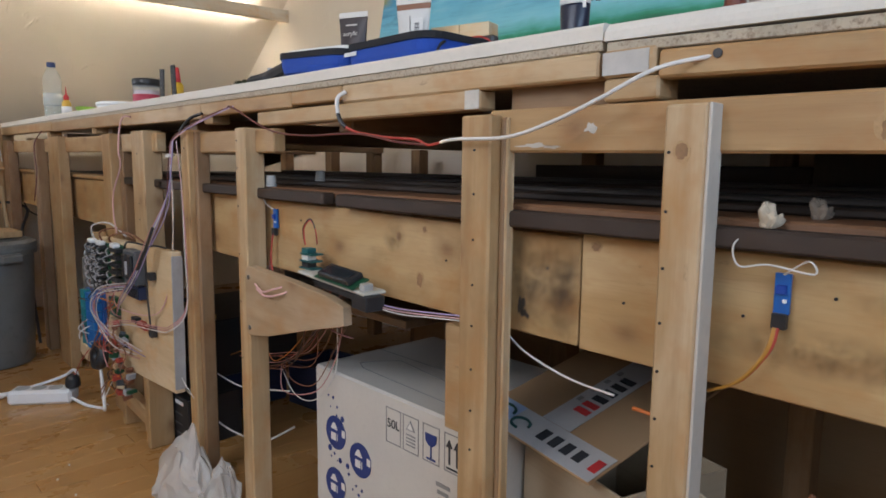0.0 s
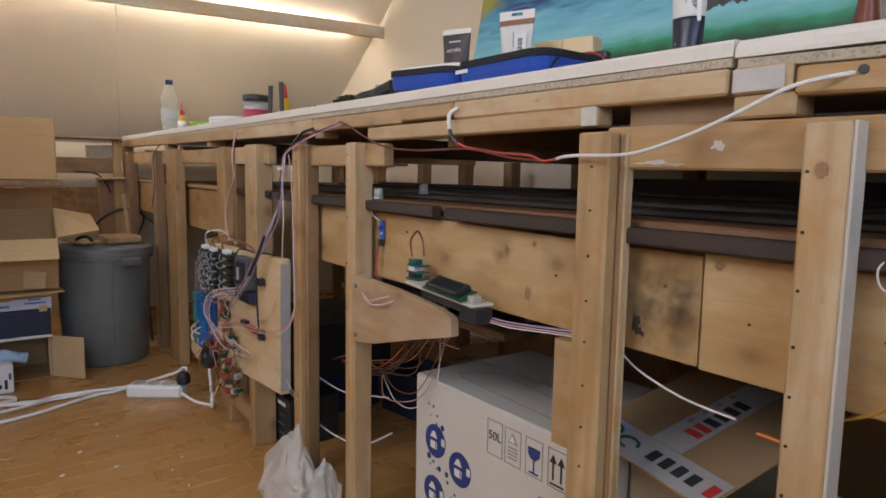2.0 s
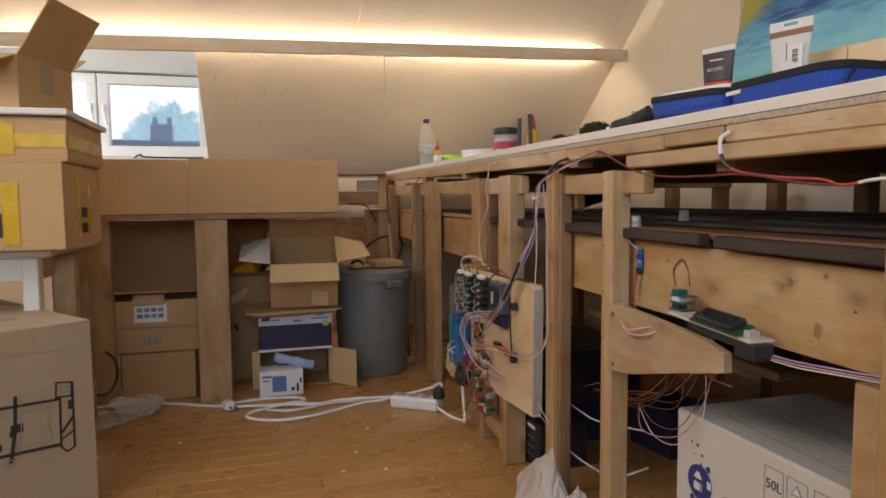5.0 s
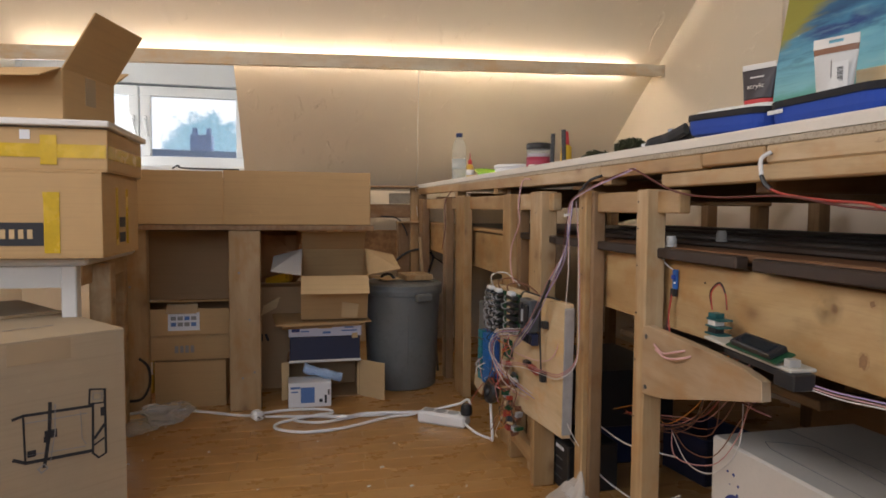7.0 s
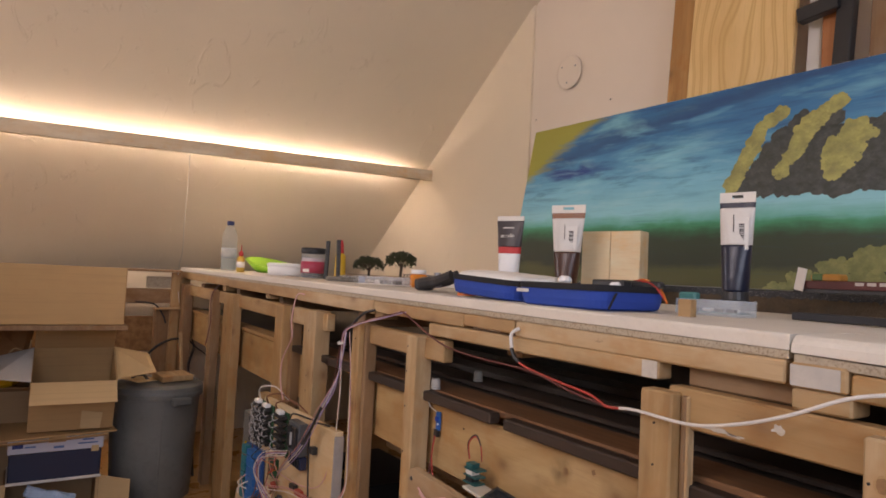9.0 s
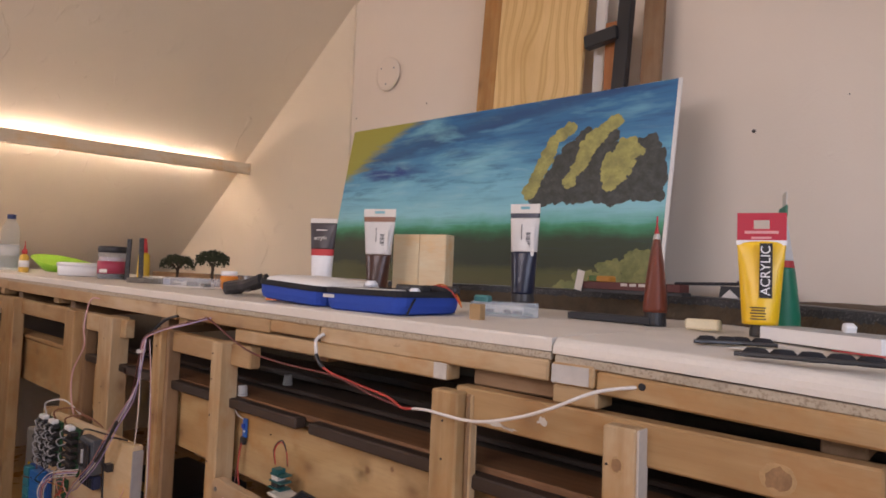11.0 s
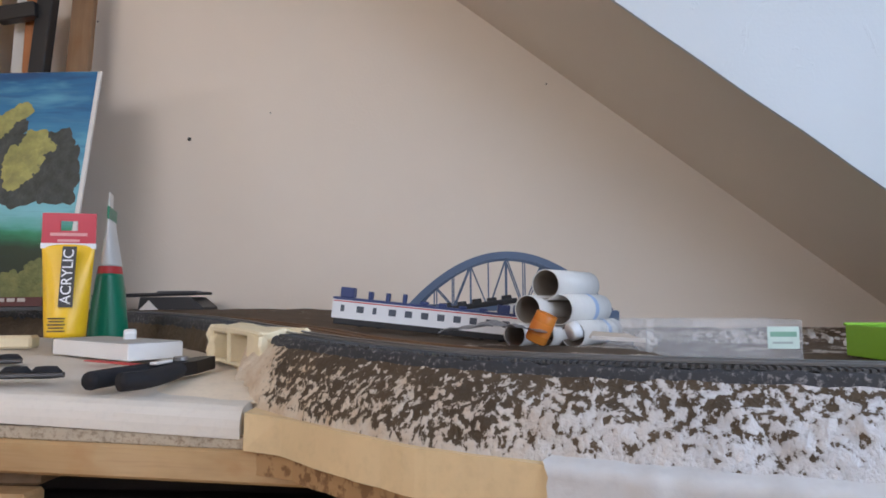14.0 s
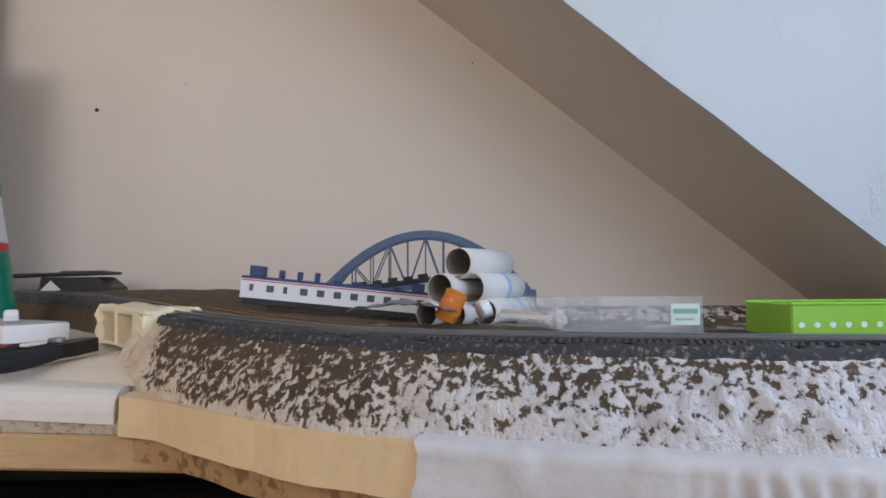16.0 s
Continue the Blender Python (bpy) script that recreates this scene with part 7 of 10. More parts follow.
tie = thing("cable_tie", "white cable tie round the wire bundle", "cable tie")
part("ring", lathe_bm([(0.009, -0.003), (0.009, 0.003), (0.0098, 0.003), (0.0098, -0.003), (0.009, -0.003)], 14, False), WIRE_WHITE, tie, m=pose(-1.052, -0.033, 0.715, 10))
cable("thin_lead", "thin brown lead hanging from the worktop edge", [([(-1.385, -0.002, 0.815), (-1.41, -0.016, 0.81), (-1.415, -0.026, 0.74), (-1.40, -0.028, 0.69), (-1.46, -0.03, 0.62), (-1.45, -0.035, 0.56), (-1.38, -0.05, 0.52)], 0.0019, WIRE_PINK)])
cable("thin_lead", "thin dark lead hanging at the bench end", [([(-2.30, -0.01, 0.81), (-2.33, -0.03, 0.76), (-2.32, -0.03, 0.66), (-2.36, -0.035, 0.56)], 0.002, WIRE_BROWN)])


def sensor(x, z, leads):
    th = thing("sensor_board", "small blue sensor board with a black plug on the side board", "sensor", "sensors on the bench", at=pose(x, 0.024, z))
    part("board", box_bm(0.013, 0.004, 0.036, 0.0005, (0, 0, 0)), plain_mat("blue sensor board", (0.02, 0.12, 0.42), 0.4, vary=0.2, scale=80) if "blue sensor board" not in bpy.data.materials else bpy.data.materials["blue sensor board"], th)
    part("trimmer", box_bm(0.008, 0.005, 0.008, 0.0005, (0, -0.004, 0.004)), BLUE_CLOTH, th)
    part("led", box_bm(0.003, 0.003, 0.003, 0, (0.003, -0.003, -0.006)), WHITE_PLASTIC, th)
    part("plug", box_bm(0.012, 0.008, 0.014, 0.001, (0, -0.003, -0.024)), BLACK_PLASTIC, th)
    for pts, mat in leads:
        part("lead", tube_bm([(a - x, b - 0.024, c - z) for a, b, c in pts], 0.0009 if mat is WIRE_WHITE else 0.0015, 6), mat, th)
    return th


sensor(0.175, 0.589, [([(0.176, 0.015, 0.560), (0.172, 0.012, 0.54), (0.150, 0.012, 0.508), (0.118, 0.018, 0.488)], WIRE_RED), ([(0.173, 0.015, 0.560), (0.168, 0.010, 0.535), (0.146, 0.010, 0.505), (0.115, 0.017, 0.487)], WIRE_YELLOW), ([(0.1745, 0.015, 0.560), (0.170, 0.011, 0.538), (0.148, 0.011, 0.5065), (0.116, 0.0175, 0.4875)], WIRE_YELLOW), ([(0.178, 0.015, 0.607), (0.20, 0.002, 0.622), (0.205, 0.0, 0.612), (0.17, 0.0, 0.616), (0.145, 0.002, 0.612), (0.14, 0.0, 0.63), (0.152, 0.006, 0.644)], WIRE_WHITE)])
sensor(-0.702, 0.598, [([(-0.702, 0.018, 0.57), (-0.705, 0.014, 0.53), (-0.69, 0.01, 0.49), (-0.655, -0.005, 0.475)], WIRE_RED), ([(-0.705, 0.018, 0.57), (-0.708, 0.014, 0.52), (-0.70, 0.006, 0.485), (-0.66, -0.008, 0.468)], WIRE_BROWN), ([(-0.70, 0.018, 0.616), (-0.715, 0.012, 0.625), (-0.728, 0.012, 0.64)], WIRE_WHITE)])

# gusset board on the post
gus = thing("gusset_board", "pale pine gusset board with rounded corner and two screws", "board", at=pose(0, -0.026, 0))
out = [(-0.698, 0.390), (-0.704, 0.398), (-0.704, 0.506), (-0.698, 0.514), (-0.685, 0.518), (-0.66, 0.515), (-0.58, 0.511), (-0.51, 0.506), (-0.44, 0.500), (-0.398, 0.490), (-0.396, 0.462), (-0.43, 0.453), (-0.50, 0.435), (-0.62, 0.402), (-0.66, 0.394)]
bm = prism_bm([(a + 0.55, b - 0.45) for a, b in out], 0.016, "y")
bmesh.ops.bevel(bm, geom=list(bm.edges), offset=0.0012, segments=1, affect="EDGES")
part("board", bm, wood_mat("dull gusset plank", (0.50, 0.36, 0.215), (0.36, 0.235, 0.125)), gus, m=pose(-0.55, -0.013, 0.45))
for z in (0.497, 0.405):
    part("screw", cyl_bm(0.004, 0.004, 0.003, 10), STEEL, gus, m=pose(-0.690, -0.012, z, 90))

# display unit on its bracket
disp = thing("display_unit", "green circuit board with a dark display on a white plastic bracket", "electronics", at=pose(-0.442, -0.012, 0.519, 0, 2.5, -3) @ Matrix.Diagonal((0.86, 0.9, 0.85, 1)))
part("bracket", box_bm(0.225, 0.045, 0.006, 0.002, (0, -0.003, 0.0015)), plain_mat("dull white bracket", (0.52, 0.49, 0.42), 0.5), disp, "cracked white plastic bracket")
part("board", box_bm(0.125, 0.036, 0.003, 0.0005, (0.025, -0.008, 0.018)), PCB_GREEN, disp, m=pose(0, 0, 0, 24))
scr = part("screen_frame", box_bm(0.098, 0.032, 0.010, 0.001, (0.025, -0.007, 0.025)), BLACK_PLASTIC, disp, m=pose(0, 0, 0, 24))
part("screen", box_bm(0.080, 0.022, 0.001, 0, (0.025, -0.008, 0.0307)), plain_mat("dark display glass", (0.02, 0.025, 0.03), 0.12, relief=0), scr)
part("connector", box_bm(0.015, 0.018, 0.012, 0.001, (0.094, -0.008, 0.010)), plain_mat("dull white plug", (0.42, 0.40, 0.37), 0.5), disp)
part("socket", box_bm(0.045, 0.036, 0.026, 0.002, (0.100, -0.008, -0.014)), BLACK_PLASTIC, disp)
part("tray_under", box_bm(0.15, 0.040, 0.012, 0.002, (0.020, -0.002, -0.009)), BLACK_PLASTIC, disp)
stack = thing("relay_stack", "stack of small blue-green circuit boards with a looped red wire", "electronics", at=pose(-0.540, -0.004, 0.524) @ Matrix.Diagonal((0.85, 0.85, 0.9, 1)))
for i in range(3):
    part("board", box_bm(0.042, 0.026, 0.003, 0, (0.002 * i, 0, 0.005 + i * 0.013)), PCB_TEAL, stack)
    part("component", box_bm(0.022, 0.02, 0.009, 0.001, (-0.004, -0.001, 0.011 + i * 0.013)), (BLACK_PLASTIC, SILVER, PCB_TEAL)[i], stack)
for s, mat in ((0, WIRE_RED), (0.003, WIRE_BLACK)):
    part("lead", tube_bm([(-0.018, 0.0, 0.045), (-0.022 - s, 0.0, 0.075), (0.0, 0.0, 0.092 + s), (0.018, 0.0, 0.078), (0.024, 0.0, 0.05)], 0.0015, 6), mat, stack)
cable("lilac_ribbon", "lilac ribbon leads from the display to the post", [([(-0.36, -0.01, 0.500), (-0.31, -0.008, 0.499), (-0.25, -0.004, 0.503), (-0.18, 0.005, 0.508)], 0.0010, WIRE_LILAC), ([(-0.36, -0.013, 0.497), (-0.31, -0.011, 0.496), (-0.25, -0.007, 0.500), (-0.18, 0.003, 0.505)], 0.0009, WIRE_PINK), ([(-0.36, -0.013, 0.494), (-0.30, -0.011, 0.493), (-0.25, -0.007, 0.497), (-0.18, 0.003, 0.502)], 0.0009, WIRE_WHITE)])
cable("pink_leads", "pink and white leads looping below the display", [([(-0.655, -0.045, 0.490), (-0.62, -0.05, 0.482), (-0.59, -0.046, 0.490), (-0.56, -0.03, 0.50)], 0.0018, WIRE_PINK), ([(-0.65, -0.045, 0.482), (-0.61, -0.05, 0.476), (-0.57, -0.046, 0.484), (-0.55, -0.03, 0.495)], 0.0018, WIRE_PINK), ([(-0.50, -0.02, 0.475), (-0.47, -0.03, 0.455), (-0.43, -0.03, 0.445), (-0.40, -0.02, 0.44)], 0.0012, WIRE_BROWN), ([(-0.49, -0.02, 0.475), (-0.45, -0.03, 0.46), (-0.42, -0.03, 0.455)], 0.002, WIRE_PINK)])
cable("under_lead", "white lead hanging loose under the side board", [([(-0.141, 0.03, 0.49), (-0.11, 0.03, 0.472), (-0.05, 0.03, 0.456), (0.012, 0.03, 0.4515)], 0.0014, WIRE_WHITE)])
cable("orange_lead", "orange lead end beside the post", [([(0.035, 0.03, 0.444), (0.06, 0.03, 0.4435), (0.09, 0.03, 0.444)], 0.0022, WIRE_ORANGE)])

# screw holes in the posts
HOLE = cyl_bm(0.0015, 0.0015, 0.002, 9)
hole_mesh = mesh_of("screw_hole", HOLE, WIRE_BLACK)
for x, y, zs in ((0.087, Y0, (0.71, 0.657, 0.605, 0.554, 0.508, 0.462, 0.415)), (-0.153, Y0, (0.715, 0.664, 0.610, 0.556, 0.506, 0.452, 0.40, 0.35)), (-0.757, Y0, (0.74, 0.69, 0.62, 0.53, 0.44, 0.33)), (-1.29, Y0, (0.72, 0.6, 0.56)), (-1.0, Y0, (0.73, 0.58))):
    for z in zs:
        o = new("screw_hole", hole_mesh)
        o.matrix_basis = pose(x, y + 0.0008, z, 90)
        o.parent = bench
for x, z, y in ((-0.62, 0.60, 0.028), (-0.57, 0.535, 0.028), (-0.25, 0.57, 0.028), (-0.08, 0.58, 0.028), (0.02, 0.555, 0.028), (0.142, 0.563, 0.028), (0.215, 0.59, 0.028), (-1.1, 0.55, 0.028)):
    o = new("screw_hole", hole_mesh)
    o.matrix_basis = pose(x, y + 0.0004, z, 90)
    o.parent = bench

LUMP_PALE = plain_mat("old plaster", (0.50, 0.41, 0.30), 0.9, vary=0.25, scale=60, grain=200, relief=0.5)
LUMP_GREY = plain_mat("dirty plaster", (0.20, 0.155, 0.115), 0.9, vary=0.3, scale=60, grain=200, relief=0.5)
# plaster lumps, blocks and short timbers on and under the lower deck
for x, y, z, s in ((0.163, 0.015, 0.6455, 0.0100), (0.186, 0.070, 0.6512, 0.0098)):
    th = thing("plaster_lump", "rough off-white plaster lump on the lower deck", "plaster lump", "plaster lumps", at=pose(x, y, z))
    bm = bmesh.new()
    bmesh.ops.create_icosphere(bm, subdivisions=4, radius=s, matrix=Matrix.Translation((0, 0, s * 0.8)))
    for v in bm.verts:
        v.co *= 0.9 + 0.55 * noise.noise(v.co * 95 + Vector((x * 9, 0, 0))) + 0.28 * noise.noise(v.co * 230) + 0.12 * noise.noise(v.co * 520)
        v.co.z = max(v.co.z * 1.15, 0)
        v.co.x *= 1.0 - 8 * max(0, v.co.z - s)
    part("lump", bm, LUMP_PALE if x < 0.17 else LUMP_GREY, th, smooth=True)

# two small milky caps on the lower deck
CAP_MILKY = glass_mat("milky cap plastic", (0.80, 0.78, 0.74), 0.35, 0.5)
for x, y, z in ((-0.728, 0.030, 0.6560), (-0.735, 0.142, 0.6655)):
    th = thing("plastic_stopper", "small milky plastic stopper standing on the lower deck", "stopper", "stoppers on the deck", at=pose(x, y, z))
    part("cap", lathe_bm([(0.001, 0), (0.0095, 0), (0.0095, 0.016), (0.0085, 0.018), (0.0085, 0.021), (0.001, 0.021)], 16), CAP_MILKY, th, smooth=True)
    part("rim", lathe_bm([(0.0100, 0.0), (0.0105, 0.001), (0.0105, 0.004), (0.0097, 0.005)], 16, False), CAP_MILKY, th)

# ---- the store corner at the far left: cartons, bin, second table, floor leads ----
YELLOW_TAPE = plain_mat("yellow parcel tape", (0.62, 0.40, 0.02), 0.25, vary=0.2, scale=20)
CLEAR_TAPE = glass_mat("brown parcel tape", (0.75, 0.60, 0.40), 0.15, 0.5)
PAPER = plain_mat("white label paper", (0.78, 0.78, 0.80), 0.6, vary=0.05)
GREY_INK = plain_mat("grey ink", (0.28, 0.27, 0.26), 0.7)
BLUE_INK = plain_mat("mid blue ink", (0.10, 0.20, 0.45), 0.55)
NAVY_CARD = plain_mat("navy blue card", (0.012, 0.018, 0.055), 0.45)
BIN_GREY = plain_mat("dusty grey bin plastic", (0.165, 0.172, 0.168), 0.5, vary=0.45, scale=5, grain=40)
SIDES = {"front": 0, "right": 90, "back": 180, "left": -90}


def face_plate(name, parent, side, w, d, x, z, sx, sz, material, label="", lift=0.0012, thick=0.0008, turn=0.0):
    """A thin printed or stuck-on piece on one face of a carton (x along the face, z up from its base)."""
    off = d / 2 if side in ("front", "back") else w / 2
    m = pose(0, 0, 0, 0, 0, SIDES[side]) @ pose(x, -off - lift, z, 0, turn, 0)
    return part(name, box_bm(sx, thick, sz), material, parent, label, m=m)


def carton(name, label, at, w, d, h, material, flaps=(), closed=False, group="", category="cardboard box", inside=None, tape=None, wall=0.004):
    """A corrugated box: a shell with real walls, and each flap its own piece. Front is local -y."""
    th = thing(name, label, category, group, at=at)
    part("base", box_bm(w - 0.002, d - 0.002, wall, 0, (0, 0, wall / 2)), material, th)
    for x, y, sx, sy in ((0, -d / 2 + wall / 2, w, wall), (0, d / 2 - wall / 2, w, wall), (-w / 2 + wall / 2, 0, wall, d - 2 * wall), (w / 2 - wall / 2, 0, wall, d - 2 * wall)):
        part("panel", box_bm(sx, sy, h - wall, 0.0008, (x, y, wall + (h - wall) / 2)), material, th)
    if closed:
        for k, s in ((-1, "front"), (1, "back")):
            part("flap", box_bm(w, d / 2 - 0.0015, wall, 0.001, (0, k * d / 4, h + wall / 2 + (0.0 if k < 0 else 0.0012))), material, th)
        if tape is not None:
            part("tape", box_bm(w + 0.002, 0.05, 0.0006, 0, (0, 0, h + wall + 0.0022)), tape, th)
    for side, length, ang in flaps:
        ew = (w if side in ("front", "back") else d) - 0.006
        off = (d if side in ("front", "back") else w) / 2 - wall / 2
        bm = box_bm(ew, wall, length, 0.0012, (0, 0, length / 2))
        m = pose(0, 0, 0, 0, 0, SIDES[side]) @ pose(0, -off, h, ang)
        part("flap", bm, material, th, m=m)
    return th


# carton of a flat machine, standing on the floor in front, with a line drawing of a gantry frame
ub, vb = Vector((0.606, -0.795, 0)), Vector((-0.790, -0.613, 0))
cb = Vector((-1.26, -1.04, 0)) + ub * 0.275 + vb * 0.35
W1, D1 = 0.55, 0.70
kit = carton("machine_carton", "large grey-brown carton with a line drawing of a gantry machine", pose(cb.x, cb.y, 0, 0, 0, 127.3), W1, D1, 0.442, CARD_GREY, closed=True, tape=CLEAR_TAPE)
for x, w in ((-0.2, 0.05), (0.1, 0.12), (-0.02, 0.05)):
    face_plate("tape", kit, "front", W1, D1, x, 0.418, w, 0.045, CLEAR_TAPE, lift=0.0014)


def drawn_line(parent, pts, t=0.003, mat=INK, name="drawing_line"):
    for (a, za), (b, zb) in zip(pts, pts[1:]):
        length, ang = math.hypot(b - a, zb - za), math.degrees(math.atan2(zb - za, b - a))
        # x along the front runs from its right corner to the left
        face_plate(name, parent, "front", W1, D1, W1 / 2 - (a + b) / 2, (za + zb) / 2, length + t * 0.6, t, mat, turn=ang)


for pts, t in (
    ([(0.228, 0.285), (0.208, 0.289), (0.075, 0.280)], 0.006), ([(0.206, 0.272), (0.085, 0.266)], 0.002), ([(0.228, 0.20), (0.206, 0.188), (0.075, 0.178)], 0.007), ([(0.206, 0.204), (0.09, 0.192)], 0.002),
    ([(0.158, 0.305), (0.161, 0.238), (0.172, 0.170)], 0.007), ([(0.148, 0.30), (0.150, 0.238), (0.160, 0.178)], 0.002), ([(0.209, 0.289), (0.207, 0.19)], 0.004), ([(0.046, 0.31), (0.046, 0.165)], 0.005),
    ([(0.072, 0.285), (0.074, 0.172)], 0.005), ([(0.098, 0.272), (0.096, 0.212), (0.088, 0.197)], 0.0015), ([(0.045, 0.312), (0.078, 0.318), (0.080, 0.285), (0.048, 0.282), (0.045, 0.312)], 0.0035),
    ([(0.052, 0.304), (0.071, 0.308), (0.072, 0.293), (0.054, 0.291), (0.052, 0.304)], 0.0015), ([(0.046, 0.165), (0.062, 0.158), (0.074, 0.172)], 0.004), ([(0.048, 0.232), (0.07, 0.205)], 0.006), ([(0.05, 0.20), (0.07, 0.19)], 0.004),
    ([(0.166, 0.166), (0.178, 0.158), (0.184, 0.168), (0.172, 0.176), (0.166, 0.166)], 0.003),
):
    drawn_line(kit, pts, t, INK if t > 0.003 else GREY_INK)
for x, z, w, h in ((0.158, 0.238, 0.024, 0.018), (0.195, 0.205, 0.016, 0.014), (0.166, 0.228, 0.012, 0.012), (0.05, 0.262, 0.012, 0.02)):
    face_plate("drawing_block", kit, "front", W1, D1, W1 / 2 - x, z, w, h, INK)
for i in range(6):
    part("print_bar", box_bm(0.02, 0.006, 0.0006, 0, (0.03 + i * 0.027, -0.21 + 0.004 * (i % 2), 0.4482)), GREY_INK, kit)

# white stool with boxes on it
stool = thing("white_side_table", "white painted side table with raw wood back legs", "table")
part("tabletop", box_bm(0.50, 0.62, 0.024, 0.008, (-1.70, -1.48, 0.588)), WHITE_PAINT, stool)
part("apron", box_bm(0.018, 0.50, 0.055, 0.002, (-1.462, -1.475, 0.5475)), WHITE_PAINT, stool)
part("apron", box_bm(0.42, 0.018, 0.055, 0.002, (-1.70, -1.205, 0.5475)), PINE_PALE, stool)
for x, y, mat in ((-1.465, -1.215, WHITE_PAINT), (-1.465, -1.74, WHITE_PAINT), (-1.93, -1.215, PINE_PALE), (-1.93, -1.74, PINE_PALE)):
    bm = box_bm(0.04, 0.036, 0.576, 0.003, (x, y, 0.288))
    part("leg", bm, mat, stool)
part("side_leg", box_bm(0.05, 0.055, 0.574, 0.003, (-1.60, -1.178, 0.287)), PINE_PALE, stool)

appliance = carton("appliance_carton", "brown carton with yellow tape and a black logo patch", pose(-1.53, -1.43, 0.602, 0, 0, 90), 0.645, 0.36, 0.203, CARD, closed=True, tape=YELLOW_TAPE)
face_plate("tape", appliance, "front", 0.645, 0.36, 0.213, 0.08, 0.034, 0.135, YELLOW_TAPE, lift=0.0016)
face_plate("tape_end", appliance, "front", 0.645, 0.36, 0.213, 0.152, 0.036, 0.012, YELLOW_TAPE, lift=0.0024)
face_plate("logo_patch", appliance, "front", 0.645, 0.36, 0.100, 0.058, 0.19, 0.055, INK, "black rectangular logo patch")
for i in range(5):
    face_plate("logo_bar", appliance, "front", 0.645, 0.36, 0.09 + i * 0.019, 0.058, 0.011, 0.022, CARD_PALE, lift=0.0022)
for dx in (-0.05, 0.05):
    face_plate("tape", appliance, "right", 0.645, 0.36, dx, 0.10, 0.022, 0.15, YELLOW_TAPE)
for dz in (0.045, 0.085):
    face_plate("print_patch", appliance, "right", 0.645, 0.36, 0.0, dz, 0.055, 0.026, INK)
flatbox = carton("flat_carton", "flat brown carton wrapped with yellow parcel tape", pose(-1.54, -1.43, 0.8105, 0, 0, 90), 0.665, 0.35, 0.098, CARD, closed=True, tape=CLEAR_TAPE)
face_plate("tape", flatbox, "front", 0.665, 0.35, 0.0, 0.048, 0.66, 0.032, YELLOW_TAPE, "yellow parcel tape")
face_plate("tape", flatbox, "front", 0.665, 0.35, 0.205, 0.05, 0.036, 0.07, YELLOW_TAPE, lift=0.002)
face_plate("sticker", flatbox, "front", 0.665, 0.35, 0.155, 0.085, 0.022, 0.022, PAPER, "white sticker")
face_plate("tape", flatbox, "right", 0.665, 0.35, 0.0, 0.048, 0.34, 0.032, YELLOW_TAPE)
lidb = thing("white_board", "flat white cardboard sheet lying on cartons", "cardboard", at=pose(-1.55, -1.40, 0.9165, 0, 0, 90))
part("panel", box_bm(0.62, 0.40, 0.016, 0.003, (0, 0, 0.008)), WHITE_CARD, lidb)
topbox = carton("open_carton", "open brown carton with upright flaps and clear tape", pose(-1.529, -1.312, 0.9335, 0, 0, 75), 0.30, 0.228, 0.125, CARD, (("right", 0.155, 33), ("front", 0.09, 112), ("back", 0.10, 60), ("left", 0.1, 80)))
face_plate("tape", topbox, "right", 0.30, 0.228, 0.0, 0.085, 0.045, 0.07, CLEAR_TAPE)
face_plate("print_patch", topbox, "front", 0.30, 0.228, -0.08, 0.03, 0.04, 0.02, WHITE_CARD)

# second table, a long cardboard tray on it
second = thing("second_table", "rough pine table on wide plank legs", "table")
LEGS = (((-2.05, -0.831, 0), (-2.05, -0.831, 0.652), 0.108), ((-2.10, -1.228, 0), (-2.10, -1.228, 0.652), 0.128), ((-2.55, -0.80, 0), (-2.55, -0.80, 0.652), 0.1), ((-2.55, -1.30, 0), (-2.55, -1.30, 0.652), 0.1))
for a, b, w in LEGS:
    leg = timber("leg", second, a, b, 0.04, w, PINE_PALE)
part("tabletop", box_bm(0.62, 1.30, 0.018, 0.002, (-2.33, -1.02, 0.661)), PINE_DARK, second)
for (x, y, z) in ((-2.027, -0.85, 0.50), (-2.027, -0.815, 0.33), (-2.027, -0.84, 0.12), (-2.027, -0.80, 0.14), (-2.077, -1.25, 0.22), (-2.077, -1.22, 0.45), (-2.077, -1.255, 0.57)):
    part("nail", box_bm(0.004, 0.007, 0.007, 0.001, (x - 0.001, y, z)), STEEL, second)
trayb = thing("long_cardboard_tray", "long shallow brown cardboard tray, creased in front, on the table", "cardboard tray")
for y0, y1, dx, zt in ((-1.262, -0.902, 0.0, 0.858), (-0.898, -0.385, 0.006, 0.862)):
    bm = box_bm(0.004, y1 - y0, zt - 0.672, 0.001)
    part("panel", bm, CARD, trayb, m=pose(-2.03 + dx, (y0 + y1) / 2, (zt + 0.672) / 2, 0, 0, 0.8 if dx else 0))
part("panel", box_bm(0.42, 0.004, 0.186, 0.001, (-2.24, -0.385, 0.765)), CARD, trayb)
part("panel", box_bm(0.42, 0.004, 0.186, 0.001, (-2.24, -1.262, 0.765)), CARD, trayb)
part("panel", box_bm(0.004, 0.877, 0.186, 0.001, (-2.45, -0.8235, 0.765)), CARD, trayb)
part("base", box_bm(0.42, 0.877, 0.004, 0, (-2.24, -0.8235, 0.674)), CARD, trayb)
strip2 = thing("sill_wire", "short dark bent wire lying on the tray edge", "wire")
part("strand", tube_bm([(-2.045, -1.07, 0.864), (-2.05, -1.05, 0.876), (-2.06, -1.03, 0.868), (-2.08, -0.85, 0.868)], 0.003, 6), INK, strip2)

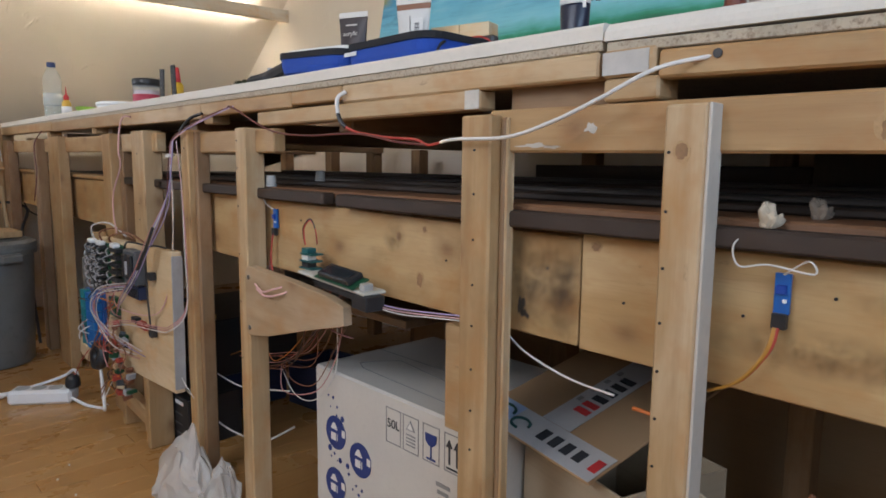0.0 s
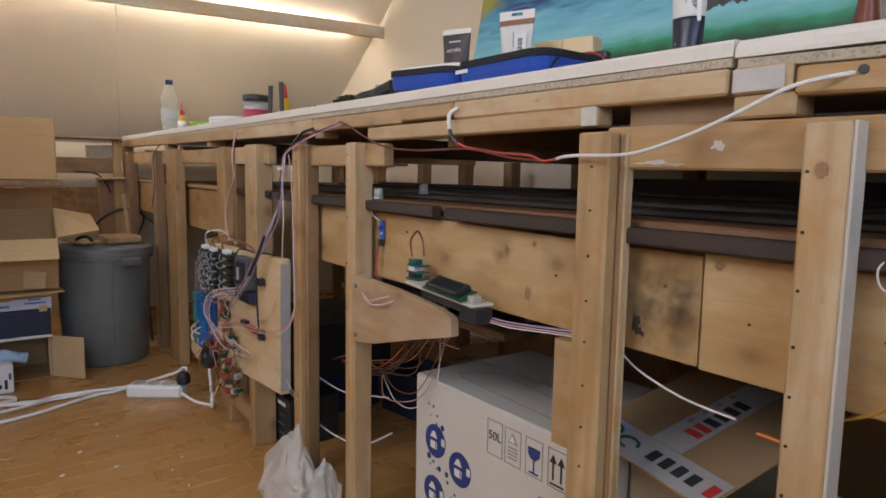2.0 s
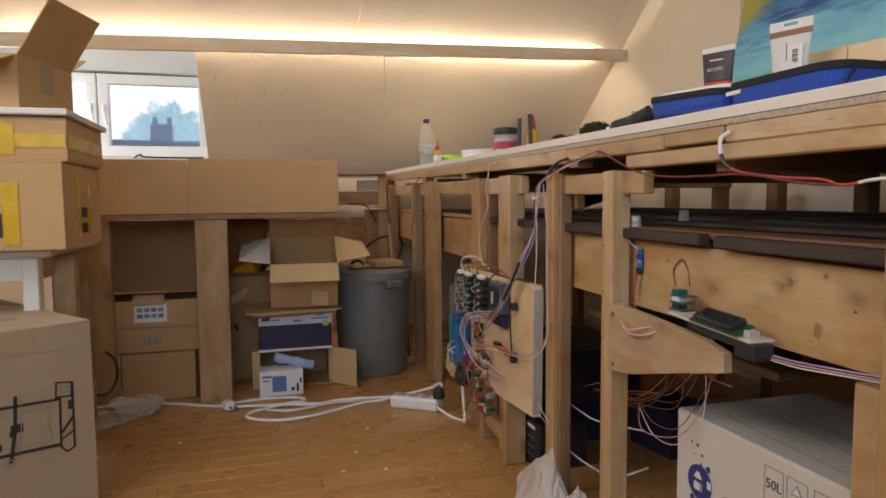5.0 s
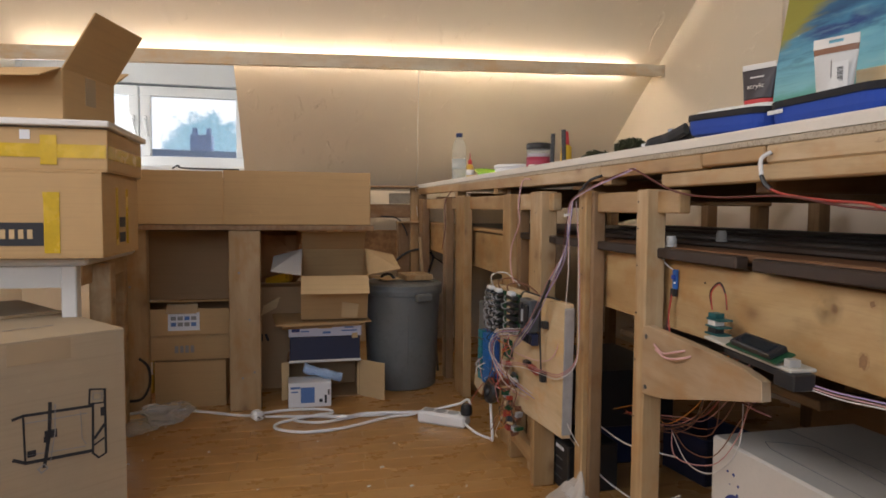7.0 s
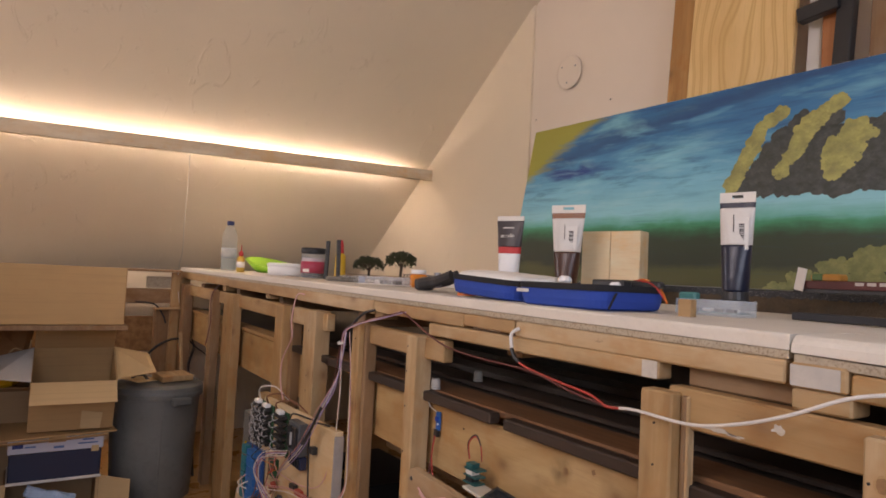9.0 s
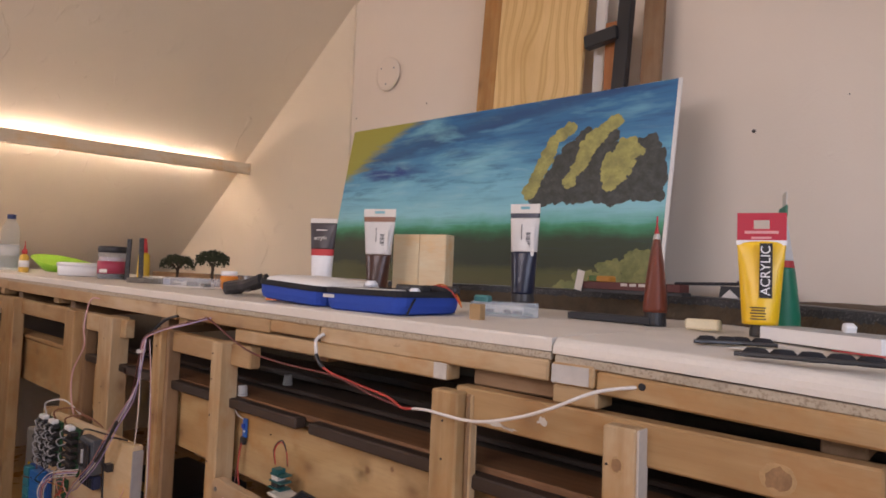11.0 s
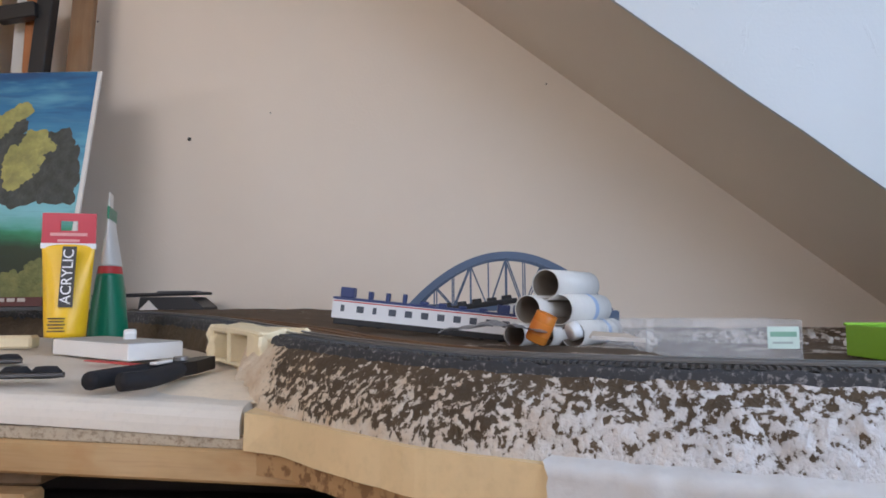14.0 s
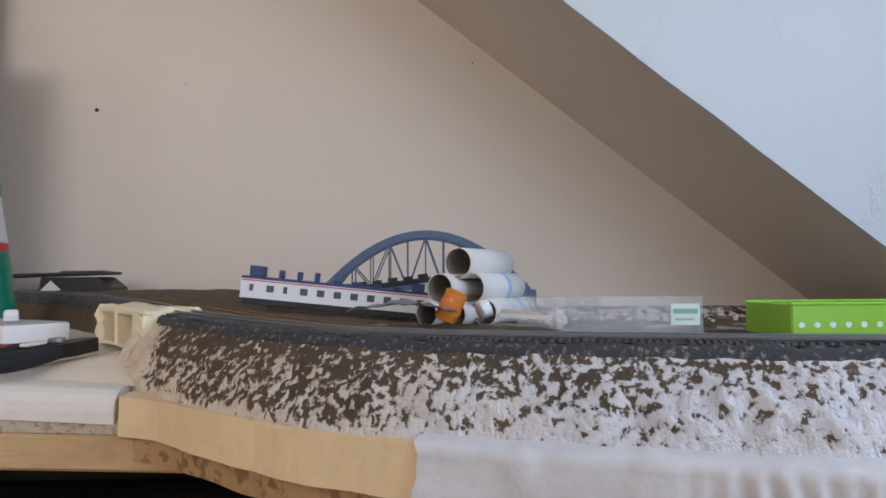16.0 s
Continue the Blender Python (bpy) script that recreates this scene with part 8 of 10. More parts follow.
# boxes under the second table
carton("plain_carton", "plain brown carton on the floor under the table", pose(-2.25, -1.03, 0, 0, 0, 90), 0.245, 0.26, 0.166, CARD, closed=True)
low = carton("plain_carton", "flat brown carton with a grey printed patch in a stack", pose(-2.26, -1.04, 0.1745, 0, 0, 91), 0.315, 0.27, 0.088, CARD, closed=True)
for i in range(4):
    face_plate("print_bar", low, "front", 0.315, 0.27, -0.04 + 0.018 * i, 0.04, 0.012, 0.026, GREY_INK)
labelled = carton("labelled_carton", "brown carton with a white paper label, its lid ajar", pose(-2.25, -1.055, 0.268, 0, 0, 90), 0.346, 0.27, 0.095, CARD, (("back", 0.268, -84),))
face_plate("paper_label", labelled, "front", 0.346, 0.27, 0.005, 0.05, 0.108, 0.066, PAPER, "white paper label with grey bars")
for r in range(2):
    for i in range(4):
        face_plate("label_bar", labelled, "front", 0.346, 0.27, -0.03 + i * 0.023, 0.04 + r * 0.022, 0.018, 0.014, GREY_INK if (i + r) % 3 else BLUE_INK, lift=0.0026)
part("tape", box_bm(0.105, 0.05, 0.002, 0.0005), CLEAR_TAPE, labelled, m=pose(0.0, -0.14, 0.098, 38))
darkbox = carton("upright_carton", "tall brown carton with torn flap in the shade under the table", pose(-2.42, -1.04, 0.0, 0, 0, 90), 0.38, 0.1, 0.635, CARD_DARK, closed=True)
part("flap", prism_bm([(-0.14, 0.38), (-0.03, 0.38), (-0.085, 0.50), (-0.10, 0.51)], 0.004, "y"), CARD, darkbox, m=pose(0, -0.062, 0.0, -3))
ysticker = thing("yellow_packet", "small yellow and white packet on the floor", "packet", at=pose(-2.36, -1.222, 0, 0, 0, 8))
part("body", box_bm(0.05, 0.04, 0.15, 0.004, (0, 0, 0.075)), plain_mat("yellow print", (0.6, 0.42, 0.06), 0.5), ysticker)
part("label", box_bm(0.0008, 0.034, 0.05, 0, (0.0258, 0, 0.10)), PAPER, ysticker)

# boxes beside the leg
openb = carton("open_carton", "brown carton standing open with spread flaps, on a shoebox", pose(-2.235, -0.505, 0.352, 24, 0, 88), 0.25, 0.22, 0.190, CARD, (("back", 0.095, -18),))


def slab_bm(a, b, c, d, t=0.004):
    """A thin sheet through four corners."""
    a, b, c, d = (Vector(p) for p in (a, b, c, d))
    n = (b - a).cross(d - a).normalized() * t
    bm = bmesh.new()
    lo = [bm.verts.new(p) for p in (a, b, c, d)]
    hi = [bm.verts.new(p + n) for p in (a, b, c, d)]
    for f4 in ((lo[0], lo[1], lo[2], lo[3]), (hi[3], hi[2], hi[1], hi[0])):
        bm.faces.new((f4[0], f4[1], f4[2]))
        bm.faces.new((f4[0], f4[2], f4[3]))
    for k in range(4):
        bm.faces.new((lo[k], hi[k], hi[(k + 1) % 4], lo[(k + 1) % 4]))
    bmesh.ops.recalc_face_normals(bm, faces=list(bm.faces))
    return bm


part("flap", box_bm(0.246, 0.004, 0.092, 0.0012, (0, 0, 0.046)), CARD_PALE, openb, "pale front flap folded out", m=pose(0, -0.108, 0.190, 106))
part("flap", slab_bm((-0.124, -0.105, 0.191), (-0.124, 0.105, 0.191), (-0.235, 0.10, 0.160), (-0.232, -0.10, 0.205)), WHITE_CARD, openb, "white-faced side flap")
part("flap", slab_bm((0.124, 0.105, 0.191), (0.124, -0.105, 0.191), (0.245, -0.09, 0.205), (0.238, 0.10, 0.165)), CARD_PALE, openb)
part("torn_tape", prism_bm([(-0.03, 0.0), (0.03, -0.005), (0.035, 0.05), (-0.028, 0.06)], 0.003, "y"), CARD_PALE, openb, m=pose(0.055, -0.128, 0.02, -14))
flatc = thing("flattened_carton", "flattened brown cardboard sheet under the open carton", "cardboard", at=pose(-2.24, -0.56, 0.300, 2, 0, 96))
part("sheet", box_bm(0.36, 0.26, 0.006, 0.001), CARD, flatc)
part("sheet", box_bm(0.30, 0.07, 0.004, 0.001), CARD, flatc, m=pose(-0.01, -0.155, -0.004, -20))
shoe = thing("shoebox", "navy shoebox with a white printed lid", "shoebox", at=pose(-2.22, -0.545, 0.148, 0, 0, 90))
part("body", box_bm(0.265, 0.20, 0.095, 0.003, (0, 0, 0.0485)), NAVY_CARD, shoe)
part("lid", box_bm(0.275, 0.21, 0.042, 0.003, (0, 0, 0.118)), plain_mat("lilac-white lid card", (0.62, 0.62, 0.72), 0.5, vary=0.06), shoe, "white lid with blue print")
part("base_edge", box_bm(0.272, 0.205, 0.010, 0.002, (0, 0, 0.002)), WHITE_CARD, shoe)
for x, w, h, z in ((-0.11, 0.03, 0.014, 0.123), (-0.075, 0.03, 0.005, 0.118), (0.09, 0.035, 0.005, 0.13), (0.09, 0.06, 0.005, 0.118), (0.005, 0.03, 0.008, 0.112)):
    part("print_bar", box_bm(w, 0.0008, h, 0, (x, -0.1056, z)), NAVY if x < -0.1 else BLUE_INK, shoe)
part("tape", box_bm(0.022, 0.001, 0.02, 0, (0.112, -0.1062, 0.098)), CARD_PALE, shoe)
part("tape", box_bm(0.05, 0.001, 0.018, 0, (0.0, -0.1062, 0.137)), CARD, shoe)
tallc = thing("tall_carton", "dark open carton lying on its side, flap out, under the shoebox", "cardboard box", at=pose(-2.24, -0.548, 0.0, 0, 0, 90))
part("base", box_bm(0.278, 0.19, 0.004, 0.0008, (0, 0, 0.0025)), CARD_DARK, tallc)
part("panel", box_bm(0.278, 0.19, 0.004, 0.0008, (0, 0, 0.1425)), CARD_DARK, tallc)
part("panel", box_bm(0.270, 0.004, 0.134, 0.0008, (0, 0.093, 0.0725)), CARD_DARK, tallc)
for x in (-0.137, 0.137):
    part("panel", box_bm(0.004, 0.19, 0.134, 0.0008, (x, 0, 0.0725)), CARD_DARK, tallc)
part("flap", box_bm(0.14, 0.004, 0.142, 0.001), CARD_PALE, tallc, m=pose(0.175, -0.135, 0.0735, 0, 0, -48))
part("side", box_bm(0.03, 0.004, 0.145, 0.001), CARD_PALE, tallc, m=pose(-0.146, -0.105, 0.0745, 0, 0, 20))
small = thing("small_white_box", "small white box with blue print on the floor", "box", at=pose(-2.075, -0.605, 0.0, 0, 0, 90))
part("body", box_bm(0.155, 0.10, 0.092, 0.003, (0, 0, 0.047)), PAPER, small)
part("print_panel", box_bm(0.05, 0.0008, 0.058, 0, (-0.008, -0.0506, 0.047)), BLUE_INK, small)
for x, z, w, h in ((-0.052, 0.075, 0.035, 0.008), (-0.055, 0.06, 0.025, 0.005), (0.057, 0.03, 0.008, 0.03), (0.068, 0.055, 0.006, 0.02), (0.04, 0.025, 0.012, 0.012)):
    part("print_bar", box_bm(w, 0.0008, h, 0, (x, -0.0506, z)), BLUE_INK if x < 0 else INK, small)
wrapper = thing("blue_wrapper", "crumpled pale blue plastic wrapper on the small box", "wrapper", at=pose(-2.085, -0.56, 0.112, 0, 12, 80))
bm = tube_bm([(-0.07, 0, 0.005), (-0.02, 0.004, 0.0), (0.03, -0.004, 0.002), (0.075, 0.003, -0.004)], 0.018, 9)
for v in bm.verts:
    v.co += 0.006 * Vector(noise.noise_vector(v.co * 45))
part("film", bm, plain_mat("pale blue film", (0.36, 0.50, 0.72), 0.25), wrapper)
yel = thing("yellow_tool", "yellow plastic handle sticking out behind the carton", "handle", at=pose(-2.34, -0.72, 0.442, 0, -18, 62))
part("body", box_bm(0.11, 0.05, 0.04, 0.01), plain_mat("yellow plastic", (0.75, 0.42, 0.01), 0.4), yel)
crate = carton("brown_carton", "brown carton of odds and ends beside the table leg", pose(-2.43, -0.66, 0.0, 0, 0, 90), 0.36, 0.22, 0.415, CARD_DARK, (("front", 0.06, 70),))
part("torn_edge", prism_bm([(0, 0), (0.06, 0.03), (0.075, 0.075), (0.01, 0.04)], 0.004, "y"), CARD_PALE, crate, m=pose(-0.13, -0.118, 0.30, 0, 0, 5))
for i, (x, w) in enumerate(((-0.02, 0.01), (0.0, 0.012), (0.022, 0.01))):
    face_plate("print_bar", crate, "front", 0.36, 0.22, -0.13 + x, 0.21, w, 0.03, INK, turn=20 - 20 * i)
sack = thing("brown_paper_sack", "crumpled brown paper sack behind the table leg", "sack", at=pose(-2.47, -0.735, 0.422))
bm = box_bm(0.10, 0.20, 0.22, 0.02, (0, 0, 0.11))
bmesh.ops.subdivide_edges(bm, edges=list(bm.edges), cuts=3, use_grid_fill=True)
for v in bm.verts:
    v.co += 0.018 * Vector(noise.noise_vector(v.co * 14)) * (1 if v.co.z > 0.01 else 0)
part("paper", bm, cardboard_mat("rust-brown paper", (0.34, 0.16, 0.06)), sack)
part("string", tube_bm([(0.06, 0.02, 0.09), (0.065, 0.05, 0.13), (0.062, 0.09, 0.12), (0.05, 0.10, 0.16)], 0.0025, 6), CARD_PALE, sack)

# grey bin with its lid and bits on top
binx = thing("grey_bin", "dusty grey round plastic bin with a lid and handles", "bin", at=pose(-2.31, -0.218, 0) @ Matrix.Diagonal((0.955, 0.955, 1.02, 1)))
part("body", lathe_bm([(0.142, 0.0), (0.149, 0.006), (0.158, 0.20), (0.166, 0.392), (0.166, 0.40), (0.160, 0.40)], 56), BIN_GREY, binx, smooth=True)
part("rim", lathe_bm([(0.164, 0.375), (0.176, 0.378), (0.178, 0.395), (0.174, 0.404), (0.162, 0.406)], 40), BIN_GREY, binx)
part("lid", lathe_bm([(0.177, 0.404), (0.176, 0.416), (0.160, 0.424), (0.08, 0.434), (0.0001, 0.437)], 40), BIN_GREY, binx, "domed grey lid")
for a in (20, 200):
    c, s = math.cos(math.radians(a)), math.sin(math.radians(a))
    hd = part("handle", box_bm(0.035, 0.075, 0.03, 0.006), BIN_GREY, binx, m=pose(0.185 * c, 0.185 * s, 0.372, 0, 0, a))
part("lid_handle", tube_bm([(0.03, -0.10, 0.428), (0.045, -0.09, 0.452), (0.06, -0.06, 0.456), (0.07, -0.04, 0.43)], 0.006, 8), BLACK_PLASTIC, binx)
part("seam", box_bm(0.004, 0.006, 0.36, 0.001), BIN_GREY, binx, m=pose(0.157, 0.0, 0.20, 0, 2.5, 0))
off = thing("wood_offcut", "small pale wood offcut lying on the bin lid", "wood block", at=pose(-2.25, -0.173, 0.457, 0, 4, 15))
part("block", box_bm(0.09, 0.12, 0.022, 0.002), PINE_PALE, off)
off2 = thing("wood_offcut", "thin grey stick leaning on the bin lid", "stick", at=pose(-2.32, -0.128, 0.445))
part("stick", box_bm(0.012, 0.012, 0.17, 0.002, (0, 0, 0.085)), PINE_PALE, off2, m=pose(0, 0, 0.002, 4, -3))
scrap = thing("cardboard_scrap", "torn cardboard scrap lying on the bin lid", "cardboard", at=pose(-2.27, -0.288, 0.449, 0, 3, 30))
part("sheet", box_bm(0.11, 0.09, 0.004, 0.001), CARD_PALE, scrap)

# far bench corner: cross planks, brackets and boards behind the bin
ret = thing("bench_return", "short return of the bench made from old planks and pressed board", "workbench")
timber("top_board", ret, (-3.0, -0.86, 0.846), (-3.0, -0.03, 0.852), 0.16, 0.010, PINE_DARK)
timber("crosspiece", ret, (-3.0, -0.90, 0.724), (-3.0, -0.03, 0.728), 0.02, 0.070, PINE_DARK)
timber("crosspiece", ret, (-3.02, -0.17, 0.793), (-3.02, -0.03, 0.796), 0.03, 0.055, CHIP)
timber("post", ret, (-2.985, -0.043, 0.0), (-2.985, -0.043, 0.845), 0.03, 0.042, PINE)
timber("post", ret, (-3.03, -0.085, 0.0), (-3.03, -0.085, 0.665), 0.05, 0.085, PINE_DARK)
timber("ledge", ret, (-2.97, -0.14, 0.668), (-2.97, 0.03, 0.672), 0.06, 0.010, PINE_PALE)
STRAND = speckle_mat("pressed strand board", (0.36, 0.20, 0.085), (0.24, 0.12, 0.05), 32.0, 0.4, 0.62)
part("strand_board", box_bm(0.016, 0.75, 0.17, 0.002, (-3.05, -0.48, 0.542)), STRAND, ret)
part("strand_board", box_bm(0.016, 0.75, 0.06, 0.002, (-3.045, -0.48, 0.418)), CARD_GREY, ret)
timber("post", ret, (-2.90, -0.46, 0.0), (-2.90, -0.46, 0.655), 0.04, 0.075, PINE)
timber("post", ret, (-3.03, -0.85, 0.0), (-3.03, -0.85, 0.84), 0.05, 0.06, PINE_DARK)
loopw = thing("black_cable", "thin black cable drooping behind the bin", "cable")
part("strand", tube_bm([(-2.98, -0.22, 0.70), (-2.96, -0.14, 0.69), (-2.95, -0.10, 0.64), (-2.95, -0.085, 0.60)], 0.004, 6), BLACK_PLASTIC, loopw)
part("strand", tube_bm([(-2.90, -0.18, 0.44), (-2.90, -0.12, 0.50), (-2.90, -0.04, 0.53), (-2.9, 0.04, 0.50), (-2.8, 0.0, 0.42), (-2.6, -0.03, 0.36), (-2.5, -0.035, 0.20), (-2.45, -0.03, 0.006)], 0.006, 6), BLACK_PLASTIC, loopw)
part("strand", tube_bm([(-2.96, 0.02, 0.62), (-2.95, 0.05, 0.50), (-2.9, 0.09, 0.46), (-2.85, 0.12, 0.42)], 0.003, 6), BLACK_PLASTIC, loopw)

# leads on the floor
ps = thing("power_strip", "white power strip with a black plug, lying on the floor", "power strip", at=pose(-1.75, -0.165, 0, 0, 0, 54))
part("body", box_bm(0.175, 0.062, 0.042, 0.008, (0, 0, 0.0212)), WHITE_PLASTIC, ps)
for x in (-0.055, -0.01, 0.035):
    part("socket", cyl_bm(0.019, 0.019, 0.0012, 20, (x, 0, 0.0422)), plain_mat("grey socket", (0.45, 0.45, 0.45), 0.5), ps)
pl = thing("black_plug", "black mains plug in the power strip", "plug", at=pose(-1.70, -0.098, 0.0436))
part("body", lathe_bm([(0.019, 0.0), (0.021, 0.008), (0.019, 0.026), (0.012, 0.036), (0.0001, 0.037)], 20), BLACK_PLASTIC, pl)
lead = thing("white_lead", "long white mains lead coiled on the floor", "cable")
part("loop", tube_bm([(-1.83, -0.236, 0.02), (-1.85, -0.27, 0.006), (-1.84, -0.34, 0.006), (-1.76, -0.50, 0.006), (-1.735, -0.61, 0.008), (-1.76, -0.68, 0.007), (-1.81, -0.725, 0.006), (-1.86, -0.70, 0.006), (-1.89, -0.60, 0.012), (-1.93, -0.53, 0.006), (-1.97, -0.55, 0.006), (-1.99, -0.62, 0.006), (-1.99, -0.70, 0.006), (-1.95, -0.78, 0.012)], 0.0052, 8), WHITE_PLASTIC, lead)
part("loop", tube_bm([(-1.70, -0.085, 0.075), (-1.72, -0.09, 0.088), (-1.76, -0.12, 0.06), (-1.86, -0.24, 0.012), (-1.90, -0.36, 0.006), (-1.86, -0.46, 0.008), (-1.80, -0.58, 0.016), (-1.86, -0.66, 0.010), (-1.90, -0.60, 0.006), (-1.84, -0.50, 0.016), (-1.88, -0.42, 0.012), (-1.85, -0.28, 0.016)], 0.0045, 8), WHITE_PLASTIC, lead)
part("loop", tube_bm([(-1.91, -0.775, 0.014), (-1.92, -0.70, 0.006), (-1.88, -0.56, 0.012), (-1.87, -0.40, 0.006), (-1.88, -0.26, 0.008), (-1.84, -0.20, 0.006)], 0.0045, 8), WHITE_PLASTIC, lead)
part("loop", tube_bm([(-1.93, -0.78, 0.010), (-1.97, -0.86, 0.006), (-2.03, -0.97, 0.006), (-2.09, -1.10, 0.006), (-2.06, -1.22, 0.006), (-2.0, -1.34, 0.006)], 0.0052, 8), WHITE_PLASTIC, lead)
part("loop", tube_bm([(-1.67, -0.11, 0.02), (-1.62, -0.085, 0.006), (-1.56, -0.06, 0.008), (-1.50, -0.07, 0.03), (-1.55, -0.06, 0.10), (-1.60, -0.05, 0.17)], 0.0045, 8), WHITE_PLASTIC, lead)
wp = thing("white_plug", "white mains plug lying on the floor", "plug", at=pose(-1.915, -0.785, 0.002, 0, 0, 30))
part("body", box_bm(0.045, 0.036, 0.032, 0.008, (0, 0, 0.016)), WHITE_PLASTIC, wp)
for y in (-0.009, 0.009):
    part("pin", cyl_bm(0.0024, 0.0024, 0.018, 10), STEEL, wp, m=pose(0.02, y, 0.016, 0, 90, 0))
bl = thing("black_cable", "black cable loop hanging on the table leg", "cable")
part("strand", tube_bm([(-2.06, -1.19, 0.20), (-2.055, -1.16, 0.17), (-2.05, -1.155, 0.11), (-2.055, -1.18, 0.06), (-2.06, -1.22, 0.05), (-2.06, -1.27, 0.06)], 0.005, 6), BLACK_PLASTIC, bl)


def crumple(name, label, at, sx, sy, sz, material, seed, cuts=5, amp=0.35, category="plastic film", peak=0.0):
    """A crushed film or paper heap that rests on z = 0."""
    th = thing(name, label, category, at=at)
    bm = bmesh.new()
    bmesh.ops.create_icosphere(bm, subdivisions=4, radius=1.0)
    for v in bm.verts:
        n1 = Vector(noise.noise_vector(v.co * 1.3 + Vector((seed, 0, 0))))
        n2 = Vector(noise.noise_vector(v.co * 3.4 + Vector((0, seed, 0))))
        ridge = 1.0 - abs(noise.noise(v.co * 2.2 + Vector((seed, seed, 0)))) * 2.0
        v.co = v.co * (0.85 + 0.14 * ridge) + n1 * amp + n2 * amp * 0.16
    for v in bm.verts:
        k = 1.0 - peak * max(0.0, v.co.z + 0.4)
        v.co = Vector(((v.co.x * k + peak * 0.6 * max(0.0, v.co.z)) * sx, v.co.y * k * sy, max(0.0, v.co.z + 0.75) * sz + 0.001))
    part("film" if category == "plastic film" else "paper", bm, material, th)
    return th


FILM = glass_mat("clear wrapping film", (0.93, 0.92, 0.90), 0.18, 0.32)
BAG = glass_mat("milky plastic bag", (0.86, 0.83, 0.78), 0.3, 0.46)
crumple("bubble_wrap", "crumpled clear plastic wrap on the floor by the boxes", pose(-1.99, -1.08, 0), 0.10, 0.085, 0.03, FILM, 3.3)
crumple("bubble_wrap", "flattened clear plastic wrap with crumbs on the floor", pose(-1.90, -1.16, 0), 0.09, 0.07, 0.012, FILM, 7.1)
crumple("paper_ball", "crumpled white and blue paper beside the table leg", pose(-2.045, -1.145, 0), 0.03, 0.035, 0.024, PAPER, 5.2, category="paper")
for x, y, rz in ((-1.97, -1.20, 20), (-1.92, -1.24, -30)):
    cs = thing("cardboard_scrap", "small torn cardboard scrap on the floor", "cardboard", at=pose(x, y, 0.003, 0, 3, rz))
    part("sheet", box_bm(0.11, 0.07, 0.003, 0.0005), CARD_PALE, cs)
crumple("plastic_bag", "crumpled milky white plastic bag beside a bench post", pose(-0.885, -0.09, 0), 0.125, 0.058, 0.105, BAG, 1.7, amp=0.30, peak=0.55)
crumple("plastic_bag", "smaller crumpled white plastic bag with straps", pose(-0.80, -0.055, 0), 0.050, 0.042, 0.070, BAG, 9.4, amp=0.34, peak=0.4)

# ---- under the bench ----
PCB_BLUE = plain_mat("blue circuit board", (0.012, 0.07, 0.26), 0.35)
TEAL = plain_mat("teal plastic", (0.02, 0.18, 0.22), 0.4)
CREAM_PLASTIC = plain_mat("cream connector plastic", (0.55, 0.42, 0.26), 0.5)
NAVY_PLASTIC = plain_mat("dark blue plastic", (0.012, 0.020, 0.06), 0.5)
WIRE = {
    "white": plain_mat("white wire", (0.62, 0.58, 0.54), 0.45, relief=0.0), "pink": plain_mat("pink wire", (0.50, 0.24, 0.22), 0.45, relief=0.0), "lilac": plain_mat("lilac wire", (0.30, 0.24, 0.42), 0.45, relief=0.0),
    "brown": plain_mat("brown wire", (0.20, 0.08, 0.04), 0.45, relief=0.0), "black": BLACK_PLASTIC, "red": plain_mat("red wire", (0.36, 0.05, 0.03), 0.45, relief=0.0), "orange": plain_mat("orange wire", (0.6, 0.22, 0.03), 0.45, relief=0.0),
}

# white printed carton
wx0, wx1, wy0, wy1, wh = -0.633, -0.208, 0.06, 0.36, 0.33
BW, BD = wx1 - wx0, wy1 - wy0
wbox = thing("white_carton", "white printed carton with navy icons and handling symbols", "cardboard box", at=pose((wx0 + wx1) / 2, (wy0 + wy1) / 2, 0))
part("body", box_bm(BW, BD, wh, 0.004, (0, 0, wh / 2)), plain_mat("off-white carton board", (0.60, 0.56, 0.50), 0.65, vary=0.08), wbox)
part("top_seam", box_bm(BW - 0.01, 0.0015, 0.0006, 0, (0, 0, wh + 0.0004)), GREY_INK, wbox)


def wface(name, x, z, bm, mat, lift=0.0):
    return part(name, bm, mat, wbox, m=pose(x - (wx0 + wx1) / 2, -BD / 2 - 0.0006 - lift, z, 90, 0, 0))


for x, z, r in ((-0.566, 0.217, 0.031), (-0.492, 0.190, 0.031), (-0.568, 0.118, 0.031), (-0.505, 0.075, 0.031)):
    icon = wface("round_icon", x, z, cyl_bm(r, r, 0.0006, 28), NAVY)
    wface("icon_figure", x - 0.004, z - 0.008, box_bm(0.020, 0.014, 0.0006), WHITE_CARD, 0.0008)
    wface("icon_figure", x - 0.004, z + 0.006, prism_bm([(-0.011, 0), (0.011, 0), (0.003, 0.012), (-0.003, 0.012)], 0.0006, "z"), WHITE_CARD, 0.0008)
    wface("icon_figure", x + 0.003, z - 0.008, box_bm(0.002, 0.014, 0.0006), NAVY, 0.0012)
    wface("icon_tag", x + r * 0.78, z + 0.004, box_bm(0.013, 0.016, 0.0006), NAVY, 0.0004)
    wface("icon_tag", x + r * 0.80, z + 0.004, box_bm(0.010, 0.013, 0.0006), WHITE_CARD, 0.0010)
rng = random.Random(5)
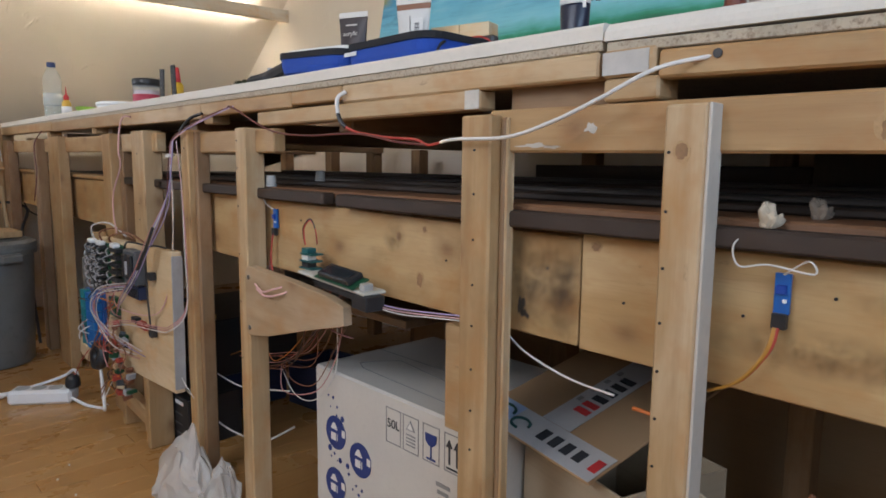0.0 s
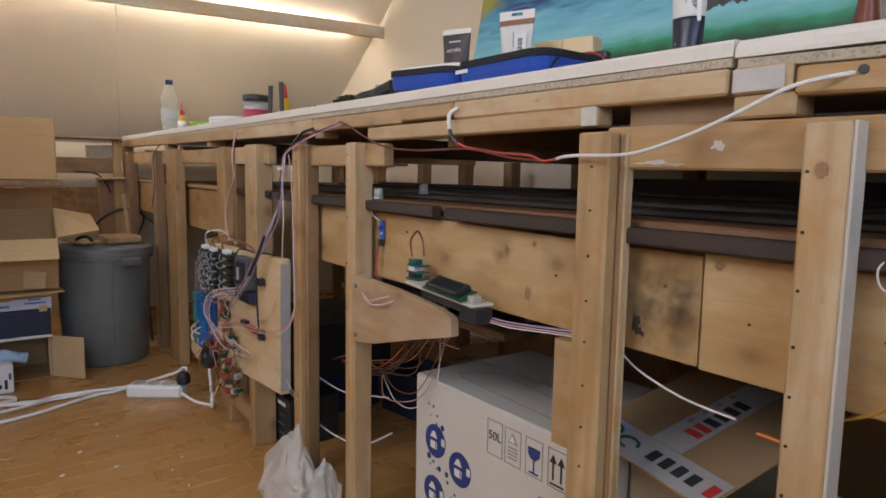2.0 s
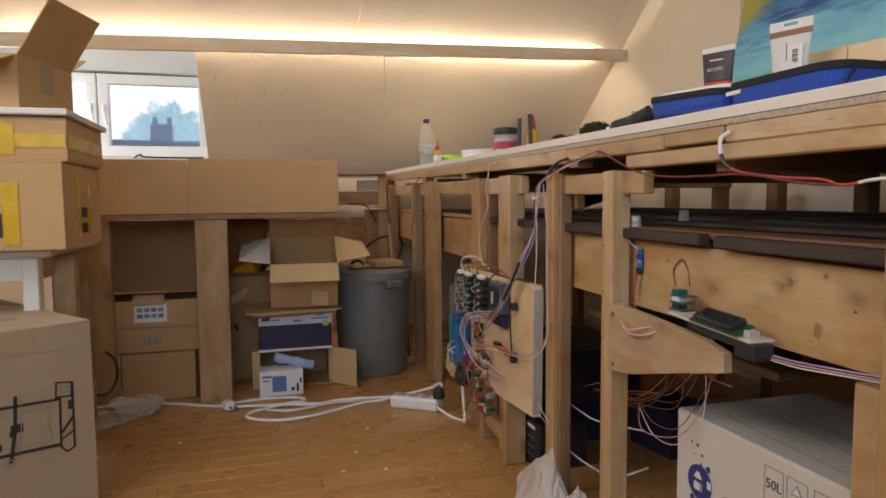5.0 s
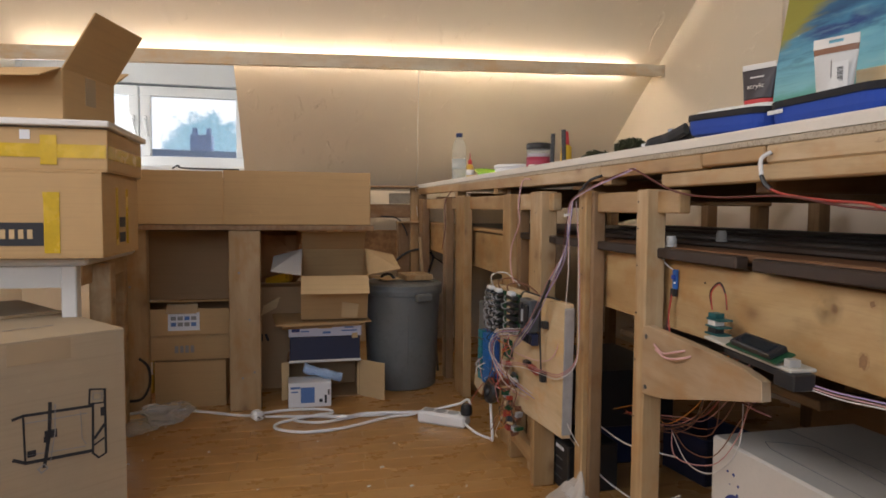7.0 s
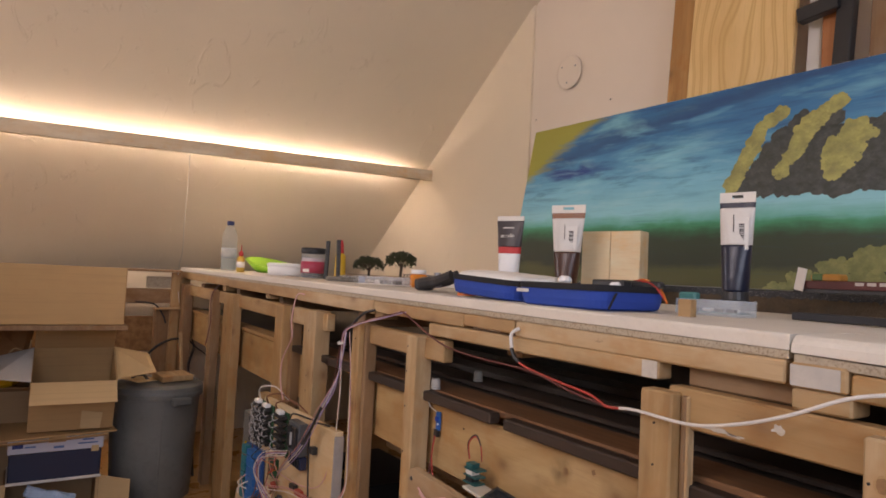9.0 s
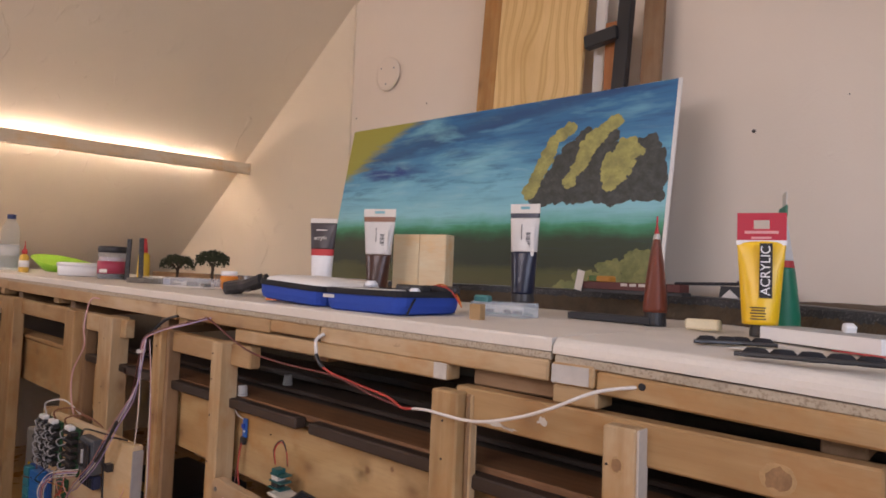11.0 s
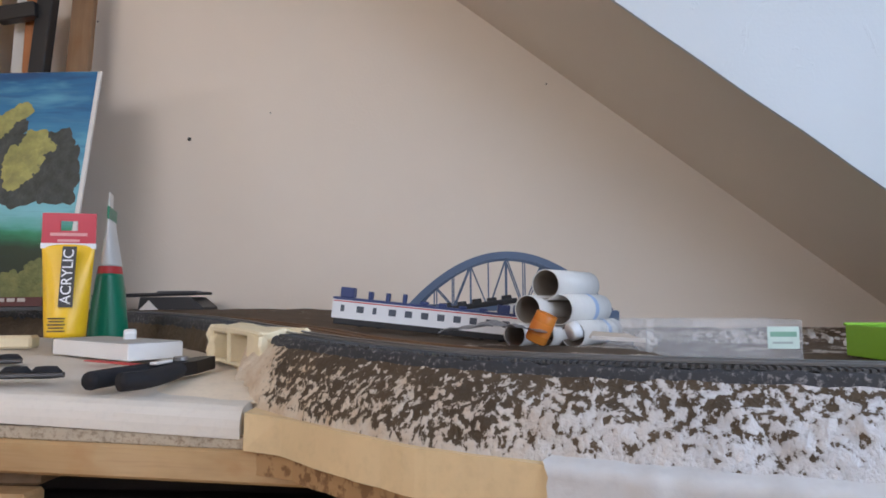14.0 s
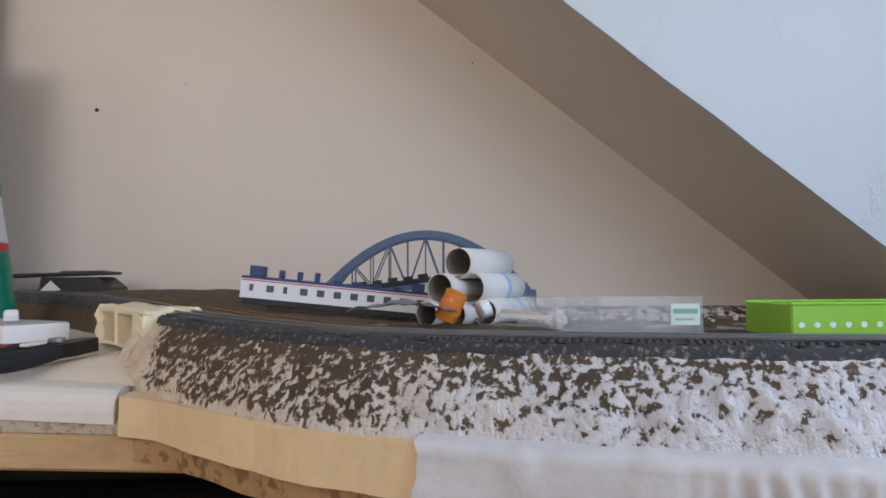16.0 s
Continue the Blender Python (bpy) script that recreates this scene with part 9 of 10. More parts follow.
for x, z, r in ((-0.588, 0.282, 0.0022), (-0.573, 0.281, 0.003), (-0.561, 0.266, 0.0025), (-0.582, 0.262, 0.0015), (-0.563, 0.250, 0.0025), (-0.545, 0.248, 0.0055), (-0.585, 0.183, 0.006), (-0.571, 0.176, 0.003), (-0.553, 0.168, 0.005), (-0.530, 0.166, 0.005), (-0.527, 0.152, 0.003), (-0.581, 0.168, 0.002), (-0.562, 0.165, 0.0015), (-0.505, 0.138, 0.0025), (-0.488, 0.135, 0.003), (-0.497, 0.124, 0.003), (-0.515, 0.128, 0.002), (-0.535, 0.085, 0.005)):
    wface("print_dot", x, z, cyl_bm(r, r, 0.0006, 12), NAVY)


def frame_line(x, z, w, h, t=0.0014):
    bm = bmesh.new()
    for cx, cz, sx, sz in ((0, h / 2, w, t), (0, -h / 2, w, t), (-w / 2, 0, t, h + t), (w / 2, 0, t, h + t)):
        box_bm(sx, sz, 0.0006, 0, (cx, cz, 0), bm)
    wface("symbol_frame", x, z, bm, GREY_INK)


SX = (-0.402, -0.359, -0.312, -0.264)
for x in SX:
    frame_line(x, 0.279, 0.036, 0.058)
text_part("50L", 0.021, INK, wbox, pose(SX[0] - (wx0 + wx1) / 2, -BD / 2 - 0.0008, 0.2820, 90, 0, 0), 0.0003)
wface("symbol", SX[1], 0.2850, prism_bm([(-0.011, 0), (0.011, 0), (0.0, 0.017)], 0.0006, "z"), GREY_INK)
wface("symbol", SX[1], 0.2875, prism_bm([(-0.007, 0), (0.007, 0), (0.0, 0.011)], 0.0006, "z"), WHITE_CARD, 0.0008)
for k in range(4):
    wface("symbol_bar", SX[1], 0.2770 - 0.0055 * k, box_bm(0.022, 0.0022, 0.0006), GREY_INK)
wface("symbol", SX[2], 0.2790, prism_bm([(-0.013, 0.016), (0.013, 0.016), (0.012, 0.004), (0.005, -0.003), (-0.005, -0.003), (-0.012, 0.004)], 0.0006, "z"), NAVY)
wface("symbol", SX[2], 0.2790, box_bm(0.003, 0.026, 0.0006, 0, (0, -0.012, 0)), NAVY)
wface("symbol", SX[2], 0.2790, box_bm(0.02, 0.003, 0.0006, 0, (0, -0.024, 0)), NAVY)
for dx in (-0.008, 0.008):
    wface("symbol", SX[3] + dx, 0.2790, prism_bm([(-0.007, 0.008), (0.007, 0.008), (0.0, 0.021)], 0.0006, "z"), INK)
    wface("symbol", SX[3] + dx, 0.2750, box_bm(0.0035, 0.028, 0.0006), INK)
wface("symbol", SX[3], 0.2550, box_bm(0.028, 0.003, 0.0006), INK)
for k in range(3):
    wface("print_bar", -0.2850, 0.2220 - 0.012 * k, box_bm(0.03 - 0.006 * k, 0.006, 0.0006), GREY_INK)
bm = bmesh.new()
for a, b in (((-0.13, -0.10), (0.12, -0.11)), ((-0.15, -0.06), (-0.12, -0.02)), ((-0.12, -0.02), (0.1, -0.05)), ((-0.16, -0.085), (-0.13, -0.10)), ((-0.16, -0.085), (-0.15, -0.06))):
    d = math.hypot(b[0] - a[0], b[1] - a[1])
    join(bm, box_bm(d, 0.0016, 0.0006), pose((a[0] + b[0]) / 2, (a[1] + b[1]) / 2, wh + 0.0005, 0, 0, math.degrees(math.atan2(b[1] - a[1], b[0] - a[0]))))
part("outline_print", bm, GREY_INK, wbox)

# brown carton sealed with printed tape, beside the white one
tbox = thing("taped_carton", "brown carton with white printed tape, its lid flap lifted", "cardboard box", at=pose(-0.052, 0.277, 0, 0, 0, -17))
TW, TD, THT = 0.205, 0.34, 0.306
for x, y, sx, sy in ((0, -TD / 2 + 0.002, TW, 0.004), (0, -TD / 2 + 0.178, TW, 0.004), (-TW / 2 + 0.002, -TD / 2 + 0.09, 0.004, 0.172), (TW / 2 - 0.002, -TD / 2 + 0.09, 0.004, 0.172)):
    part("panel", box_bm(sx, sy, THT, 0.0008, (x, y, THT / 2)), CARD_GREY, tbox)
part("base", box_bm(TW - 0.01, 0.17, 0.004, 0, (0, -TD / 2 + 0.09, 0.002)), CARD_GREY, tbox)
lx = Vector((0.18, -0.02, -0.02)).normalized()
ly = Vector((0.025, 0.295, 0.07))
ly = (ly - lx * ly.dot(lx)).normalized()
lidw = Matrix((lx, ly, lx.cross(ly))).transposed().to_4x4()
lidw.translation = (-0.095, 0.43, 0.412)
lidm = tbox.matrix_basis.inverted() @ lidw
# lid and white tape toned down: the bench's shade is in their colour
lid = part("lid", box_bm(TW + 0.012, TD + 0.03, 0.004, 0.0012, (0, -TD / 2 - 0.012, 0.0)), CARD_DARK, tbox, "brown lid with white tape", m=lidm)
TAPE_SHADED = plain_mat("white printed tape", (0.46, 0.44, 0.43), 0.3, vary=0.08)
TAPE_BLUE = plain_mat("pale blue tape", (0.36, 0.46, 0.66), 0.3)
GREEN_INK = plain_mat("dark green ink", (0.02, 0.07, 0.06), 0.5)
part("tape", box_bm(TW - 0.045, 0.056, 0.0008, 0, (0.026, -TD + 0.002, 0.003)), TAPE_SHADED, lid)
part("tape", box_bm(0.055, 0.056, 0.0008, 0, (-0.081, -TD + 0.002, 0.003)), TAPE_BLUE, lid)
part("tape", box_bm(0.05, TD - 0.032, 0.0008, 0, (0.0, -0.155, 0.0032)), TAPE_SHADED, lid)
for i in range(4):
    part("tape_bar", box_bm(0.013, 0.022, 0.0008, 0, (0.006 + i * 0.021, -TD + 0.002, 0.0040)), INK, lid)
    part("tape_bar", box_bm(0.022, 0.013, 0.0008, 0, (0.006, -0.224 + i * 0.021, 0.0042)), INK, lid)
    part("tape_bar", box_bm(0.007, 0.010, 0.0008, 0, (-0.017, -0.24 + i * 0.03, 0.0042)), GREY_INK, lid)
part("tape_bar", box_bm(0.012, 0.024, 0.0008, 0, (0.096, -TD + 0.002, 0.0040)), RED_INK, lid)
for k in range(2):
    part("tape_bar", box_bm(0.024, 0.012, 0.0008, 0, (0.006, -0.262 + 0.018 * k, 0.0042)), RED_INK, lid)
for cx, cy, r in ((-0.075, -TD + 0.006, 0.017), (-0.035, -TD - 0.002, 0.015), (0.0, -0.085, 0.018)):
    part("tape_swirl", tube_bm([(cx + r * math.cos(a * 0.7), cy + 0.75 * r * math.sin(a * 0.7), 0.0044) for a in range(8)], 0.0022, 5), GREEN_INK, lid)
part("flap", box_bm(0.10, 0.004, 0.14, 0.001), CARD_GREY, tbox, m=pose(TW / 2 + 0.045, -0.10, THT - 0.05, 6, 20, 12))

# control panel on two bench posts
panel = thing("control_panel", "pale board with wired driver modules and relays, fixed to bench posts", "control panel")
PANEL_PLY = wood_mat("pale plywood panel", (0.68, 0.52, 0.31), (0.58, 0.41, 0.22), False, 0.65)
bm = prism_bm([(-1.54, 0.498), (-1.022, 0.509), (-1.030, 0.190), (-1.26, 0.176), (-1.54, 0.165)], 0.022, "y")
bmesh.ops.bevel(bm, geom=list(bm.edges), offset=0.0015, segments=1, affect="EDGES")
bmesh.ops.translate(bm, verts=list(bm.verts), vec=(1.3, 0, -0.33))
part("board", bm, [PANEL_PLY], panel, "pale plywood board", m=pose(-1.3, -0.050, 0.33))
# right end grain of the board, its daylight painted as a grey strip
part("edge_strip", box_bm(0.004, 0.024, 0.300, 0.001), plain_mat("daylit board edge", (0.36, 0.34, 0.32), 0.7, vary=0.3, scale=30), panel, m=pose(-1.0245, -0.039, 0.349, 0, 1.4, 0))
part("top_batten", box_bm(0.024, 0.03, 0.13, 0.001), PINE, panel, m=pose(-1.555, -0.045, 0.445))
timber("rail", panel, (-1.52, -0.028, 0.085), (-1.22, -0.028, 0.060), 0.024, 0.045, PINE)
timber("leg", panel, (-1.42, -0.020, 0.0), (-1.42, -0.020, 0.17), 0.024, 0.05, PINE)
timber("leg", panel, (-1.22, -0.020, 0.0), (-1.22, -0.020, 0.18), 0.024, 0.06, PINE)
YF = -0.052
rng = random.Random(11)
COIL_GREY = plain_mat("grey lead loops", (0.36, 0.36, 0.37), 0.4, relief=0.0)


def driver_module(x, z, w=0.075, rows=6, loops=True):
    """A driver board: green base, rows of black screw terminals with drooping lead loops, white plug on top."""
    base = part("driver_module", box_bm(w, 0.006, 0.118, 0.001), PCB_GREEN, panel, m=pose(x, YF - 0.004, z))
    for k in range(rows):
        zz = -0.048 + 0.095 * k / (rows - 1)
        part("terminal", box_bm(w * 0.86, 0.016, 0.0105, 0.0015), BLACK_PLASTIC, base, m=pose(rng.uniform(-0.003, 0.003), -0.011, zz, rng.uniform(-8, 8)))
        for j in range(3 if loops else 1):
            a = -w * 0.36 + w * 0.30 * j + rng.uniform(-0.004, 0.004)
            d = rng.uniform(0.010, 0.022)
            part("lead_loop", tube_bm([(a, -0.019, zz + 0.002), (a + 0.006, -0.019 - d * 0.7, zz - 0.003), (a + 0.014, -0.019 - d * 0.5, zz - 0.014), (a + 0.022, -0.017, zz - 0.010)], 0.0014, 5, 4), COIL_GREY if (j + k) % 3 else BLACK_PLASTIC, base)
    plug = part("plug", box_bm(0.032, 0.018, 0.012, 0.003), WHITE_PLASTIC, base, "white plug", m=pose(0.0, -0.012, 0.058))
    return base


driver_module(-1.535, 0.432, 0.062)
driver_module(-1.462, 0.432, 0.062)
driver_module(-1.345, 0.436, 0.075, 6, False)
mod = part("stepper_module", box_bm(0.080, 0.026, 0.082, 0.004), plain_mat("grey-blue module", (0.075, 0.085, 0.10), 0.35, vary=0.4, scale=60), panel, m=pose(-1.212, YF - 0.013, 0.455))
for k in range(2):
    part("chip", box_bm(0.024, 0.008, 0.058, 0.003), BLACK_PLASTIC, mod, m=pose(-0.02 + 0.038 * k, -0.016, 0.002))
part("resistor", cyl_bm(0.005, 0.005, 0.03, 10), COIL_GREY, mod, m=pose(0.0, -0.018, -0.015))
hd = part("header_strip", box_bm(0.075, 0.018, 0.030, 0.001), NAVY_PLASTIC, panel, m=pose(-1.212, YF - 0.010, 0.396))
for k in range(5):
    part("pin", box_bm(0.005, 0.006, 0.020, 0), BLACK_PLASTIC, hd, m=pose(-0.028 + 0.014 * k, -0.011, 0.0))
for x, z, sx, sz, mat in ((-1.122, 0.444, 0.018, 0.018, BLACK_PLASTIC), (-1.128, 0.314, 0.016, 0.026, BLACK_PLASTIC), (-1.20, 0.318, 0.03, 0.014, WIRE["red"]), (-1.24, 0.322, 0.03, 0.014, BLACK_PLASTIC), (-1.17, 0.316, 0.02, 0.012, WIRE["red"]), (-1.40, 0.33, 0.05, 0.05, PCB_GREEN), (-1.41, 0.275, 0.05, 0.04, CREAM_PLASTIC)):
    part("small_board", box_bm(sx, 0.014, sz, 0.001), mat, panel, m=pose(x, YF - 0.007, z))
relay = part("relay_board", box_bm(0.115, 0.010, 0.160, 0.001), PCB_BLUE, panel, "blue relay board", m=pose(-1.545, YF - 0.012, 0.272, 0, 0, 6))
for r in range(6):
    part("relay", box_bm(0.052, 0.022, 0.024, 0.001), plain_mat("blue relay", (0.012, 0.13, 0.40), 0.35) if r == 0 else bpy.data.materials["blue relay"], relay, m=pose(0.024, -0.016, -0.064 + 0.026 * r))
    part("terminal", box_bm(0.030, 0.018, 0.024, 0.001), TEAL, relay, m=pose(-0.040, -0.012, -0.064 + 0.026 * r))
part("grey_case", box_bm(0.085, 0.07, 0.20, 0.004), plain_mat("grey metal case", (0.16, 0.155, 0.145), 0.5), panel, m=pose(-1.71, -0.005, 0.32, 0, 0, 6))
part("yellow_tag", box_bm(0.012, 0.002, 0.05, 0), YELLOW_TAPE, panel, m=pose(-1.715, -0.043, 0.30, 0, 0, 6))
part("plug_block", box_bm(0.075, 0.04, 0.060, 0.010), CREAM_PLASTIC, panel, m=pose(-1.640, -0.060, 0.168, 0, 14, 0))
coil = part("choke", lathe_bm([(0.016, -0.012), (0.036, -0.012), (0.040, 0.0), (0.036, 0.012), (0.016, 0.012), (0.012, 0.0), (0.016, -0.012)], 22, False), BLACK_PLASTIC, panel, "black wound ring choke", smooth=True, m=pose(-1.475, YF - 0.03, 0.186, 80, 10, 0))
# screw terminals hanging down the edge of the board, each with a short lead
for k in range(30):
    t = k / 29
    x, z = -1.335 + 0.03 * t + rng.uniform(-0.035, 0.035), 0.290 - 0.175 * t
    mat = (WIRE["red"], WIRE["brown"], BLACK_PLASTIC, CREAM_PLASTIC, WIRE["brown"], PCB_GREEN, COIL_GREY)[k % 7]
    part("terminal_block", box_bm(rng.uniform(0.010, 0.022), rng.uniform(0.012, 0.022), rng.uniform(0.008, 0.016), 0.001), mat, panel, m=pose(x, YF - rng.uniform(0.008, 0.035), z, rng.uniform(-25, 25), rng.uniform(-25, 25), rng.uniform(-25, 25)))
hues = ("brown", "red", "black", "pink", "brown", "white", "orange")
for k in range(30):
    w = WIRE[hues[k % 7]]
    x0, z0 = rng.uniform(-1.56, -1.28), rng.uniform(0.15, 0.39)
    pts = [(x0, YF - rng.uniform(0.02, 0.04), z0)]
    for j in range(3):
        pts.append((pts[-1][0] + rng.uniform(-0.05, 0.05), YF - rng.uniform(0.015, 0.06), pts[-1][2] - rng.uniform(-0.02, 0.05)))
    part("lead", tube_bm(pts, rng.uniform(0.0011, 0.0018), 5), w, panel)
# white and pink leads that fall in a loop and run along the board to the post
for k, (col, dz, dy) in enumerate((("white", 0.0, 0.0), ("pink", 0.006, 0.006), ("white", -0.006, 0.012), ("pink", -0.011, 0.004), ("white", 0.011, 0.016), ("lilac", 0.003, 0.010))):
    part("lead", tube_bm([(-1.27 + dz, YF - 0.02, 0.400 + dz), (-1.33 + dz, YF - 0.05 - dy, 0.385 + dz), (-1.365 + dz, YF - 0.06 - dy, 0.34), (-1.355 + dz, YF - 0.05, 0.285 + dz), (-1.30, YF - 0.03 - dy, 0.262 + dz * 2), (-1.25 + 0.02 * k, YF - 0.02, 0.25 + dz)], 0.0011, 6), WIRE[col], panel)
for k, (col, dz, dy) in enumerate((("pink", 0.0, 0.0), ("pink", 0.005, 0.005), ("white", -0.005, 0.008))):
    part("lead", tube_bm([(-1.35, YF - 0.04, 0.300 + dz), (-1.31, YF - 0.04 - dy, 0.305 + dz), (-1.22, YF - 0.022 - dy, 0.322 + dz), (-1.10, YF - 0.018, 0.331 + dz), (-1.02, YF - 0.01, 0.342 + dz), (-0.985, -0.036, 0.39 + dz), (-0.975, -0.036 - dy * 0.4, 0.52 + dz), (-0.985, -0.037, 0.65), (-1.0, -0.038, 0.745)], 0.0011, 6), WIRE[col], panel)
for k, (col, dx) in enumerate((("white", 0.0), ("lilac", 0.012), ("lilac", -0.010), ("pink", -0.020))):
    part("lead", tube_bm([(-1.29 + dx, YF - 0.03, 0.345 + dx), (-1.22 + dx, YF - 0.04, 0.385), (-1.13 + dx, YF - 0.035, 0.455), (-1.075 + dx, YF - 0.02, 0.54), (-1.035 + dx * 0.7, -0.045 - 0.3 * dx, 0.64), (-1.015 + dx * 0.3, -0.04, 0.745)], 0.0011, 6), WIRE[col], panel)
part("lead", tube_bm([(-1.125, YF - 0.036, 0.462), (-1.09, YF - 0.03, 0.505), (-1.062, YF - 0.02, 0.56)], 0.0034, 6), BLACK_PLASTIC, panel)
for dx in (0.0, -0.095):
    part("lead", tube_bm([(-1.07 + dx, YF + 0.01, 0.512), (-1.10 + dx, YF - 0.014, 0.515), (-1.128 + dx, YF - 0.016, 0.485), (-1.132 + dx, YF - 0.014, 0.40), (-1.128 + dx, YF - 0.012, 0.325)] if not dx else [(-1.165, YF + 0.01, 0.505), (-1.21, YF - 0.02, 0.515), (-1.25, YF - 0.02, 0.505), (-1.27, YF - 0.02, 0.47)], 0.0022, 6), BLACK_PLASTIC, panel)
for x, up in ((-1.53, 0.045), (-1.46, 0.035), (-1.38, 0.030)):
    part("lead", tube_bm([(x, YF - 0.01, 0.490), (x + 0.015, YF - 0.02, 0.485 + up), (x + 0.06, YF + 0.01, 0.495 + up), (x + 0.12, -0.02, 0.49 + up * 0.4)], 0.0022, 6), WIRE["brown" if up < 0.04 else "white"], panel)
psu = thing("power_supply", "black metal power supply box with vents under the panel", "power supply", at=pose(-1.22, 0.085, 0, 0, 0, 2))
part("case", box_bm(0.16, 0.14, 0.125, 0.003, (0, 0, 0.0635)), BLACK_PLASTIC, psu)
for k in range(3):
    part("vent", box_bm(0.07, 0.001, 0.003, 0, (0.01, -0.0706, 0.03 + 0.025 * k)), GREY_PLASTIC, psu)
part("sticker", box_bm(0.045, 0.001, 0.009, 0, (0.03, -0.0706, 0.11)), PAPER, psu)

# dark machinery and boxes behind the posts
rack = thing("black_equipment_rack", "black metal equipment with yellow edges under the bench", "equipment", at=pose(-0.47, -0.06, 0))
part("case", box_bm(0.36, 0.26, 0.16, 0.004, (-0.98, 0.33, 0.20)), BLACK_PLASTIC, rack)
part("base", box_bm(0.30, 0.22, 0.12, 0.006, (-0.98, 0.33, 0.0605)), NAVY_PLASTIC, rack, "dark blue plastic base")
part("edge", box_bm(0.36, 0.02, 0.014, 0.002, (-0.98, 0.205, 0.292)), plain_mat("dull yellow edge", (0.40, 0.26, 0.07), 0.5), rack)
for k in range(5):
    sl = part("slot_card", box_bm(0.035, 0.012, 0.11, 0.002, (-1.11 + 0.062 * k, 0.195, 0.20)), plain_mat("dark grey card", (0.05, 0.05, 0.055), 0.4) if k == 0 else bpy.data.materials["dark grey card"], rack)
    part("chip", box_bm(0.014, 0.004, 0.03, 0.001, (-1.11 + 0.062 * k, 0.187, 0.19)), GREY_PLASTIC, sl)
shelf = thing("rough_shelf", "dark shelf board hung under the bench", "shelf")
timber("board", shelf, (-1.35, 0.42, 0.375), (-0.62, 0.42, 0.37), 0.30, 0.018, PINE_DARK)
timber("bracket", shelf, (-0.66, 0.40, 0.36), (-0.66, 0.40, 0.62), 0.03, 0.045, PINE_DARK)
timber("bracket", shelf, (-1.31, 0.40, 0.36), (-1.31, 0.40, 0.62), 0.03, 0.045, PINE_DARK)
sb = thing("black_box", "flat black electronics box on the shelf", "electronics", at=pose(-0.98, 0.36, 0.3845))
part("case", box_bm(0.30, 0.16, 0.07, 0.004, (0, 0, 0.035)), BLACK_PLASTIC, sb)
part("lamp", box_bm(0.004, 0.002, 0.004, 0, (0.10, -0.081, 0.05)), PAPER, sb)
part("label", box_bm(0.10, 0.001, 0.008, 0, (-0.02, -0.0808, 0.025)), GREY_PLASTIC, sb)
crate = thing("blue_crate", "dark blue plastic crate in the shade under the bench", "crate", at=pose(-1.20, 0.46, 0, 0, 0, 8) @ Matrix.Diagonal((0.75, 0.8, 0.7, 1)))
bm = bmesh.new()
for x, y, sx, sy in ((0, -0.10, 0.22, 0.005), (0, 0.10, 0.22, 0.005), (-0.1075, 0, 0.005, 0.195), (0.1075, 0, 0.005, 0.195)):
    box_bm(sx, sy, 0.17, 0.002, (x, y, 0.086), bm)
box_bm(0.21, 0.19, 0.005, 0, (0, 0, 0.0035), bm)
part("body", bm, plain_mat("dusty navy plastic", (0.022, 0.028, 0.07), 0.6, vary=0.3), crate)
part("rim", rounded_ring(0.232, 0.214, 0.012, 0.012, 0.012, 0.168), NAVY_PLASTIC, crate)
bbox = thing("black_tool_box", "black tool box on the floor under the bench", "tool box", at=pose(-0.70, 0.50, 0, 0, 0, -5))
part("case", box_bm(0.20, 0.14, 0.22, 0.008, (0, 0, 0.1105)), BLACK_PLASTIC, bbox)
part("clasp", box_bm(0.03, 0.006, 0.03, 0.002, (0, -0.073, 0.16)), GREY_PLASTIC, bbox)
# brown boards, run along the whole back to darken the space there
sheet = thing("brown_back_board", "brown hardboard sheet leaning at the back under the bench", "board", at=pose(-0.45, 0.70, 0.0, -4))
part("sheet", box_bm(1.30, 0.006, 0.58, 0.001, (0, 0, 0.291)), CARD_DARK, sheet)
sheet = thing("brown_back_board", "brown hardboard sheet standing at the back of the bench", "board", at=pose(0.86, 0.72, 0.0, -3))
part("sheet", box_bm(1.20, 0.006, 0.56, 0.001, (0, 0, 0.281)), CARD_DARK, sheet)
bs = thing("under_shelf", "brown board shelf behind the white carton", "shelf")
timber("board", bs, (-0.66, 0.55, 0.425), (0.10, 0.55, 0.42), 0.14, 0.016, PINE_DARK)
timber("support", bs, (-0.40, 0.52, 0.0), (-0.40, 0.52, 0.415), 0.04, 0.05, PINE_DARK)
timber("support", bs, (0.05, 0.56, 0.0), (0.05, 0.56, 0.41), 0.04, 0.05, PINE_DARK)
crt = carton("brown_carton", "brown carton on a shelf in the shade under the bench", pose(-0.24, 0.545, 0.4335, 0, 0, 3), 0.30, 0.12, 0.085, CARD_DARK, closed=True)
blk1 = thing("dark_crate", "dark plastic crate under the bench end", "crate", at=pose(0.52, 0.40, 0, 0, 0, -6))
part("body", box_bm(0.36, 0.26, 0.26, 0.008, (0, 0, 0.1305)), GREY_PLASTIC, blk1)
part("rim", rounded_ring(0.376, 0.276, 0.014, 0.014, 0.016, 0.25), BLACK_PLASTIC, blk1)
bagb = thing("black_bag", "flat black fabric bag on the floor under the bench end", "bag", at=pose(0.35, 0.20, 0, 0, 0, 24))
bm = box_bm(0.30, 0.22, 0.09, 0.02, (0, 0, 0.047))
bmesh.ops.subdivide_edges(bm, edges=list(bm.edges), cuts=3, use_grid_fill=True)
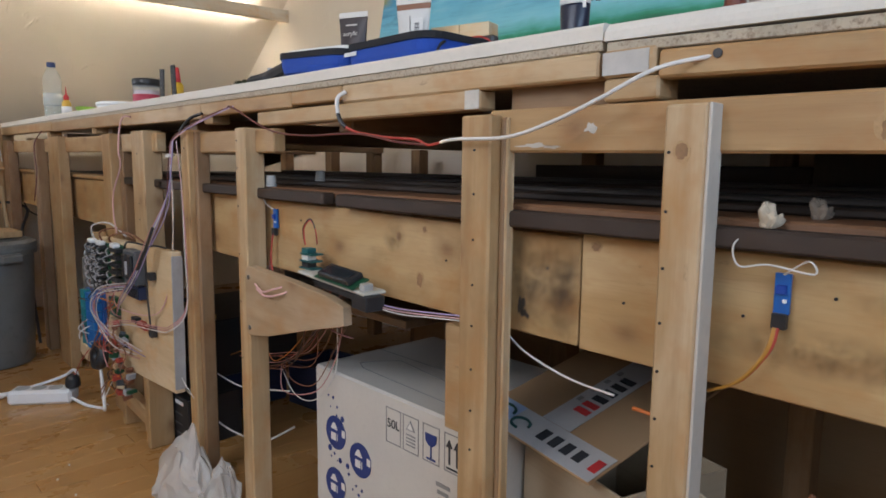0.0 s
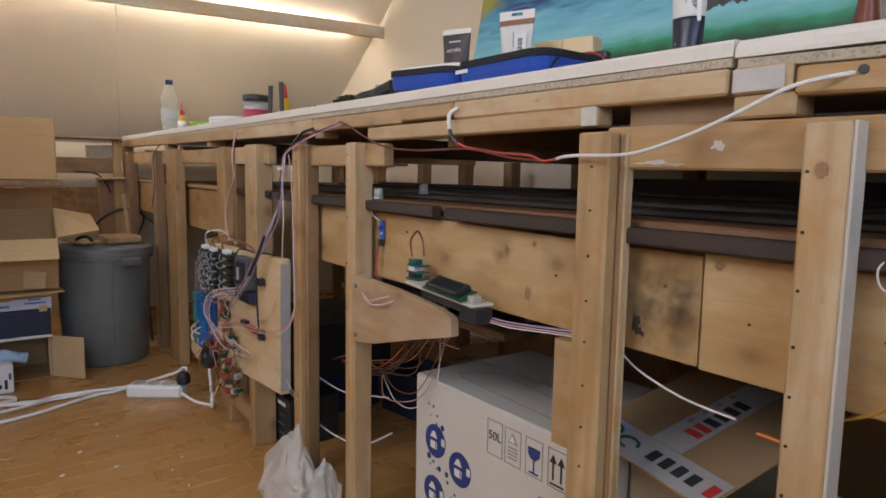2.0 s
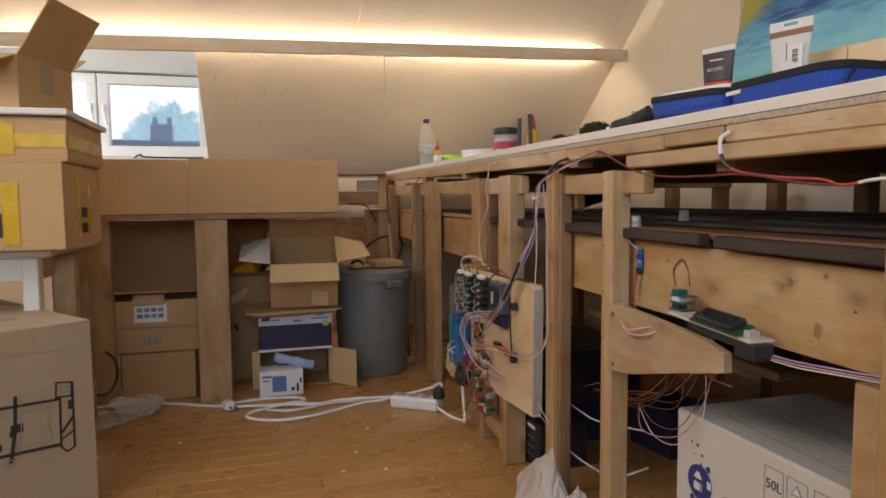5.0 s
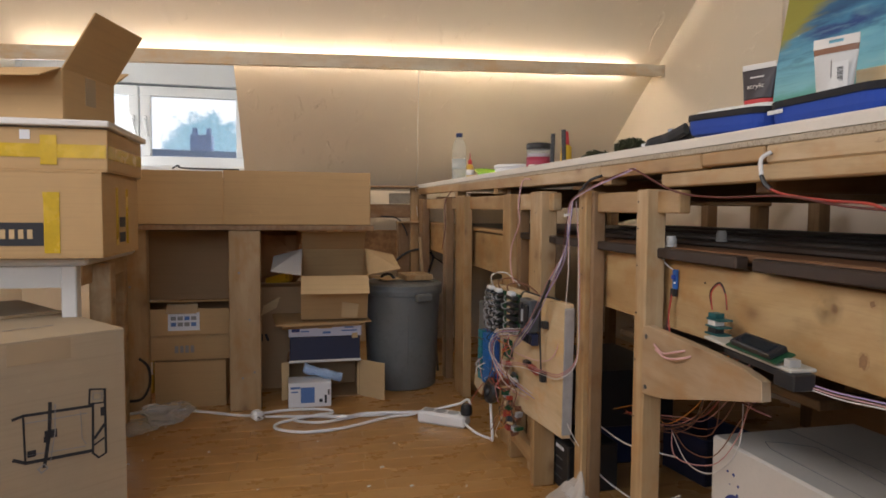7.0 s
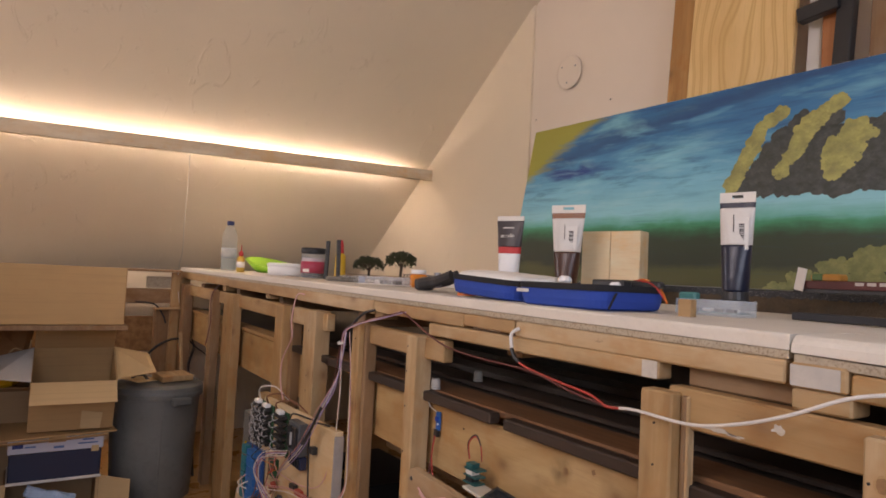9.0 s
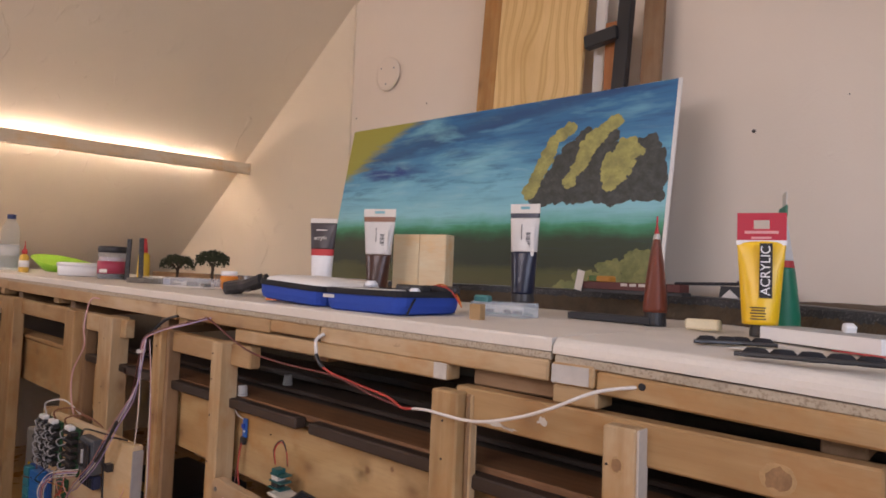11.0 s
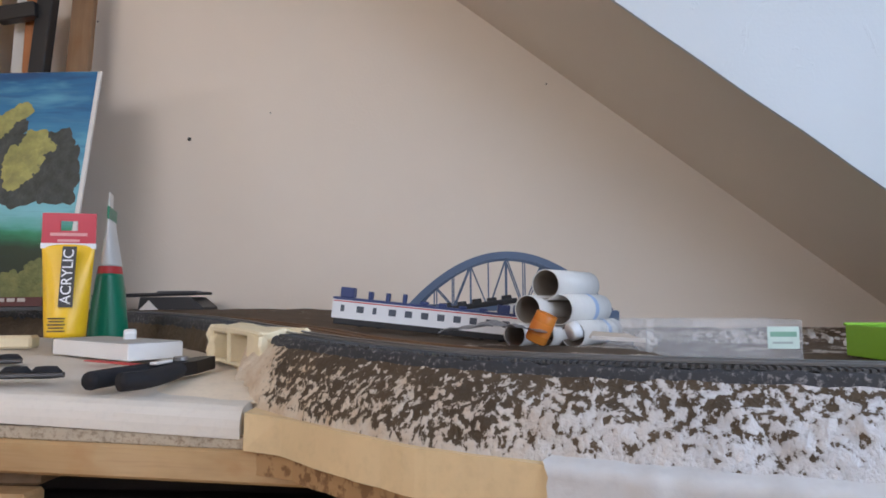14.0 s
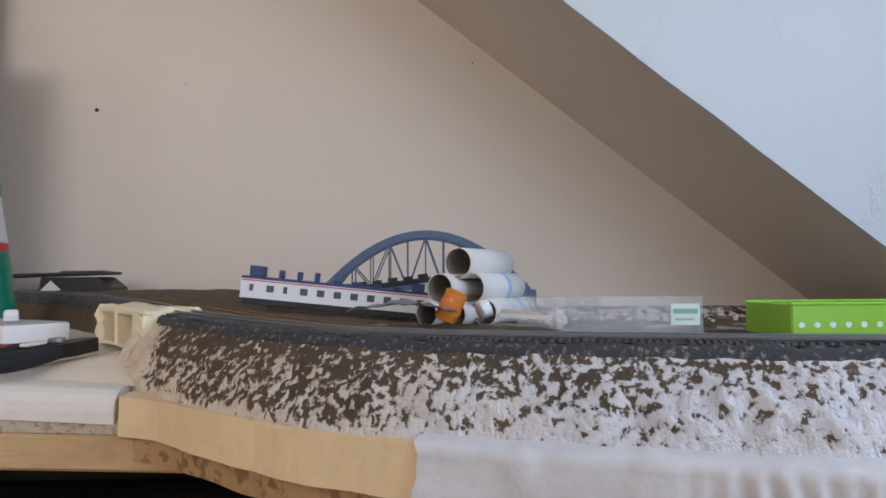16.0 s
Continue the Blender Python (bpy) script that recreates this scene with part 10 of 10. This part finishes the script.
for v in bm.verts:
    v.co += 0.012 * Vector(noise.noise_vector(v.co * 18)) * (1 if v.co.z > 0.01 else 0)
part("body", bm, BLACK_CLOTH, bagb)
part("strap", tube_bm([(-0.13, -0.06, 0.09), (-0.05, -0.10, 0.12), (0.06, -0.09, 0.115), (0.13, -0.04, 0.09)], 0.006, 6), BLACK_CLOTH, bagb)

# short batten end standing behind a bench post
stub = thing("batten_offcut", "short pale pine batten fixed behind a bench post", "wood offcut", at=pose(-0.208, 0.024, 0.347))
part("batten", box_bm(0.056, 0.020, 0.145, 0.001, (0, 0, 0.069)), PINE_PALE, stub)

# loose wires below the gusset board and at the bench end
loose = thing("loose_wires", "bundle of loose white, red and brown wires under the bench", "cable")
rng = random.Random(23)
for k in range(11):
    w = WIRE[("brown", "pink", "black", "brown", "red", "orange", "black")[k % 7]]
    j = lambda s: rng.uniform(-s, s)
    part("strand", tube_bm([(-0.98 + j(0.06), 0.10 + j(0.03), 0.26 + j(0.02)), (-0.85 + j(0.03), 0.05 + j(0.03), 0.285 + j(0.03)), (-0.74 + j(0.02), 0.06 + j(0.02), 0.31 + j(0.02)), (-0.64 + j(0.03), 0.05 + j(0.02), 0.36 + j(0.03)), (-0.56 + j(0.03), 0.05 + j(0.03), 0.46 + j(0.03)), (-0.52 + j(0.03), 0.07, 0.52)], 0.0009, 5), w, loose)
for k in range(3):
    part("strand", tube_bm([(-0.74, 0.05, 0.30 + 0.004 * k), (-0.68, 0.03 + j(0.02), 0.262 + 0.012 * k), (-0.60, 0.04, 0.275 + 0.015 * k), (-0.55, 0.05, 0.34 + 0.02 * k), (-0.545 + 0.02 * k, 0.05, 0.44)], 0.0010, 5), WIRE[("white", "pink", "brown")[k]], loose)
part("strand", tube_bm([(-1.10, 0.0, 0.17), (-1.0, 0.03, 0.115), (-0.92, 0.05, 0.10), (-0.84, 0.06, 0.11), (-0.78, 0.10, 0.15)], 0.0022, 6), WIRE["white"], loose)
part("strand", tube_bm([(-1.05, 0.02, 0.24), (-0.95, 0.06, 0.205), (-0.86, 0.08, 0.215), (-0.78, 0.09, 0.23)], 0.0018, 6), WIRE["white"], loose)
part("strand", tube_bm([(-0.66, 0.10, 0.21), (-0.62, 0.12, 0.15), (-0.56, 0.14, 0.12), (-0.50, 0.18, 0.16)], 0.004, 6), BLACK_PLASTIC, loose)
part("strand", tube_bm([(0.20, 0.06, 0.40), (0.32, 0.10, 0.31), (0.45, 0.14, 0.30), (0.62, 0.16, 0.36)], 0.003, 6), WIRE["brown"], loose)
part("strand", tube_bm([(0.25, 0.10, 0.30), (0.36, 0.12, 0.34), (0.50, 0.12, 0.42), (0.66, 0.10, 0.46)], 0.003, 6), WIRE["brown"], loose)
part("strand", tube_bm([(0.20, 0.08, 0.22), (0.34, 0.10, 0.27), (0.48, 0.16, 0.285), (0.60, 0.20, 0.29)], 0.0026, 6), WIRE["pink"], loose)

# ---- outside the window: a roof line with chimneys, haze painted into their blue ----
far = thing("distant_house", "distant house in painted blue haze, two chimneys, seen through the window", "house")
HAZE_BLUE = plain_mat("slate with painted haze", (0.42, 0.56, 0.82), 0.8, vary=0.2, scale=0.8, grain=3)
part("wall", box_bm(0.6, 0.62, 8.05, 0.01, (-20.6, -3.42, -0.975)), HAZE_BLUE, far)
structure("ground", box_bm(19, 40, 0.1, at=(-14.2, -6, -5.05)), plain_mat("far grass", (0.05, 0.08, 0.03), 0.9, scale=0.5, grain=4), "far green ground below the attic window", "ground")
for y in (-3.62, -3.22):
    part("chimney", box_bm(0.16, 0.14, 0.22, 0.01, (-20.6, y, 3.16)), HAZE_BLUE, far)
part("roof", prism_bm([(-8.5, -4.9), (-1.0, -4.9), (-1.0, 2.50), (-8.5, 2.58)], 0.6, "x"), plain_mat("roof with painted haze", (0.35, 0.48, 0.72), 0.8, vary=0.15, scale=0.8, grain=3), far, m=Matrix.Translation((-20.4, 0, 0)))

# ---- floor specks and laminate strips ----
CRUMB = plain_mat("white crumbs", (0.75, 0.72, 0.68), 0.8)
rng = random.Random(3)
bm = bmesh.new()
for k in range(44):
    x, y = rng.uniform(-1.95, -0.75), rng.uniform(-1.15, -0.12)
    if k > 20:
        x, y = rng.gauss(-1.93, 0.07), rng.gauss(-1.13, 0.07)
    s = rng.uniform(0.0015, 0.0045)
    join(bm, box_bm(s * 1.6, s, s * 0.7, 0), pose(x, y, s * 0.36, 0, 0, rng.uniform(0, 180)))
for x, y in ((-1.42, -0.42), (-1.28, -0.36), (-1.30, -0.47), (-1.16, -0.60)):
    join(bm, box_bm(0.011, 0.008, 0.002, 0.0008), pose(x, y, 0.0012, 0, 0, 40 * x))
crumbs = tagged(part("floor_crumbs", bm, CRUMB), "small white plaster crumbs scattered on the floor", "crumbs", kind="stuff")


def laminate_mat():
    m, nt, b = nodes_of("honey laminate", 0.32)
    v = coords(nt, (7.0, 1.0, 1.0))
    broad = noise_tex(nt, v, 3.0, 3, 0.55, 1.0)
    fine = noise_tex(nt, coords(nt, (70.0, 3.0, 1.0)), 5.0, 3, 0.6, 0.2)
    oi = nt.nodes.new("ShaderNodeObjectInfo")
    geo = nt.nodes.new("ShaderNodeNewGeometry")
    add = nt.nodes.new("ShaderNodeMath")
    add.operation = "ADD"
    nt.links.new(oi.outputs["Random"], add.inputs[0])
    nt.links.new(geo.outputs["Random Per Island"], add.inputs[1])
    fr = nt.nodes.new("ShaderNodeMath")
    fr.operation = "FRACT"
    nt.links.new(add.outputs[0], fr.inputs[0])
    c = mixc(nt, (0.45, 0.235, 0.075), (0.50, 0.275, 0.095), fr.outputs[0])
    c = mixc(nt, c, (0.33, 0.16, 0.05), ramp(nt, broad, [(0.4, 0.0), (0.85, 0.35)]))
    c = mixc(nt, c, (0.20, 0.09, 0.028), ramp(nt, fine, [(0.5, 0.0), (0.8, 0.3)]))
    nt.links.new(c, b.inputs["Base Color"])
    smear = noise_tex(nt, coords(nt, shift=False), 6.0, 4, 0.6)
    nt.links.new(ramp(nt, smear, [(0.3, 0.22), (0.75, 0.42)]), b.inputs["Roughness"])
    bump(nt, b, fine, 0.06, 0.0006)
    return m


LAMINATE = laminate_mat()
STRIP_W = 0.066
strips = {}
for n in (0.36, 0.42, 0.5):
    strips[n] = mesh_of("strip", box_bm(STRIP_W - 0.0008, n - 0.0008, 0.0055, 0.0005), LAMINATE)
rng = random.Random(8)
verts, faces = [], []
x = -4.05
while x < 2.1:
    y = -2.1 - rng.uniform(0, 0.4)
    while y < 1.17:
        n = rng.choice((0.36, 0.42, 0.5))
        y0, y1 = max(y, -2.1), min(y + n, 1.178)
        if -2.35 < x < -0.62 and -1.45 < y and y + n < 0.16:
            ob = new("strip", strips[n])
            ob.matrix_basis = pose(x + STRIP_W / 2, y + n / 2, -0.0028)
            ob.parent = floor
        elif y1 - y0 > 0.02:
            i = len(verts)
            a, b2 = x + 0.0004, x + STRIP_W - 0.0004
            verts += [(a, y0 + 0.0004, -0.0055), (b2, y0 + 0.0004, -0.0055), (b2, y1 - 0.0004, -0.0055), (a, y1 - 0.0004, -0.0055), (a, y0 + 0.0004, 0), (b2, y0 + 0.0004, 0), (b2, y1 - 0.0004, 0), (a, y1 - 0.0004, 0)]
            faces += [(i + 4, i + 5, i + 6, i + 7), (i, i + 1, i + 5, i + 4), (i + 1, i + 2, i + 6, i + 5), (i + 2, i + 3, i + 7, i + 6), (i + 3, i, i + 4, i + 7)]
        y += n
    x += STRIP_W
me = bpy.data.meshes.new("strip_field")
me.from_pydata(verts, [], faces)
me.materials.append(LAMINATE)
field = new("strip_field", me)
field.parent = floor
tagged(field, "honey-brown laminate strips of the outer floor", "", kind="stuff")

# ---- marks on the bench: knots, paint smears, stains ----
KNOT_RING = plain_mat("knot ring", (0.43, 0.27, 0.125), 0.6, vary=0.3, scale=90, grain=260)
KNOT_CORE = plain_mat("knot core", (0.28, 0.155, 0.07), 0.6, vary=0.5, scale=120, grain=320)
SMEAR = plain_mat("dried white paint", (0.52, 0.48, 0.42), 0.7, vary=0.2, scale=60, grain=200, relief=0.4)
PRIMER = plain_mat("grey filler", (0.50, 0.47, 0.43), 0.8, vary=0.2, scale=50, grain=200, relief=0.3)
mark_rng = random.Random(77)


def blot(name, x, z, y, w, h, material, ragged=0.35, thick=0.0005, label=""):
    """A thin mark with an uneven outline lying on a bench face that looks towards -y."""
    s = mark_rng.uniform(0, 50)
    out = []
    for k in range(22):
        a = 2 * math.pi * k / 22
        r = 1.0 + ragged * noise.noise((2.2 * math.cos(a) + s, 2.2 * math.sin(a), s))
        out.append((x + w / 2 * r * math.cos(a), z + h / 2 * r * math.sin(a)))
    return part(name, prism_bm(out, thick, "y"), material, bench, label, m=Matrix.Translation((0, y - thick, 0)))


def knot(x, z, y, w, h):
    blot("knot", x, z, y, w, h, KNOT_RING, 0.25, 0.0004)
    blot("knot_core", x, z, y, w * 0.72, h * 0.72, KNOT_CORE, 0.4, 0.0007)


for x, z, y, w, h in ((0.253, 0.728, -0.001, 0.032, 0.030), (0.099, 0.7105, -0.022, 0.016, 0.020), (-0.304, 0.536, 0.028, 0.017, 0.026), (-0.350, 0.5945, 0.028, 0.013, 0.017), (-0.016, 0.611, 0.028, 0.014, 0.012), (-0.294, 0.609, 0.028, 0.010, 0.012)):
    knot(x, z, y, w, h)
KNOT_BLACK = plain_mat("black dead knot", (0.05, 0.038, 0.03), 0.7, vary=0.5, scale=90)
blot("knot_core", -0.119, 0.530, 0.028, 0.011, 0.022, KNOT_BLACK, 0.9)
blot("knot_core", -0.113, 0.521, 0.028, 0.012, 0.010, KNOT_BLACK, 0.9)
for k, (x, z, w, h) in enumerate(((-0.095, 0.565, 0.15, 0.16), (-0.055, 0.560, 0.05, 0.15), (-0.36, 0.592, 0.06, 0.05), (-0.55, 0.53, 0.10, 0.06), (0.22, 0.54, 0.26, 0.05), (0.30, 0.59, 0.16, 0.04))):
    part("grime", box_bm(w, 0.0003, h), stain_mat("board grime", (0.15, 0.10, 0.06) if k == 0 else (0.06, 0.05, 0.045) if k == 1 else (0.30, 0.17, 0.07), 38, (w / 2, h / 2)), bench, m=pose(x, 0.0272 - 0.0004 * k, z))
for x, z, w, h in ((-0.081, 0.7195, 0.05, 0.005), (-0.058, 0.7175, 0.022, 0.004), (-0.010, 0.7365, 0.012, 0.010)):
    blot("paint_smear", x, z, -0.001, w, h, SMEAR, 0.8)
part("paint_smear", box_bm(0.024, 0.0006, 0.0225, 0.0002), SMEAR, bench, m=pose(-0.181, 0.0008, 0.7762))
part("filler_patch", box_bm(0.050, 0.0008, 0.022, 0.0002), PRIMER, bench, "grey filler on the fascia joint", m=pose(0.027, -0.0026, 0.797))
part("drill_hole", cyl_bm(0.0042, 0.0042, 0.001, 14), BLACK_PLASTIC, bench, m=pose(0.116, -0.0006, 0.7955, 90))
